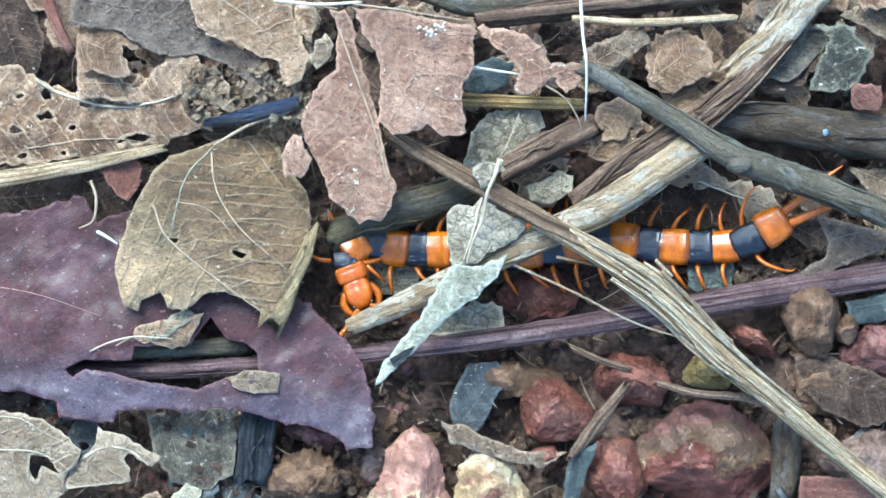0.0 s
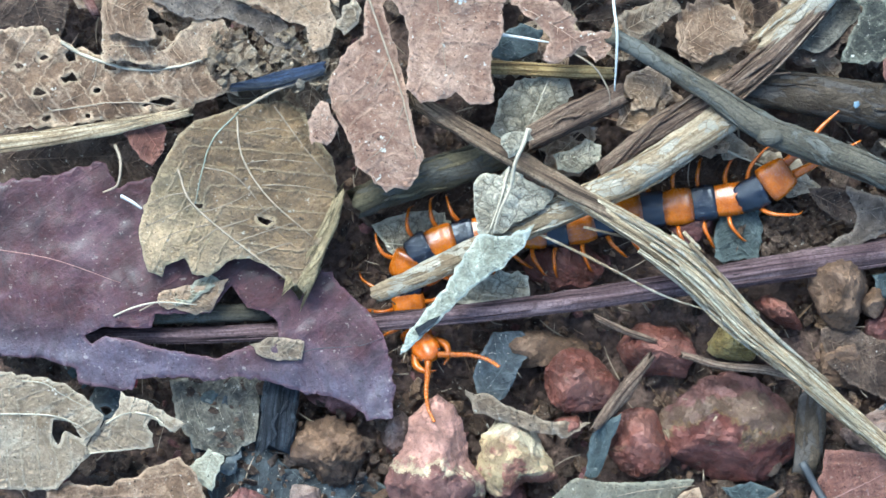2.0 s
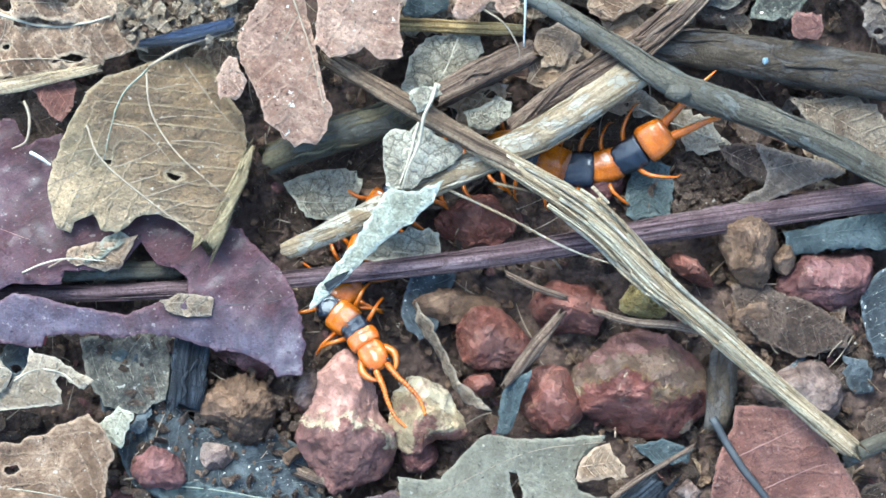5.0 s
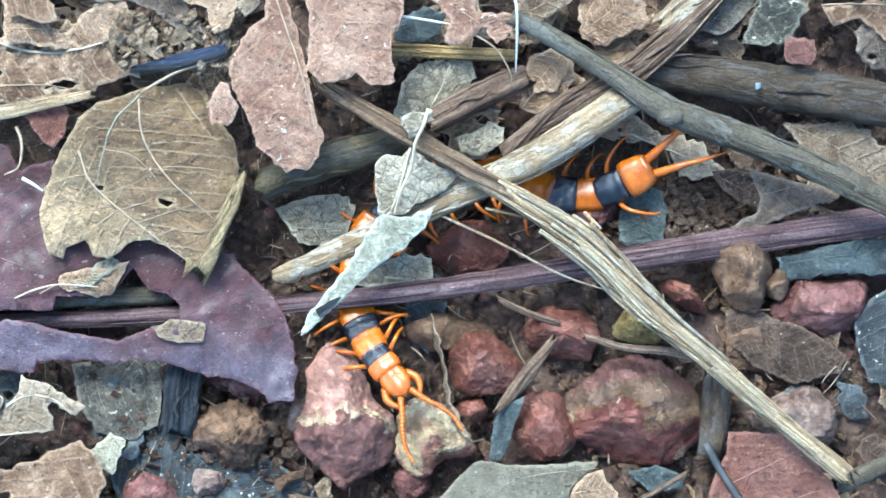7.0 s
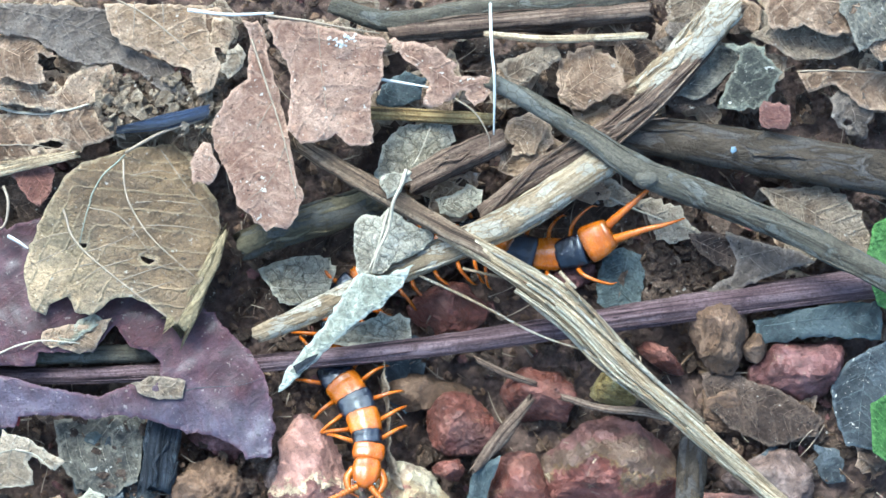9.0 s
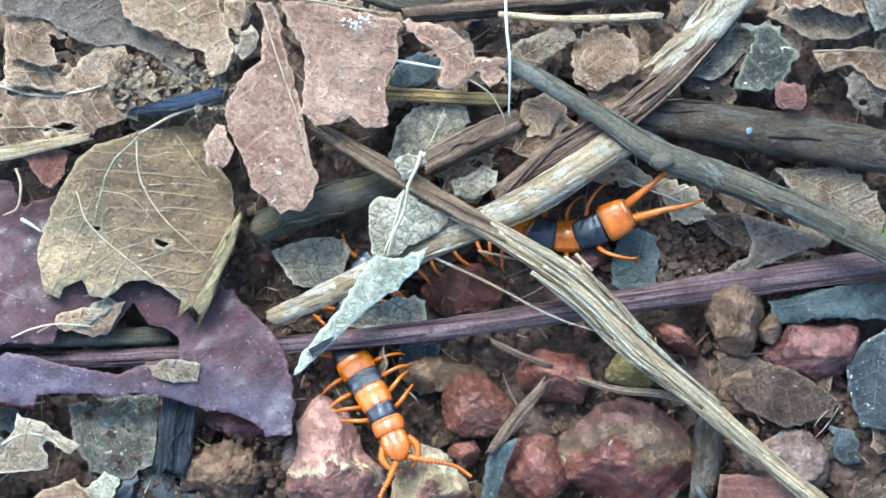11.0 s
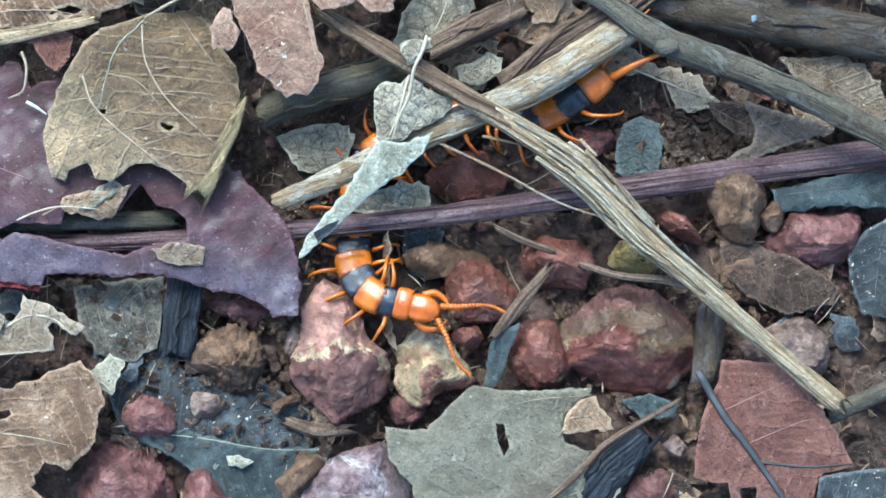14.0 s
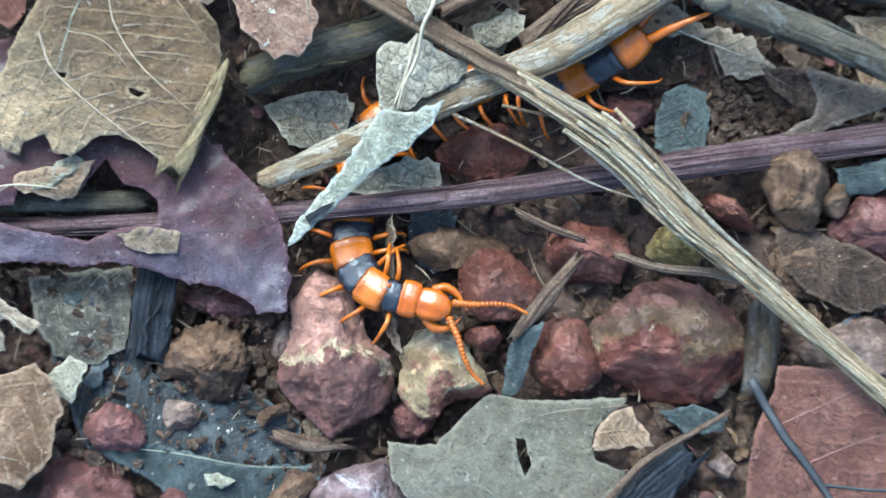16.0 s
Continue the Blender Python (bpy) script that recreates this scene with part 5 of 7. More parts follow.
leaf("dead_leaf", "large olive-brown cupped leaf with torn lower edge", [(-86, -4), (-85, 0), (-83, 5), (-81, 11), (-78, 16), (-76, 20), (-72, 24), (-66, 26), (-61, 28), (-55, 29), (-50, 30), (-44, 28), (-41, 21), (-36, 15), (-35, 9), (-35, 2), (-37, -4), (-40, -10), (-42, -14), (-44, -18), (-45, -19), (-48, -17), (-50, -15), (-54, -13), (-57, -12), (-61, -12), (-63, -13), (-65, -15), (-68, -17), (-72, -16), (-74, -12), (-77, -13), (-79, -14), (-80, -17), (-82, -16), (-84, -14), (-85, -11), (-86, -7)], 3, L_CUP, arch=4.5, axis=-45, wave=0.45, jag=0.45, seed=109, rim=-1.5, run=-58, corr=(-67, 5.5, 0.5), grid=1.1,
     holes=[[(-72.0, 2.1), (-69.3, 2.1), (-69.6, 0.9), (-71.7, 0.9)], [(-55.3, -1.0), (-51.1, -2.1), (-52.6, -3.3), (-54.9, -2.1)]],
     ribs=[([(-60.7, 26.5), (-67.0, 19.2), (-69.5, 11.7), (-71.3, 2.0)], 0.8, VEIN_GREEN), ([(-76.0, 11.0), (-72.0, 2.0), (-58.5, -9.2), (-46.8, -17.6)], 1.1, VEIN_TAN), ([(-61.1, 25.3), (-59.5, 14.7), (-52.7, 4.2), (-40.7, -6.3)], 1.0, VEIN_TAN), ([(-51.5, 28.3), (-42.4, 16.2), (-34.1, 7.2)], 0.6, VEIN_TAN), ([(-72.0, 2.0), (-79.4, -1.8), (-86.0, -4.8)], 0.5, VEIN_TAN), ([(-65.2, -4.0), (-71.9, -9.2)], 0.5, VEIN_TAN), ([(-69.5, 11.7), (-60.2, 8.7), (-48.1, -6.3)], 0.5, VEIN_TAN)] + [(line, 0.5, VEIN_TAN) for line in ([(-70.2, -0.3), (-63.1, 2.0), (-55.7, 6.0)], [(-65.7, -4.5), (-57.8, -1.8), (-50.4, 2.0)], [(-61.2, -8.0), (-53.3, -5.1), (-45.2, -2.5)], [(-56.7, -11.5), (-48.9, -8.5), (-42.2, -7.0)], [(-67.5, -3.3), (-74.2, -4.8), (-80.8, -7.4)], [(-73.3, 5.0), (-78.0, 4.2), (-83.2, 2.0)], [(-57.3, 13.2), (-49.8, 14.0), (-39.4, 13.2)], [(-54.2, 7.2), (-45.3, 7.2), (-35.1, 5.7)], [(-58.8, 20.7), (-51.4, 22.3), (-42.4, 20.7)])])
stick("leaf_stalk", "pale thin stalk of the cupped leaf", [(-60.2, 26.5, 8.0), (-51.0, 31.7, 9.0), (-42.1, 35.0, 9.0), (-38.0, 36.8, 9.0)], [0.8, 0.9, 1.1], VEIN_TAN, sides=8, seed=110, ridges=0, torn=0)
stick("leaf_stalk", "frayed olive-tan stalk end of the cupped leaf", [(-33.8, 4.7, 6.0), (-36.1, -2.3, 6.5), (-40.8, -11.6, 6.0), (-45.2, -19.7, 5.5)], [2.0, 3.0, 4.2, 6.6], W_OLIVE, seed=113, torn=2.2, ridges=0.2, flat=0.5, strips=8)
stick("blue_black_stem", "shiny blue-black flat stem shred", [(-62.2, 32.4, 8.5), (-52.5, 34.0, 9.5), (-38.4, 37.5, 10.0)], [2, 4, 3.4], W_BLUE, seed=111, flat=0.5)
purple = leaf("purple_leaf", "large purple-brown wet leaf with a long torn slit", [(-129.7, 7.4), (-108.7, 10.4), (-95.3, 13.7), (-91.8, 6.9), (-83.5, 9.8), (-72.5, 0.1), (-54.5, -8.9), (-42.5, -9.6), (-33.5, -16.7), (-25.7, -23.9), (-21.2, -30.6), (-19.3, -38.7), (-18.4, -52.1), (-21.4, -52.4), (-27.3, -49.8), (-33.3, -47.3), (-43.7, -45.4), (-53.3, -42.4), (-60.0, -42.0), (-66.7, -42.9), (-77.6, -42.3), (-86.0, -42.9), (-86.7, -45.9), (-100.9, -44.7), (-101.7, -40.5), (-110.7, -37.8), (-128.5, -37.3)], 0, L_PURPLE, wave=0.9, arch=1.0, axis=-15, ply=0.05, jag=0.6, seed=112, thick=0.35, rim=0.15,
     holes=[[(-99.6, -31.9), (-94.5, -29.5), (-81.8, -29.5), (-81.1, -25.9), (-66.9, -25.6), (-61.5, -18.2), (-57.0, -23.9), (-52.5, -24.7), (-48.9, -27.6), (-48.5, -32.8), (-57.2, -34.0), (-64.6, -37.3), (-73.5, -35.8), (-79.5, -35.0), (-87.0, -32.8), (-94.4, -31.6), (-97.7, -34.0)]],
     ribs=[([(-46.7, -37.3), (-39.3, -34.6), (-27.4, -33.5), (-21.4, -31.3)], 0.4, VEIN_FOLD_DARK), ([(-126.3, -8.9), (-108.2, -11.9), (-90.2, -17.9)], 0.5, VEIN_RED)])
leaf("leaf_scrap", "small pale brown leaf scrap on the purple leaf", [(-57.2, -34.1), (-51.0, -32.1), (-42.9, -33.2), (-43.3, -38.1), (-49.5, -38.5), (-53.9, -37.3)], 2, L_OLIVE, wave=0.3, seed=113)
leaf("leaf_scrap", "pale tan torn leaf shred on the purple leaf", [(-80.9, -22.5), (-74.9, -20.3), (-67.6, -15.8), (-64.6, -18.0), (-70.5, -22.2), (-73.4, -24.0), (-79.3, -24.0)], 2.5, L_PALE, wave=0.4, seed=114)
strand("straw_shred", "pale thin grass shreds on purple leaf", [(-92.7, -27.2, 2.0), (-87.3, -24.9, 3.0), (-80.6, -23.5, 3.5), (-70.9, -24.0, 3.0)], 0.55, VEIN_PALE)
strand("straw_shred", "thin forked grass shred on purple leaf", [(-85.9, -25.8, 2.5), (-82.1, -23.8, 3.5), (-79.4, -22.6, 3.5)], 0.4, VEIN_TAN)
strand("straw_shred", "white short straw bit", [(-91.3, 4.3, 3.0), (-88.4, 2.7, 4.0), (-85.7, 0.9, 4.0)], 1.1, ROOT)
strand("straw_shred", "curled pale tendril on the purple leaf", [(-93.1, 17.7, 4.0), (-91.4, 13.1, 5.0), (-92.0, 7.1, 5.0), (-95.9, 5.0, 4.0)], 0.9, VEIN_TAN)
leaf("dead_leaf", "reddish-brown leaf tip hanging over the cupped leaf", [(-33, 41), (-31, 44), (-28, 46), (-28, 58), (-30, 62), (-26, 62), (-24, 58), (-22, 50), (-19, 41), (-17, 31), (-15, 23), (-13, 15), (-13, 11), (-15, 7), (-18, 6), (-23, 7), (-27, 10), (-30, 14), (-32, 20), (-34, 23), (-36, 27), (-37, 31), (-36, 36)], 12, L_PINK, arch=1.2, axis=-65, wave=0.6, jag=0.85, seed=115, ribs=[([(-27.3, 57.0), (-22.5, 43.5), (-18.0, 30.7), (-13.8, 13.7)], 1.0, VEIN_TAN), ([(-21.3, 39.7), (-27.1, 30.0), (-35.9, 28.5)], 0.4, VEIN_TAN), ([(-17.1, 28.5), (-21.2, 18.1), (-27.0, 12.9)], 0.4, VEIN_TAN)])
leaf("dead_leaf", "square reddish-brown leaf piece with white flecks", [(-24, 62), (-11, 61), (1, 58), (8, 57), (8, 47), (5, 41), (5, 35), (6, 29), (3, 28), (0, 28), (-4, 31), (-8, 29), (-13, 28), (-17, 32), (-16, 41), (-17, 48), (-20, 54)], 14, L_PINK, arch=1.0, axis=80, wave=0.6, jag=0.85, seed=116, ribs=[([(-23.5, 62.8), (-9.5, 61.0), (6.8, 58.3)], 1.0, VEIN_TAN), ([(-9.5, 59.8), (-8.0, 46.3), (-5.7, 31.3)], 0.4, VEIN_TAN)])
leaf("leaf_scrap", "crumbly tan shred between two leaves", [(-35.4, 48.2), (-33.2, 53.4), (-31.0, 55.7), (-28.8, 52.7), (-30.2, 48.2), (-33.2, 45.9)], 12, L_SAND, seed=117, wave=1.0, jag=1.4)
leaf("dead_leaf", "small reddish leaf shreds caught on a twig", [(9.0, 57.7), (17.2, 56.7), (21.6, 55.5), (25.8, 52.2), (26.8, 48.3), (36.4, 47.7), (36.1, 43.5), (32.2, 39.7), (29.7, 44.7), (22.3, 39.3), (18.6, 40.2), (20.4, 46.5), (15.0, 51.7)], 12, L_PINK, wave=1.0, jag=0.8, seed=118)
scatter("pale_leaf_flakes", "pale thin leaf flakes on the heap", 90, (1.2, 3.6), L_SAND, (-68.2, 32.9, -35.6, 47.3), 7, 120, "leaf litter")
scatter("tan_leaf_flakes", "pile of small tan leaf flakes", 150, (0.7, 3.0), L_OLIVE, (-68.2, 32.2, -35.6, 47.3), 6, 119, "leaf litter")

leaf("leaf_flap", "torn brown flap hanging below the cupped leaf", [(-78, -20), (-74, -19), (-69, -19), (-63, -17), (-64, -20), (-68, -26), (-73, -26), (-81, -24), (-81, -21)], 1.5, L_TAN, slope=(-0.02, 0.12), arch=1.2, axis=20, wave=0.4, jag=0.7, seed=260)
leaf("leaf_scrap", "curled rosy flap beside the hanging leaf tip", [(-42, 23), (-40, 27), (-37, 28), (-36, 25), (-34, 22), (-35, 19), (-37, 17), (-40, 18), (-41, 17)], 12.5, L_PINK, arch=0.8, axis=40, wave=0.5, jag=0.5, seed=261, rim=0.8)
leaf("leaf_scrap", "rusty curl below the litter edge", [(-92, 23), (-86, 24), (-80, 23), (-80, 18), (-83, 12), (-86, 14), (-89, 18)], 2, L_RUST, arch=2.0, axis=70, wave=0.9, jag=0.8, seed=262, rim=1.5)
scatter("white_crust", "small white crust flecks on the square leaf piece", 26, (0.25, 0.8), ROOT, (-6.5, 53.5, 0.5, 56.5), 16, 84, "crust", (0.5, 1.0))
leaf("leaf_scrap", "dark curled scrap at the hollow", [(90, 9), (96, 10), (101, 9), (105, 4), (103, 0), (98, 1), (93, 4)], -5, L_DARK, arch=1.6, axis=-20, wave=0.8, jag=0.8, seed=264, rim=0.8)
scatter("hollow_crumbs", "coarse brown soil crumbs in the hollow by the twig", 300, (0.8, 2.2), L_DARK, (79, -9, 97, 8), -11, 83, "soil", (0.6, 1.0))

# ---- upper right: twig, roots, leaves ----
twig = stick("grey_twig", "long grey twig with a knot over the litter", [(35.8, 47.2, 10.0), (46.9, 41.6, 10.0), (61.6, 32.6, 10.0), (76.2, 23.2, 10.0), (91.1, 17.8, 9.0), (105.8, 12.3, 9.0), (115.8, 8.2, 8.5), (128.9, 2.0, 8.0), (138.8, -3.1, 8.0), (155.8, -12.5, 7.0)], [4.4, 4.9, 5.4, 7.2, 7.8, 7.4, 7, 6.8, 6.6, 6.6], W_GREY, strips=5, seed=121, sides=18, rough=0.1, ridges=0.03)
kn = rock("knot", "", (77.1, 20.8), px(26, 22, 20, 20, 26, 20, 20, 22), 5, W_MOSS, 12, (), 122, 0.25, sub=3, group="", category="")
kn.parent = twig
kn.matrix_basis = Matrix.Translation(kn.matrix_basis.translation - twig.matrix_basis.translation)
strand("white_root", "thin white vertical root", [(35.9, 67.1, 14.0), (36.4, 54.8, 15.0), (37.3, 45.7, 16.0), (37.4, 32.9, 8.0)], 0.9, ROOT, category="root")
strand("white_root", "thin white root lying between leaves", [(6.3, 47.4, 9.0), (12.8, 46.4, 9.0), (20.5, 45.2, 9.0)], 0.9, ROOT, category="root")
strand("white_root", "pale knotted root hanging over the stems", [(14.6, 22.0, 14.0), (13.6, 18.0, 14.5), (11.4, 13.0, 14.5), (10.4, 7.0, 12.0), (7.4, 0.0, 10.5), (6.2, -5.0, 9.0)], 1.0, VEIN_PALE, category="root")
strand("white_root", "thin curved tan root", [(26.1, 42.6, 10.0), (32.1, 38.8, 9.0), (35.9, 33.1, 7.0), (36.4, 29.7, 5.0)], 0.6, VEIN_TAN, category="root")
stick("dry_straw", "thin pale straw lying at the top", [(35.2, 61.1, 5.0), (52.0, 60.0, 5.0), (77.5, 61.3, 5.0)], [1.9, 2.2, 2], W_STRAW, seed=123)
strand("white_root", "white stalk over the leaf tops", [(-44.1, 63.8, 15.0), (-33.0, 62.4, 16.0), (-21.2, 63.0, 16.0)], 1.1, ROOT, category="root")
leaf("dead_leaf", "grey crackled leaf behind the straw stem", [(5.4, 22.5), (7.7, 31.2), (11.8, 36.6), (18.3, 37.8), (26.3, 37.2), (27.3, 32.8), (21.2, 27.4), (16.7, 21.3), (9.9, 21.3)], 0, L_CRACK, wave=0.8, seed=124, ribs=[([(20.5, 36.6), (17.5, 28.9), (13.2, 21.3)], 0.8, VEIN_PALE)])
leaf("dead_leaf", "crumpled pale brown leaf between sticks", [(38.6, 25.1), (40.1, 34.3), (45.5, 39.9), (52.2, 38.1), (53.7, 32.8), (49.1, 26.7), (43.8, 22.9)], 0, L_TAN, wave=1.0, seed=125, jag=1.0)
leaf("dead_leaf", "curled grey leaf scrap under the bleached stick", [(22.0, 17.1), (26.6, 18.3), (30.4, 21.6), (34.9, 19.8), (34.4, 14.8), (28.8, 12.2), (23.5, 13.2)], -2, L_CRACK, arch=1.5, seed=126)
leaf("dead_leaf", "crumpled dark grey-brown leaf", [(54.9, 45.3), (57.3, 51.9), (61.8, 56.9), (67.9, 57.2), (72.3, 52.3), (72.7, 46.8), (65.4, 43.5), (59.4, 42.7)], 3, L_GREY, wave=1.4, jag=1.0, seed=127)
leaf("dead_leaf", "brown leaf under thin straw", [(37.8, 53.6), (46.1, 56.7), (53.7, 59.0), (55.1, 55.1), (49.1, 50.5), (43.0, 46.7)], 3, L_OLIVE, wave=1.0, seed=128)
leaf("dead_leaf", "teal-grey leaf scrap below a white root", [(5.7, 42.7), (7.0, 48.1), (13.0, 51.9), (19.1, 50.4), (17.5, 44.2), (11.5, 41.9)], 0, L_TEAL, wave=0.4, seed=129)
leaf("lichen_bark", "bark scrap blotched with white lichen", [(96.7, 41.8), (100.6, 50.9), (103.0, 56.7), (98.6, 59.7), (106.4, 59.3), (114.2, 52.1), (110.2, 43.3), (102.7, 41.0)], 5, L_LICHEN, wave=0.8, jag=1.0, seed=130, category="bark", group="bark flakes")
leaf("dead_leaf", "dark brown leaf between stem and lichen bark", [(83.6, 43.7), (89.7, 49.8), (97.4, 57.1), (103.1, 56.8), (101.0, 49.8), (95.6, 43.7), (86.5, 41.4)], 2, L_DARK, wave=1.0, seed=131)
leaf("dead_leaf", "crumpled grey-brown leaf lying between the top stems", [(54.1, 49.8), (55.1, 56.1), (62.3, 59.3), (70.7, 55.5), (71.8, 48.5), (65.5, 46.1), (61.3, 41.2), (54.9, 43.3)], 1.5, L_GREY, wave=1.1, arch=1.2, axis=40, seed=250, jag=1.0)
leaf("dead_leaf", "brown scalloped leaf overhanging at the top corner", [(107.4, 77.7), (109.7, 68.3), (111.9, 62.1), (119.4, 64.1), (126.9, 60.8), (133.0, 62.2), (140.4, 54.8), (152.4, 56.6), (152.8, 78.4)], 6.5, L_GREY, wave=1.0, arch=1.5, axis=10, seed=251, jag=1.0)
leaf("dead_leaf", "slate-grey smooth leaf on the brown leaf", [(128.0, 77.4), (128.8, 67.8), (131.1, 65.0), (134.0, 57.0), (140.1, 60.5), (152.1, 62.2), (152.4, 77.8)], 9.0, L_MOTTLE, wave=0.6, seed=252, jag=0.8)
leaf("dead_leaf", "bluish-brown leaf behind the lichen scrap", [(85.8, 48.7), (88.9, 55.0), (94.3, 58.9), (101.9, 60.9), (103.0, 54.9), (97.3, 48.9), (91.5, 44.2), (86.1, 45.3)], 2.5, L_MOTTLE, wave=0.8, seed=253, jag=0.7)
leaf("leaf_scrap", "square red-brown leaf scrap resting on the dark branch", [(107.7, 41.7), (108.9, 43.6), (115.8, 42.8), (116.1, 39.6), (114.9, 36.0), (108.6, 36.8)], 6.5, L_RUST, wave=0.4, seed=254)
leaf("dead_leaf", "tan flaky leaf between the brown stick and the twig", [(40.6, 34.6), (42.5, 39.3), (47.3, 40.7), (52.2, 37.9), (51.0, 33.2), (46.7, 29.6), (42.2, 28.9)], 2.5, L_TAN, wave=0.9, seed=255, jag=1.1)
leaf("dead_leaf", "dull brown leaf below the thin grey twig", [(109, 22), (120, 22), (127, 23), (133, 19), (137, 13), (139, 9), (137, 2), (129, 4), (121, 9), (114, 16)], -4, L_OLIVE, wave=0.5, seed=256, jag=0.8)
leaf("dead_leaf", "tan-brown leaf with dry stalk at the top", [(106.1, 62.3), (113.7, 66.6), (122.9, 71.5), (131.9, 67.7), (134.1, 59.1), (127.2, 55.9), (116.7, 56.8)], 4, L_OLIVE, wave=1.0, seed=132)
leaf("dead_leaf", "dark grey leaf at the edge of the litter", [(127.5, 77.0), (147.2, 77.3), (147.0, 63.2), (136.3, 58.1), (130.4, 64.5)], 3, L_GREY, wave=0.9, seed=133)
leaf("dead_leaf", "brown leaf with a pale rib", [(119.1, 52.6), (132.5, 54.7), (147.7, 54.1), (147.5, 42.4), (136.9, 43.8), (129.4, 49.9), (121.8, 47.5)], 0, L_GREY, wave=1.0, seed=134, ribs=[([(118.8, 53.2), (132.5, 53.7), (146.1, 53.6)], 0.9, VEIN_TAN)])
stick("dark_stick", "dark grey stick along the top", [(-6.6, 69.3, 2.0), (10.4, 64.8, 2.0), (28.6, 68.5, 1.0), (50.1, 70.4, 1.0), (77.6, 74.0, 1.0)], [5, 6, 6, 7, 6], W_GREY, seed=135)
stick("brown_stick", "brown shredded stem at the top", [(8.9, 61.6, 2.0), (30.2, 64.3, 2.0), (56.2, 67.1, 2.0), (79.0, 69.0, 2.0)], [5, 6, 6, 5], W_BROWN, strips=12, seed=136, ridges=0.15)
leaf("dead_leaf", "dark leaf under the topmost sticks", [(28.9, 54.3), (41.1, 59.2), (64.3, 61.2), (78.1, 64.6), (76.6, 51.9), (59.8, 45.3), (41.3, 49.7)], -6, L_DARK, wave=1.0, seed=137)
leaf("green_leaf", "fresh green leaf tip at the litter edge", [(136.7, 1.1), (139.6, 12.6), (147.5, 16.6), (147.0, -12.3), (140.3, -9.4)], -2, L_GREEN, wave=0.6, jag=0.2, seed=138, group="green leaves")
leaf("green_leaf", "fresh green leaf lobe at the litter edge", [(138.3, -48.4), (138.0, -35.7), (146.7, -30.4), (146.3, -54.1)], -2, L_GREEN, wave=0.6, jag=0.2, seed=139, group="green leaves")

# ---- low foreground leaves and twigs ----
leaf("dead_leaf", "large grey-green leaf with a dark split hole", [(5.5, -79.3), (13.4, -80.3), (17, -80), (21, -75), (26, -70), (29, -68), (36, -69), (45, -69), (60, -68), (60, -69), (57, -71), (53, -75), (52, -79), (53, -82), (57, -84), (60, -85), (57, -89), (53, -93), (46, -99), (43, -103), (41.5, -108.2), (17.1, -108.8), (13.3, -94.5), (7.3, -88.4)], -3, L_SAGE, wave=0.8, arch=1.0, axis=20, ply=0.08, jag=0.5, seed=141, holes=[[(34.7, -77.7), (36.9, -78.0), (38.4, -84.0), (37.1, -86.5), (35.4, -82.1)]], ribs=[([(60.2, -69.7), (39.3, -72.8), (15.8, -83.8)], 0.4, VEIN_TAN)])
leaf("leaf_scrap", "tan leaf scrap on the grey-green leaf edge", [(53, -75), (57, -71), (61, -70), (62, -73), (65, -76), (66, -79), (60, -79), (55, -80), (52, -80)], -1, L_TAN, wave=0.4, seed=142)
# the widest dark rib is no vein: it draws the shade of a fold
leaf("dead_leaf", "rust-red leaf with a shaded fold drawn as a dark strip", [(94, -60), (100, -60), (111, -61), (115, -66), (121, -73), (126, -81), (129, -87), (121, -89), (119, -92), (118, -102), (98, -103), (96, -92), (92, -92), (87, -91), (88, -79), (90, -72), (93, -66)], -3, L_RUST, wave=0.7, arch=2.0, axis=-55, ply=0.1, run=-55, jag=0.4, seed=143, holes=[[(99.0, -93.4), (103.5, -92.9), (102.8, -98.0), (99.8, -100.3)]], ribs=[([(87.8, -63.1), (94.8, -74.9), (103.8, -86.5), (116.9, -105.8)], 3.6, VEIN_FOLD_DARK), ([(103.8, -86.5), (116.8, -87.4), (128.7, -86.4)], 1.3, VEIN_FOLD_DARK), ([(94.7, -73.1), (107.8, -66.8), (113.8, -63.7)], 0.5, VEIN_RED), ([(100.5, -81.9), (115.3, -75.6), (122.7, -74.7)], 0.5, VEIN_RED)])
leaf("leaf_scrap", "slate-grey leaf piece over the rust leaf", [(119.7, -90.0), (128.3, -88.3), (143.0, -86.8), (143.0, -105.9), (117.2, -106.5)], 0, L_SLATE, wave=0.4, jag=0.3, seed=144)
leaf("dead_leaf", "large tan crumpled leaf with ragged holes", [(-109.2, -70.4), (-94.3, -71.5), (-87.0, -69.6), (-81.9, -66.1), (-75.3, -63.7), (-70.4, -68.0), (-68.1, -73.9), (-71.1, -87.3), (-77.1, -92.6), (-82.8, -90.5), (-86.5, -97.2), (-81.2, -101.0), (-82.9, -111.0), (-107.2, -111.5)], 0, L_GREY, wave=1.3, arch=2.0, jag=1.0, seed=145, moth=2, corr=(70, 7, 0.4), ribs=[([(-105.7, -82.2), (-87.8, -84.0), (-77.4, -85.9)], 0.7, VEIN_PALE)])
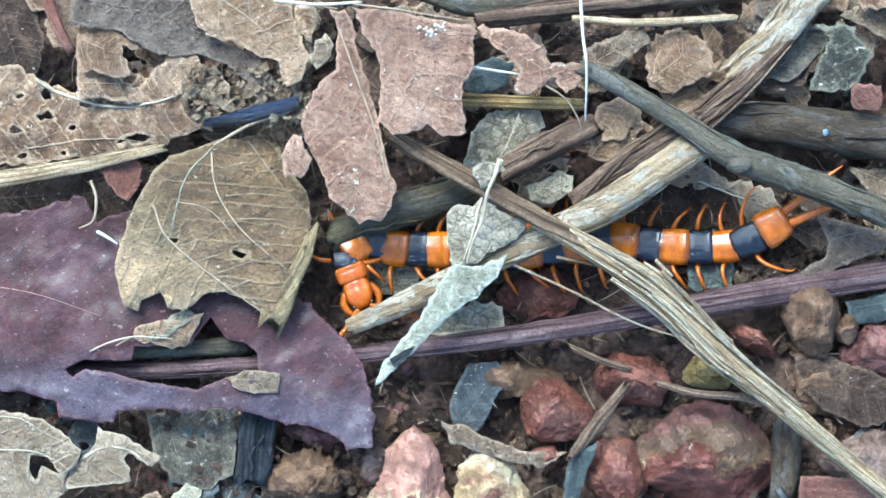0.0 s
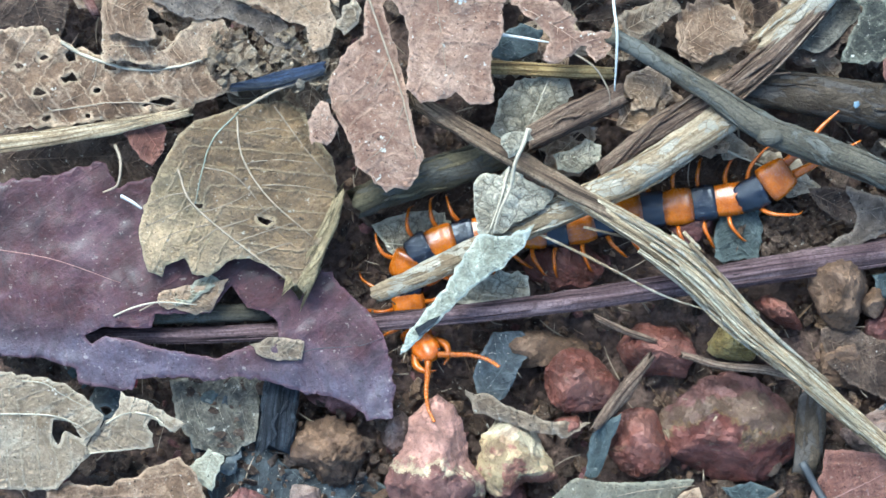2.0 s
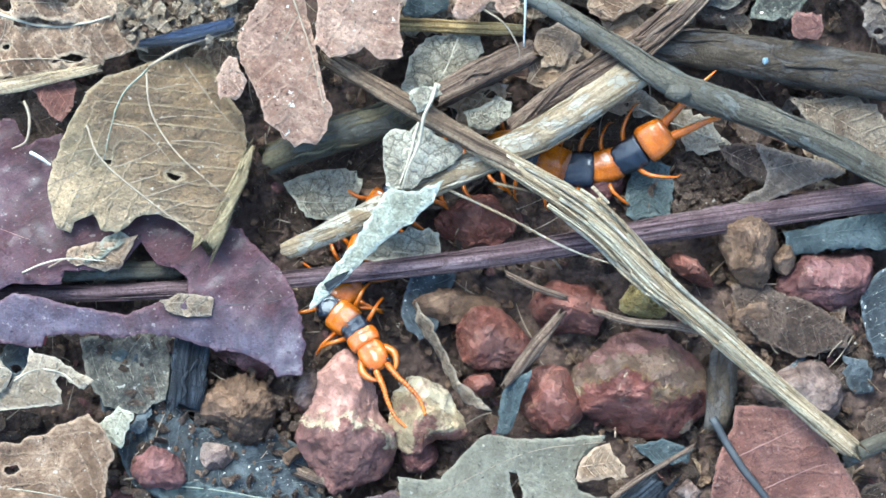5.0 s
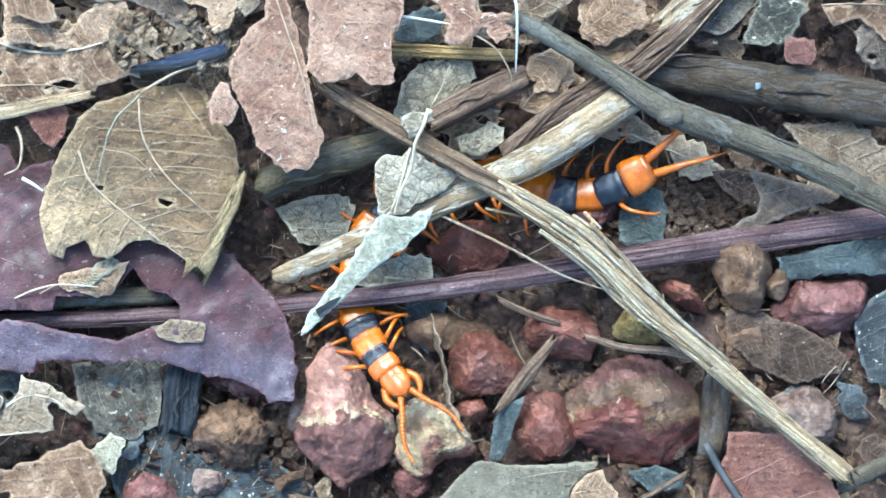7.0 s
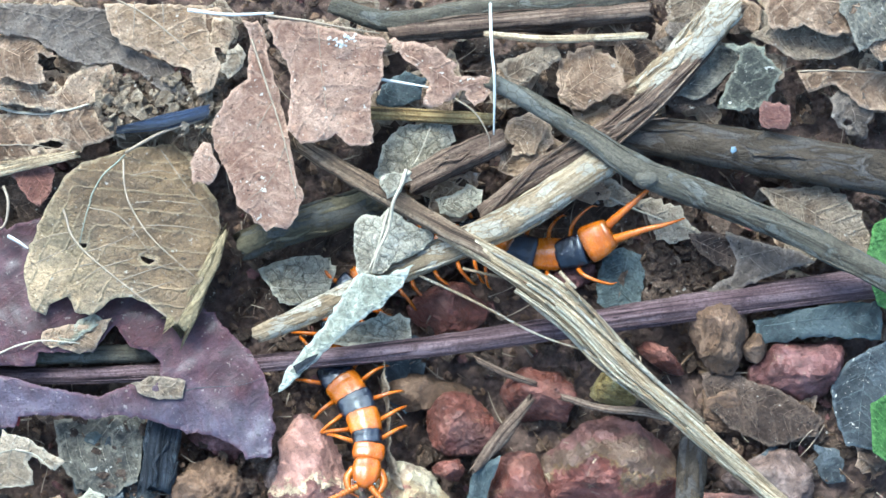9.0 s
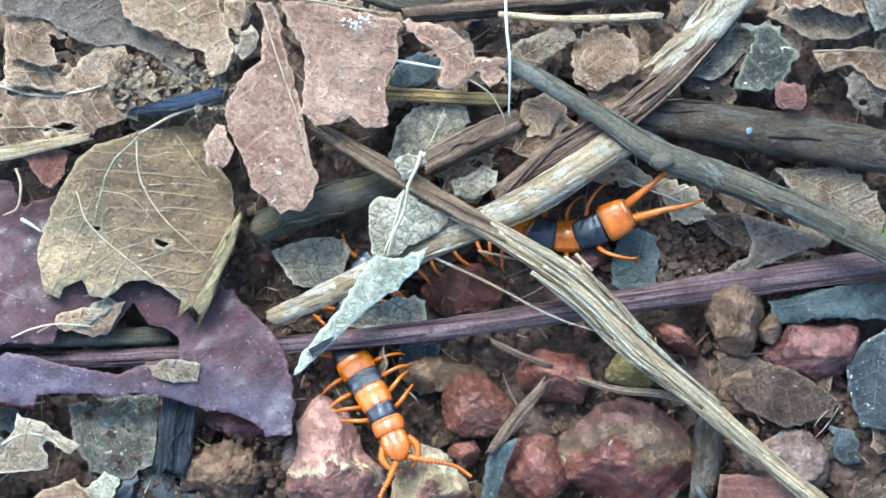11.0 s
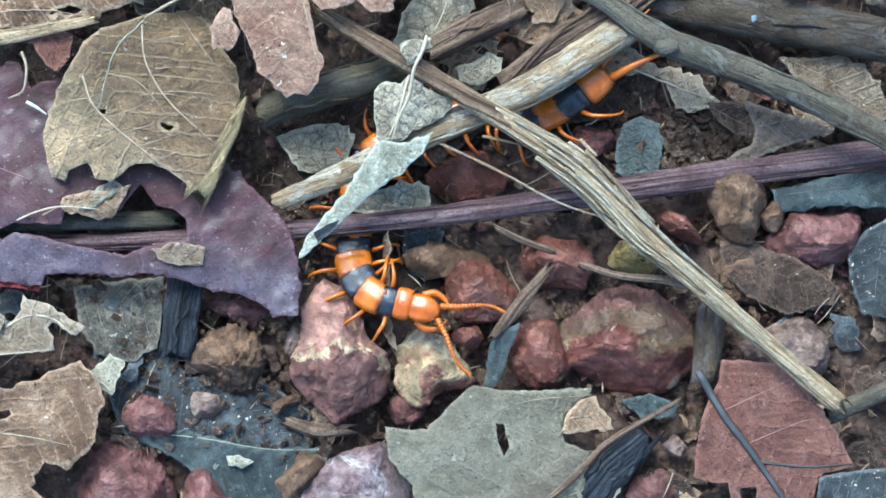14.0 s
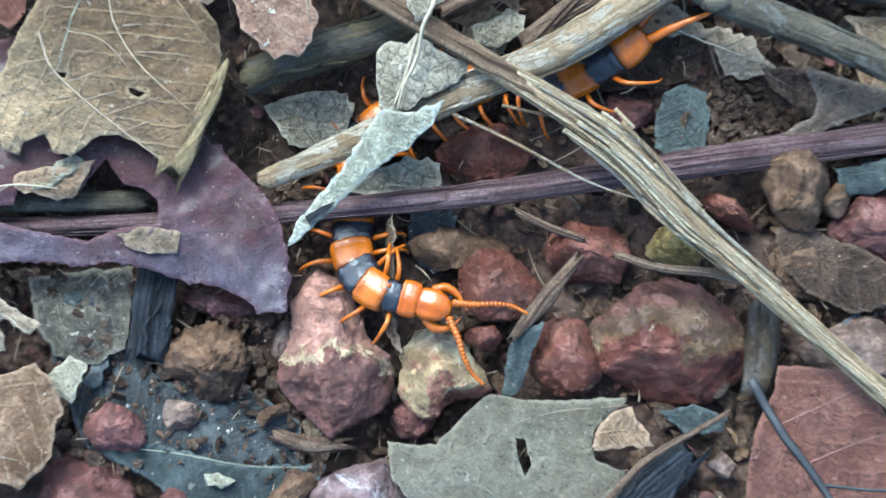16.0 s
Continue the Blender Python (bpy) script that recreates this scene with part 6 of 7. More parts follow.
leaf("dead_leaf", "pale tan torn leaf with a lobed edge", [(-127.9, -41.2), (-116.1, -42.8), (-110.7, -43.2), (-104.9, -45.0), (-98.9, -49.1), (-94.3, -53.2), (-95.4, -56.2), (-97.7, -58.7), (-99.1, -60.9), (-98.2, -63.5), (-101.5, -66.7), (-106.5, -72.6), (-127.1, -72.6)], 2, L_SAND, wave=0.8, arch=1.2, axis=-20, jag=0.7, seed=146, ribs=[([(-124.7, -53.2), (-115.8, -53.0), (-107.0, -53.5), (-101.0, -55.9), (-97.7, -58.4)], 0.9, VEIN_PALE), ([(-116.0, -44.4), (-110.1, -45.0), (-104.8, -48.2), (-95.1, -53.0)], 0.6, VEIN_PALE), ([(-112.9, -53.5), (-109.7, -60.9), (-106.6, -68.2)], 0.5, VEIN_TAN)], holes=[[(-107.7, -54.4), (-103.2, -55.0), (-100.2, -59.1), (-101.7, -58.7), (-104.7, -57.2), (-106.5, -60.9), (-108.0, -57.9)]])
leaf("dead_leaf", "pale sand-coloured leaf tip with a bitten edge", [(-99.1, -60.9), (-97.7, -58.7), (-94.4, -54.7), (-91.5, -52.1), (-90.5, -46.8), (-87.1, -48.4), (-82.2, -49.9), (-77.1, -53.5), (-73.5, -55.0), (-76.2, -57.4), (-78.8, -56.2), (-80.9, -54.4), (-82.4, -54.0), (-83.6, -55.3), (-82.1, -57.7), (-81.7, -60.9), (-89.1, -62.1), (-96.4, -62.6), (-100.8, -65.3)], 1.5, L_SAND, wave=0.7, jag=0.9, seed=246, ribs=[([(-94.4, -55.5), (-90.7, -53.1), (-86.6, -52.1)], 0.9, VEIN_PALE), ([(-86.6, -52.1), (-81.5, -53.5), (-77.1, -57.2)], 0.9, VEIN_PALE), ([(-99.4, -63.2), (-92.0, -62.3), (-82.0, -61.2)], 0.6, VEIN_PALE)])
leaf("leaf_scrap", "crimson translucent torn flap under the purple leaf", [(-102.5, -40.5), (-97.4, -39.6), (-91.5, -39.4), (-86.4, -41.4), (-86.9, -45.8), (-91.4, -44.9), (-95.8, -44.6), (-101.2, -44.3)], -1.2, L_CRIMSON, wave=0.3, jag=0.4, seed=247)
leaf("leaf_scrap", "whitish decayed leaf fragment", [(-73.2, -66.4), (-67.9, -61.5), (-63.8, -63.5), (-66.7, -72.5), (-70.1, -70.8)], -4, L_PALE, wave=0.3, seed=147)
leaf("leaf_scrap", "pale leaf shreds under a thin twig", [(46.0, -99.4), (54.8, -91.0), (60.0, -88.7), (69.7, -91.4), (66.8, -97.4), (57.9, -102.1)], -7, L_PALE, wave=0.6, jag=1.2, seed=148)
leaf("leaf_scrap", "pale teal leaf scrap below the big stone", [(68.2, -70.4), (75.8, -68.7), (84.1, -71.6), (82.6, -75.4), (74.3, -75.6)], -10, L_TEAL, wave=0.4, seed=149)
leaf("leaf_scrap", "pale flake on the wet leaf", [(-36.5, -87.9), (-33.1, -87.5), (-29.0, -89.2), (-32.2, -91.0), (-35.5, -90.5)], -7.5, L_PALE, wave=0.2, seed=150)
stick("twig", "thin bare brown twig", [(34.0, -25.9, -4.0), (41.6, -29.3, -4.0), (50.0, -32.2, -4.0)], [1.6, 2, 1.8], W_BROWN, seed=151)
stick("twig", "thin grey-brown twig with a broken end", [(56.4, -35.4, -2.0), (67.1, -38.2, -1.0), (79.0, -39.2, 0.0), (91.0, -42.2, 0.0)], [1.8, 2.2, 2.4, 2], W_BROWN, seed=152)
stick("twig", "long thin brown twig over grey-green leaf", [(42.7, -102.3, 1.0), (54.4, -92.5, 1.0), (64.6, -82.0, 0.0), (83.4, -70.6, -3.0)], [1.6, 1.6, 1.5, 1.2], W_BROWN, seed=153)
stick("bark_shred", "shaggy brown bark shred between stones", [(48.5, -35.8, -3.0), (41.8, -45.1, -2.0), (34.5, -54.2, -3.0)], [2, 4, 2.4], W_BROWN, seed=154, ridges=0.2, torn=1.5, flat=0.6)
stick("bark_shred", "crumbling brown bark shreds in the gap", [(-20.7, -78.4, -10.0), (-13.0, -80.6, -9.0), (-2.5, -80.3, -10.0)], [3, 4, 3], W_BROWN, seed=155, torn=2)
stick("bare_branch", "pale blue-grey stem end", [(123.0, -74.1, -5.0), (130.8, -70.4, -5.0), (144.3, -64.4, -5.0)], [4.5, 4.6, 4.6], W_GREY, seed=156)



# ---- the centipede: its spine, head first, in mm ----
SPINES = []


HIDDEN = [(-12.4, -35.5, -8.0), (-9.7, -29.8, -9.0), (-5.9, -23.6, -11.0), (-3.3, -18.2, -12.0), (-1.6, -12.0, -12.0), (2.0, -6.0, -11.0), (9.3, -2.6, -9.0)]
TUCKED = [(-3.8, -29.6, -8.0), (-4.0, -24.1, -9.0), (-3.9, -19.2, -11.0), (-3.2, -13.6, -12.0), (-1.8, -8.6, -12.0), (2.3, -4.2, -12.0), (9.2, -2.5, -10.0)]

UNDER = [(10.6, -0.2, -12.0), (24.4, 5.5, -11.0), (34.3, 8.7, -10.0)]


def spine(t, points):
    SPINES.append((t, np.array(points)))


spine(0.0, [(-21.7, -15.8, -4.0), (-23.2, -9.3, -4.0), (-26.0, -2.8, -4.0), (-20.6, 2.5, -5.0), (-12.7, 0.8, -6.0), (-2.1, 0.6, -7.0), (17.6, 0.1, -8.0), (32.9, 1.6, -8.0), (45.8, 3.3, -8.0), (60.3, 1.6, -8.0), (74.7, 1.4, -8.0), (81.1, 2.5, -5.0), (91.9, 8.6, -1.0)])
spine(0.5, [(-39.2, -9.5, -5.0), (-34.4, -7.1, -5.0), (-26.9, -6.2, -5.0), (-19.4, -5.8, -6.0), (-11.8, -3.9, -6.0), (-4.3, -1.7, -7.0), (14.0, 0.3, -8.0), (29.2, 1.2, -8.0), (44.4, 3.7, -8.0), (56.5, 3.6, -8.0), (69.5, 5.3, -8.0), (76.7, 7.4, -5.0), (88.9, 15.0, -1.0)])
spine(1.0, [(-33.5, -31.0, -9.0), (-32.5, -24.0, -9.0), (-30.6, -16.5, -8.0), (-26.0, -10.0, -6.0), (-18.5, -5.8, -6.0), (-7.4, -2.6, -7.0), (10.7, -2.3, -8.0), (28.9, -1.4, -8.0), (41.1, 1.7, -8.0), (53.9, 2.8, -8.0), (67.6, 4.1, -8.0), (74.8, 6.4, -5.0), (86.2, 13.4, -1.0)])
spine(1.5, [(-27.5, -34.0, -11.0), (-28.0, -27.0, -11.0), (-26.6, -20.0, -9.0), (-23.0, -13.5, -7.0), (-17.0, -9.5, -6.0), (-8.8, -6.0, -7.0), (6.3, -1.6, -8.0), (24.4, -1.6, -8.0), (40.3, 2.7, -8.0), (53.9, 3.7, -8.0), (66.8, 5.7, -8.0), (73.9, 7.3, -5.0), (85.3, 14.6, -1.0)])
spine(2.0, [(-8.0, -36.5, -6.0), (-12.0, -33.0, -10.0), (-14.0, -28.0, -13.0), (-16.0, -21.5, -14.0), (-16.6, -14.0, -11.0), (-11.5, -8.0, -8.0), (5.7, -3.4, -8.0), (25.8, -2.0, -8.0), (40.9, 2.3, -8.0), (54.5, 4.0, -8.0), (68.1, 6.1, -8.0), (75.2, 7.4, -5.0), (85.0, 14.2, -1.0)])
spine(2.5, [(5.2, -46.0, -4.0), (-0.4, -42.4, -4.0), (-7.4, -38.4, -6.0)] + HIDDEN + UNDER + [(49.6, 3.0, -8.0), (64.0, 5.9, -8.0), (72.6, 7.2, -5.0), (83.2, 13.7, -1.0)])
spine(3.0, [(5.8, -44.0, -4.0), (-1.0, -40.5, -4.0), (-8.5, -38.2, -6.0)] + HIDDEN + UNDER + [(50.6, 2.9, -8.0), (63.5, 4.2, -8.0), (72.2, 5.9, -5.0), (82.1, 13.8, -1.0)])
spine(3.5, [(3.1, -48.2, -3.0), (-2.4, -43.8, -3.0), (-8.5, -39.3, -5.0)] + HIDDEN + UNDER + [(50.8, 3.6, -8.0), (60.7, 4.0, -8.0), (67.2, 6.3, -5.0), (78.0, 13.5, -1.0)])
spine(4.6, [(1.8, -51.0, 1.0), (-3.6, -45.0, -2.0), (-8.5, -39.3, -5.0)] + HIDDEN + UNDER + [(50.8, 3.6, -8.0), (59.9, 4.0, -8.0), (66.4, 6.3, -5.0), (77.2, 13.5, -1.0)])
spine(6.0, [(0.2, -52.6, 4.0), (-0.6, -46.0, 2.0), (-3.2, -39.4, -4.0)] + HIDDEN + UNDER + [(49.4, 2.2, -8.0), (59.3, 3.0, -8.0), (65.8, 5.8, -5.0), (75.8, 12.1, -1.0)])
spine(6.5, [(1.4, -56.6, 7.0), (0.9, -49.6, 5.0), (-1.5, -41.4, -1.0)] + TUCKED + UNDER + [(47.5, 1.8, -8.0), (57.3, 2.4, -8.0), (63.1, 4.7, -5.0), (73.1, 11.0, -1.0)])
spine(7.0, [(10.1, -51.4, 6.0), (5.7, -46.1, 4.0), (0.8, -39.5, -1.0)] + TUCKED + UNDER + [(46.8, 3.6, -8.0), (57.4, 2.9, -8.0), (63.2, 4.1, -5.0), (74.0, 9.8, -1.0)])
spine(7.5, [(7.1, -56.0, 7.0), (5.0, -48.9, 5.0), (0.9, -39.9, 0.0)] + TUCKED + UNDER + [(46.8, 3.3, -8.0), (57.4, 3.0, -8.0), (63.2, 4.2, -5.0), (73.4, 10.2, -1.0)])
spine(8.0, [(13.0, -55.8, 5.0), (8.6, -50.2, 4.0), (1.3, -41.1, 0.0)] + TUCKED + UNDER + [(45.8, 3.4, -8.0), (55.7, 3.9, -8.0), (61.6, 5.1, -5.0), (71.8, 11.2, -1.0)])
spine(8.5, [(21.6, -42.4, 2.0), (14.2, -44.6, 2.0), (6.4, -44.6, 1.0), (-0.3, -39.5, -2.0)] + TUCKED + UNDER + [(44.9, 3.6, -8.0), (54.1, 3.0, -8.0), (60.0, 4.5, -5.0), (71.0, 10.8, -1.0)])
spine(8.8, [(24.7, -39.5, 2.0), (17.3, -42.1, 2.0), (8.4, -43.1, 1.0), (0.2, -38.2, -2.0)] + TUCKED + UNDER + [(45.1, 4.0, -8.0), (54.3, 3.4, -8.0), (60.2, 4.6, -5.0), (71.3, 10.6, -1.0)])
spine(9.0, [(4.7, -60.8, 6.0), (5.9, -53.8, 4.0), (5.1, -45.0, 0.0), (1.8, -37.4, -3.0)] + TUCKED + UNDER + [(45.0, 4.3, -8.0), (53.4, 3.7, -8.0), (59.4, 3.9, -5.0), (69.7, 9.0, -1.0)])
spine(9.5, [(25.4, -47.6, 3.0), (19.4, -45.8, 2.0), (11.6, -43.0, 1.0), (2.6, -38.0, -3.0)] + TUCKED + UNDER + [(44.9, 4.0, -8.0), (53.3, 3.5, -8.0), (59.2, 4.1, -5.0), (71.0, 9.6, -1.0)])
spine(10.8, [(12.2, -58.3, 5.0), (9.0, -50.9, 3.0), (5.1, -43.5, 1.0), (1.0, -37.3, -3.0)] + TUCKED + UNDER + [(44.9, 4.0, -8.0), (53.3, 3.5, -8.0), (59.2, 4.1, -5.0), (71.0, 9.6, -1.0)])
spine(12.0, [(5.0, -56.0, 5.0), (1.6, -48.4, 3.0), (-1.8, -40.0, 0.0)] + TUCKED + UNDER + [(42.9, 3.6, -8.0), (52.1, 3.1, -8.0), (58.0, 3.5, -5.0), (69.7, 9.2, -1.0)])
spine(12.5, [(19.6, -47.7, 3.0), (12.2, -46.8, 2.0), (2.5, -44.7, 1.0), (-2.0, -38.5, -3.0)] + TUCKED + UNDER + [(43.4, 4.4, -8.0), (51.8, 3.6, -8.0), (57.7, 3.6, -5.0), (69.4, 8.8, -1.0)])
spine(13.0, [(18.9, -49.0, 3.0), (11.9, -47.2, 2.0), (2.0, -44.8, 1.0), (-3.1, -37.9, -3.0)] + TUCKED + UNDER + [(42.0, 4.1, -8.0), (50.4, 4.6, -8.0), (55.5, 5.9, -5.0), (65.0, 13.6, -1.0)])
spine(13.5, [(19.4, -49.4, 3.0), (12.4, -47.7, 2.0), (1.5, -45.1, 1.0), (-3.3, -38.1, -3.0)] + TUCKED + UNDER + [(43.1, 4.0, -8.0), (49.1, 6.2, -6.0), (53.7, 9.0, -3.0), (63.2, 16.8, 1.0)])
spine(14.5, [(19.5, -49.8, 3.0), (12.7, -47.8, 2.0), (1.8, -45.2, 1.0), (-3.4, -38.0, -3.0)] + TUCKED + UNDER + [(42.7, 4.6, -8.0), (48.0, 6.6, -6.0), (52.6, 9.2, -3.0), (62.4, 16.2, 1.0)])
spine(16.0, [(19.5, -49.8, 3.0), (12.7, -47.8, 2.0), (1.8, -45.2, 1.0), (-3.4, -38.0, -3.0)] + TUCKED + UNDER + [(42.7, 4.6, -8.0), (48.0, 6.6, -6.0), (52.6, 9.2, -3.0), (62.4, 16.2, 1.0)])

COUNT = 20


def spine_at(t):
    """The spine at t seconds, as even points from head to tail."""
    ts = [s for s, _ in SPINES]
    k = min(max(1, int(np.searchsorted(ts, t))), len(ts) - 1)
    (ta, a), (tb, b) = SPINES[k - 1], SPINES[k]
    f = min(max((t - ta) / (tb - ta), 0), 1)
    return spline(a, 160) * (1 - f) + spline(b, 160) * f


def body_pose(t, s, lift=0.0):
    """The pose at the part s of the spine: x ahead to the head, z up."""
    c = spine_at(t)
    i = s * (len(c) - 1)
    k = min(int(i), len(c) - 2)
    p = c[k] + (c[k + 1] - c[k]) * (i - k)
    a, b = c[max(0, k - 3)], c[min(len(c) - 1, k + 4)]
    x = Vector(a - b).normalized()
    y = Vector((0, 0, 1)).cross(x).normalized()
    z = x.cross(y)
    m = Matrix((x, y, z)).transposed().to_4x4()
    m.translation = Vector(p) * MM + Vector((0, 0, lift * MM))
    return m


def plate(length, width, height, ends=0.8, seg=28, rings=14, round_end=9.0, power=2.3, front=1.0):
    """A rounded armour plate, in mm, x ahead: rings along x, nearly full width up to its ends, with two furrows on top and a
    raised hind rim. front: width of its front part against its hind part."""
    verts, faces = [], []

    def sp(v, q):
        return math.copysign(abs(v) ** q, v)

    for i in range(rings + 1):
        u = -1 + 2 * i / rings
        u = math.sin(u * math.pi / 2)
        k = (1 - abs(u) ** round_end) ** (1 / round_end)
        k = max(k, 0.02) * (1 - (1 - ends) * abs(u) ** 2)
        k2 = k * (1 + (front - 1) * (u + 1) / 2)
        for j in range(seg):
            lo = 2 * math.pi * j / seg
            y = width / 2 * k2 * sp(math.cos(lo), 2 / power)
            z = height / 2 * k * sp(math.sin(lo), 2 / power)
            if z > 0:
                z -= 0.4 * math.exp(-((abs(y) - width * 0.2) / 0.45) ** 2)
                z += 0.3 * math.exp(-((u + 0.72) / 0.14) ** 2) - 0.2 * math.exp(-((u + 0.45) / 0.12) ** 2)
            verts.append((length / 2 * u * MM, y * MM, z * MM))
    for i in range(rings):
        for j in range(seg):
            faces.append((i * seg + j, i * seg + (j + 1) % seg, (i + 1) * seg + (j + 1) % seg, (i + 1) * seg + j))
    faces += [tuple(range(seg))[::-1], tuple(range(rings * seg, (rings + 1) * seg))]
    return verts, faces


def local_tube(points, widths, sides=8, n=18):
    v, f, uv = tube(points, widths, sides, n, 1.0, 0.0, 0.0, 0)
    return v, f


def leg_mesh(side, reach, long=1.0):
    """Thigh, shin and a clawed tip, bent at two joints; starts at the body's flank."""
    y = side
    return local_tube([(0, 0, 0), (0.2, 2.6 * y * long, 1.6), (-0.6, 5.2 * y * long, 1.3), (-1.8, 7.6 * y * long, -0.8), (-2.8, reach * y * long, -3.4)], [1.35, 1.2, 0.95, 0.7, 0.25])


centipede = new("centipede")
centipede.empty_display_size = 0.01
tagged(centipede, "large glossy orange and blue-black banded centipede crawling through litter", "centipede")
body, legs = [], []
SIZES = [0.62] + [0.92 + 0.016 * i for i in range(1, COUNT - 1)] + [1.5]
SPAN = sum(SIZES) + 2.05
SHARE = [(2.05 + sum(SIZES[:i]) + SIZES[i] / 2) / SPAN for i in range(COUNT)]
for i in range(COUNT):
    last = i == COUNT - 1
    orange = i % 2 == 1
    w = 10.4 if 1 < i < COUNT - 3 else (9.4 if not last else 8.6)
    w = 8.4 if i == 0 else w
    length = SIZES[i] * (8.0 if orange else 7.0)
    length = 8.4 if last else length
    v, f = plate(length, w, 5.8 if orange else 5.3, 0.92, round_end=11.0, front=0.9 if not last else 1.3)
    seg = link("body_segment", v, f, ORANGE if orange else BLACK, centipede, "glossy orange plate" if orange else "glossy blue-black plate")
    body.append((seg, SHARE[i]))
    for side in (1, -1):
        if last:
            v, f = local_tube([(-3, 1.9 * side, 0.5), (-8, 2.9 * side, 1.6), (-13, 3.9 * side, 1.9), (-18, 5.2 * side, 1.0), (-23, 6.0 * side, -0.5)], [2.7, 2.2, 1.6, 1.15, 0.4])
            leg = link("tail_leg", v, f, LEG, seg)
        else:
            v, f = leg_mesh(side, 8.0, 1.35 if i == COUNT - 2 else 1.0)
            leg = link("leg", v, f, LEG, seg)
        trail = 48 * side if i == COUNT - 2 else (20 * side if i == COUNT - 3 else 0)
        home = pose(0, 0 if last else side * (w / 2 - 0.8) * MM, -0.8 * MM, 0, 0, trail)
        leg.matrix_basis = home
        legs.append((leg, i, side, home, last))

v, f = plate(8.6, 8.6, 4.8, 0.82, round_end=3.2, front=0.72)
v = [(x + 1.8 * MM, y, z) for x, y, z in v]
head = link("head", v, f, HEAD, centipede, "glossy orange head plate")
body.append((head, 1.05 / SPAN))
v, f = plate(4.8, 8.8, 5.0, 0.9, round_end=7.0, front=0.96)
link("neck_plate", v, f, HEAD, head, at=pose(-3.8 * MM, 0, 0))
for side in (1, -1):
    v, f = local_tube([(0.5, 3.4 * side, -1.2), (3.4, 4.8 * side, -1.6), (6.6, 3.6 * side, -1.8), (8.2, 1.2 * side, -1.8)], [2.2, 2.2, 1.5, 0.3])
    link("fang", v, f, LEG, head)
    v, f = plate(0.9, 0.9, 0.9, 1.0, 8, 6, 2.0, 2.0)
    link("eye", v, f, EYE_BLACK, head, at=pose(5.0 * MM, 2.5 * side * MM, 1.0 * MM))
feelers = []
for side in (1, -1):
    line = spline([(0, 0, 0), (5, 1.0 * side, 1.2), (9, 2.4 * side, 0.8), (13, 3.2 * side, -0.6), (16.8, 2.7 * side, -1.6)], 76)
    widths = [(1.75 - 0.9 * k / 75) * (0.72 + 0.4 * abs(math.sin(math.pi * k / 4))) for k in range(76)]
    verts, faces = local_tube(line, widths, 8, 76)
    ob = link("antenna", verts, faces, LEG, head, "beaded orange feeler")
    feelers.append((ob, side))

# ---- how the stones are pushed ----
STONE_MOVES = []


def pushed(ob, rows):
    """Rows of seconds, mm in x, y and degrees of turn from where the stone ends up."""
    rest = ob.matrix_basis.copy()
    STONE_MOVES.append((ob, [(t, Matrix.Translation((x * MM, y * MM, 0)) @ rest @ pose(0, 0, 0, 0, 0, a)) for t, x, y, a in rows]))


def flipped(ob, long, rows):
    """A leaf turned over about its long axis (degrees in plan) as it is pushed: seconds, mm in x, y, z, turn and tilt."""
    rest = ob.matrix_basis.copy()
    STONE_MOVES.append((ob, [(t, Matrix.Translation((x * MM, y * MM, z * MM)) @ rest @ pose(0, 0, 0, 0, 0, long + turn) @ pose(0, 0, 0, tilt) @ pose(0, 0, 0, 0, 0, -long)) for t, x, y, z, turn, tilt in rows]))


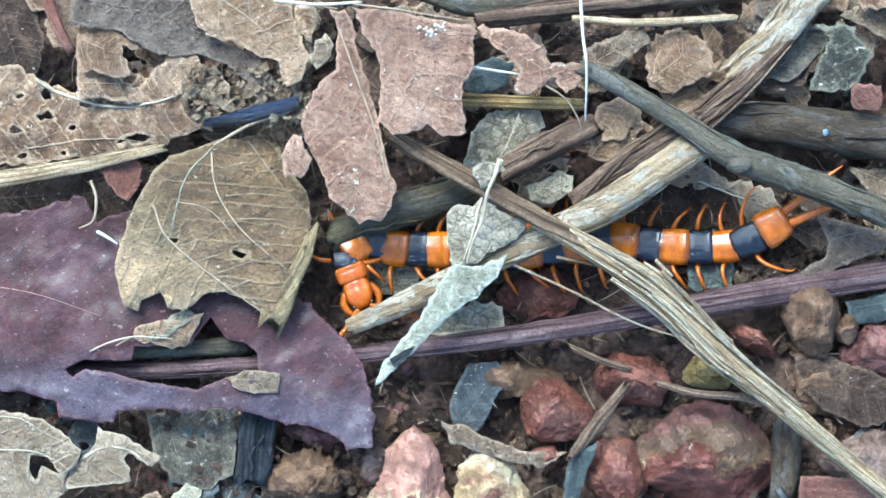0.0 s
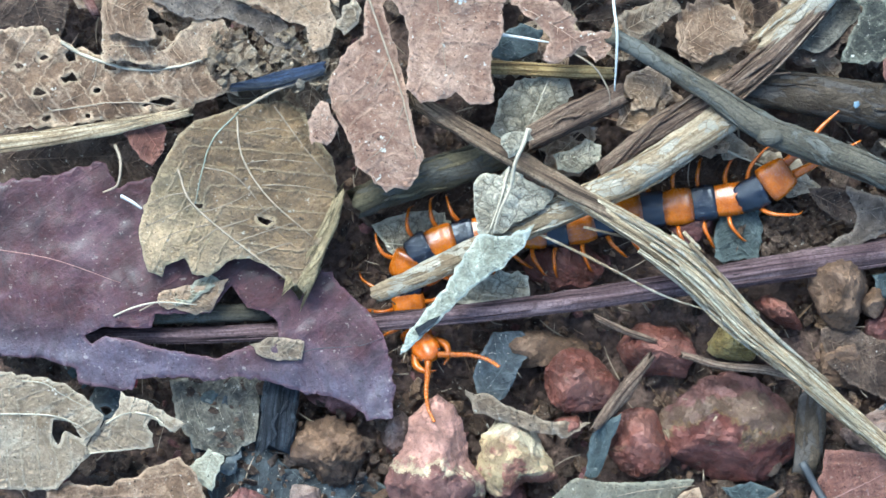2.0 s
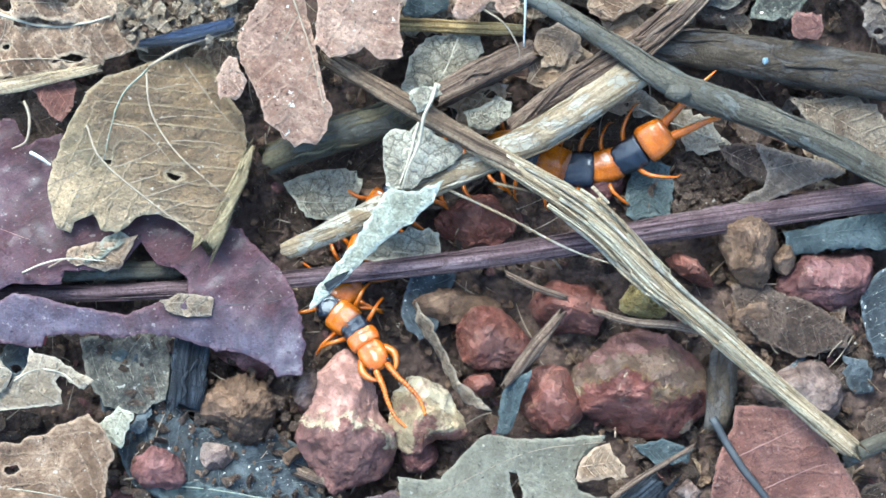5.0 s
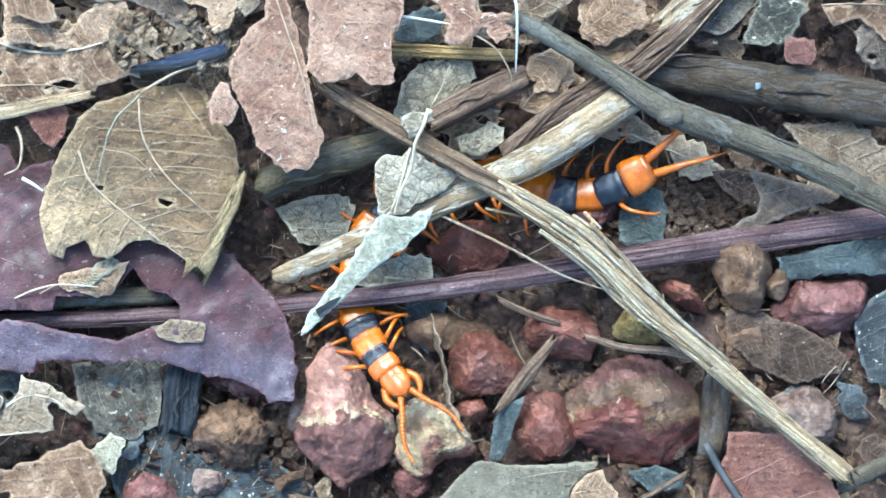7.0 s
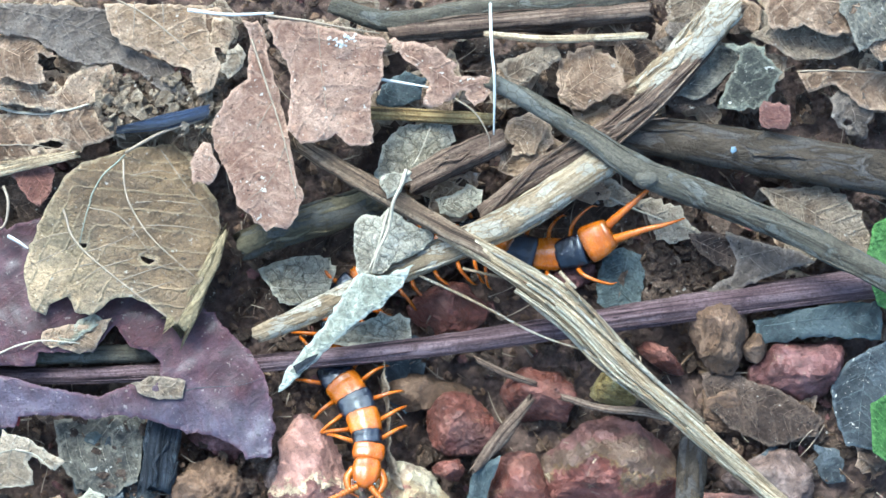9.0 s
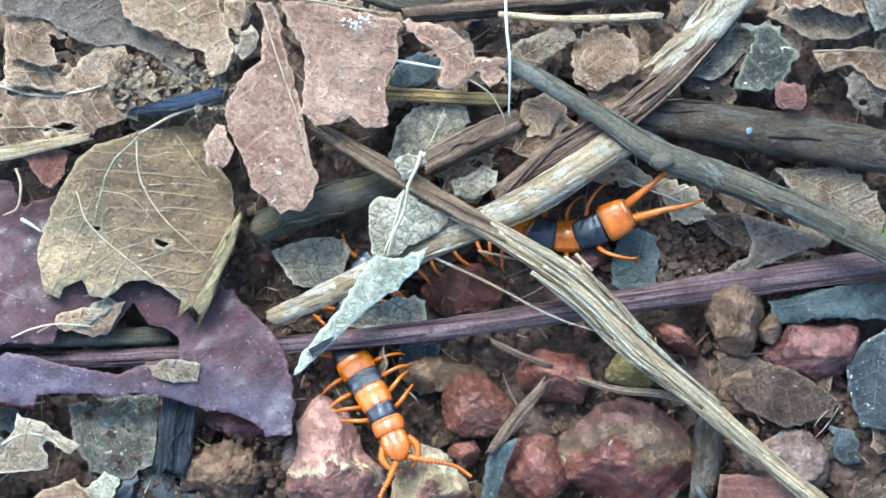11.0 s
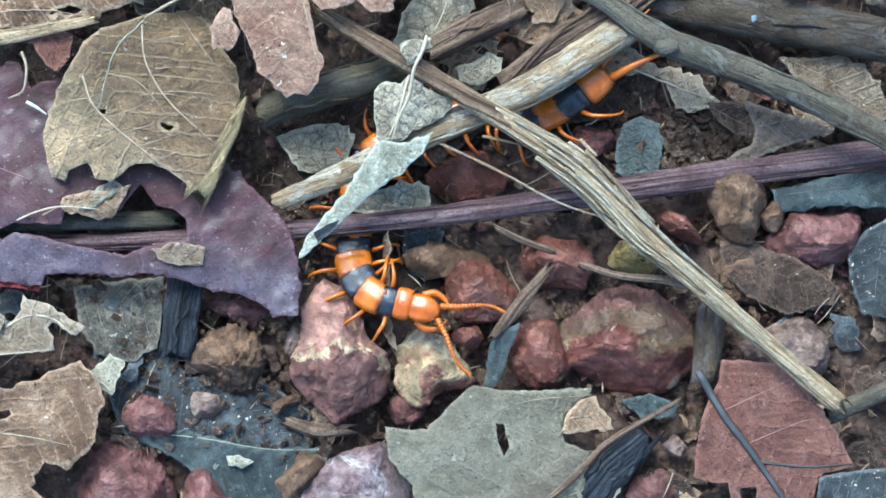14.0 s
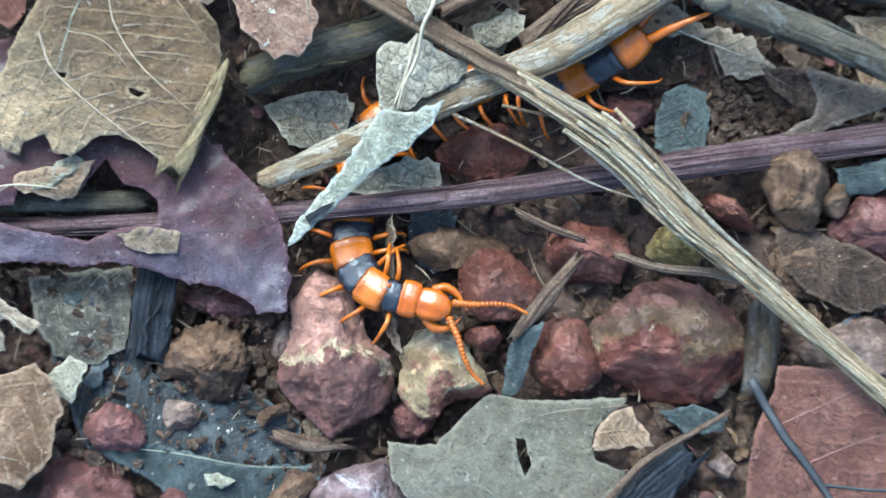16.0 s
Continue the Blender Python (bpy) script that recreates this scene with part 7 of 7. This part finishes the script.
flipped(curled_leaf, -14, [(0, 0, 0, 0, 0, 0), (3.7, 0, 0, 0, 0, 0), (4.8, 2.65, 2.95, 2, -35, 45), (6.0, 5.3, 5.9, 2, -60, 74), (8.3, 5.3, 5.9, 2, -60, 74), (9.5, -9.2, 10.1, 0, -72, 66), (16.0, -9.2, 10.1, 0, -72, 66)])
flipped(slate_scrap, 0, [(0, 0, 0, 0, 0, 0), (3.7, 0, 0, 0, 0, 0), (4.8, 3, 5, -2, 8, 0), (6.0, 6, 10, -5, 20, 0), (16.0, 6, 10, -5, 20, 0)])
pushed(stones["pink"], [(0, -0.2, -6.6, -12), (3.7, -0.2, -6.6, -12), (5.3, -0.5, -5.5, -10), (6.0, -1.0, -3.6, -6), (6.5, 0.5, 2.0, 0), (7.0, 0.7, 3.2, 0), (7.5, 0.7, 4.0, 0), (8.0, 0.3, 3.6, 0), (8.3, 0, 2.0, 0), (8.5, -0.8, -0.2, 0), (9.5, -0.8, -0.3, 0), (12.0, 0.5, 0.4, 0), (13.0, 0.1, 0.1, 0), (14.5, 0, 0, 0), (16.0, 0, 0, 0)])
pushed(purple, [(0, 0, 0, 0), (0.5, 0.2, 0.3, 0), (1.0, -0.9, -0.6, 0), (9.7, -0.9, -0.5, 0), (11.8, 0.8, 1.6, 0), (16.0, 0.6, 1.6, 0)])
pushed(stones["gold"], [(0, -4.6, 0, -6), (3.7, -4.6, 0, -6), (6.0, -4.2, 0.1, -6), (7.0, -0.9, 1.4, 0), (8.0, -0.9, 0.6, 0), (9.0, -0.1, 0.4, 0), (12.5, 0.2, 0.4, 0), (14.5, 0, 0, 0), (16.0, 0, 0, 0)])


def motions():
    times = sorted({round(0.25 * k, 2) for k in range(65)} | {s for s, _ in SPINES})
    still = sorted({s for s, _ in SPINES} | {4.0, 5.3, 10.2, 11.4})
    for seg, s in body:
        walk(seg, [(t, body_pose(t, s, 0.3 if seg is head else 0.0)) for t in times])
    for leg, i, side, home, last in legs:
        rows = []
        for t in still:
            speed = math.exp(-t / 2.5) if i > 8 else (1.0 if t < 13 else 0.1)
            swing = (22 if not last else 7) * speed * math.sin(2 * math.pi * (t * 1.1 + i * 0.19 + (0.5 if side > 0 else 0))) + (12 * side * math.sin(i * 1.7))*(0 if last else 1)
            base = home
            rows.append((t, base @ pose(0, 0, 0, 0, 0, swing)))
        walk(leg, rows)
    for ob, side in feelers:
        rows = []
        for t in times:
            live = 1.0 if t < 12.6 else 0.25
            yaw = side * 18 + live * 24 * math.sin(2 * math.pi * (t * 0.9 + 0.3 * side)) - (24 if side < 0 and t > 12.6 else (14 if t > 12.6 else 0))
            rows.append((t, pose(5.9 * MM, 1.7 * side * MM, 0.2 * MM, 0, 4, yaw)))
        walk(ob, rows)
    for ob, rows in STONE_MOVES:
        walk(ob, rows)


motions()
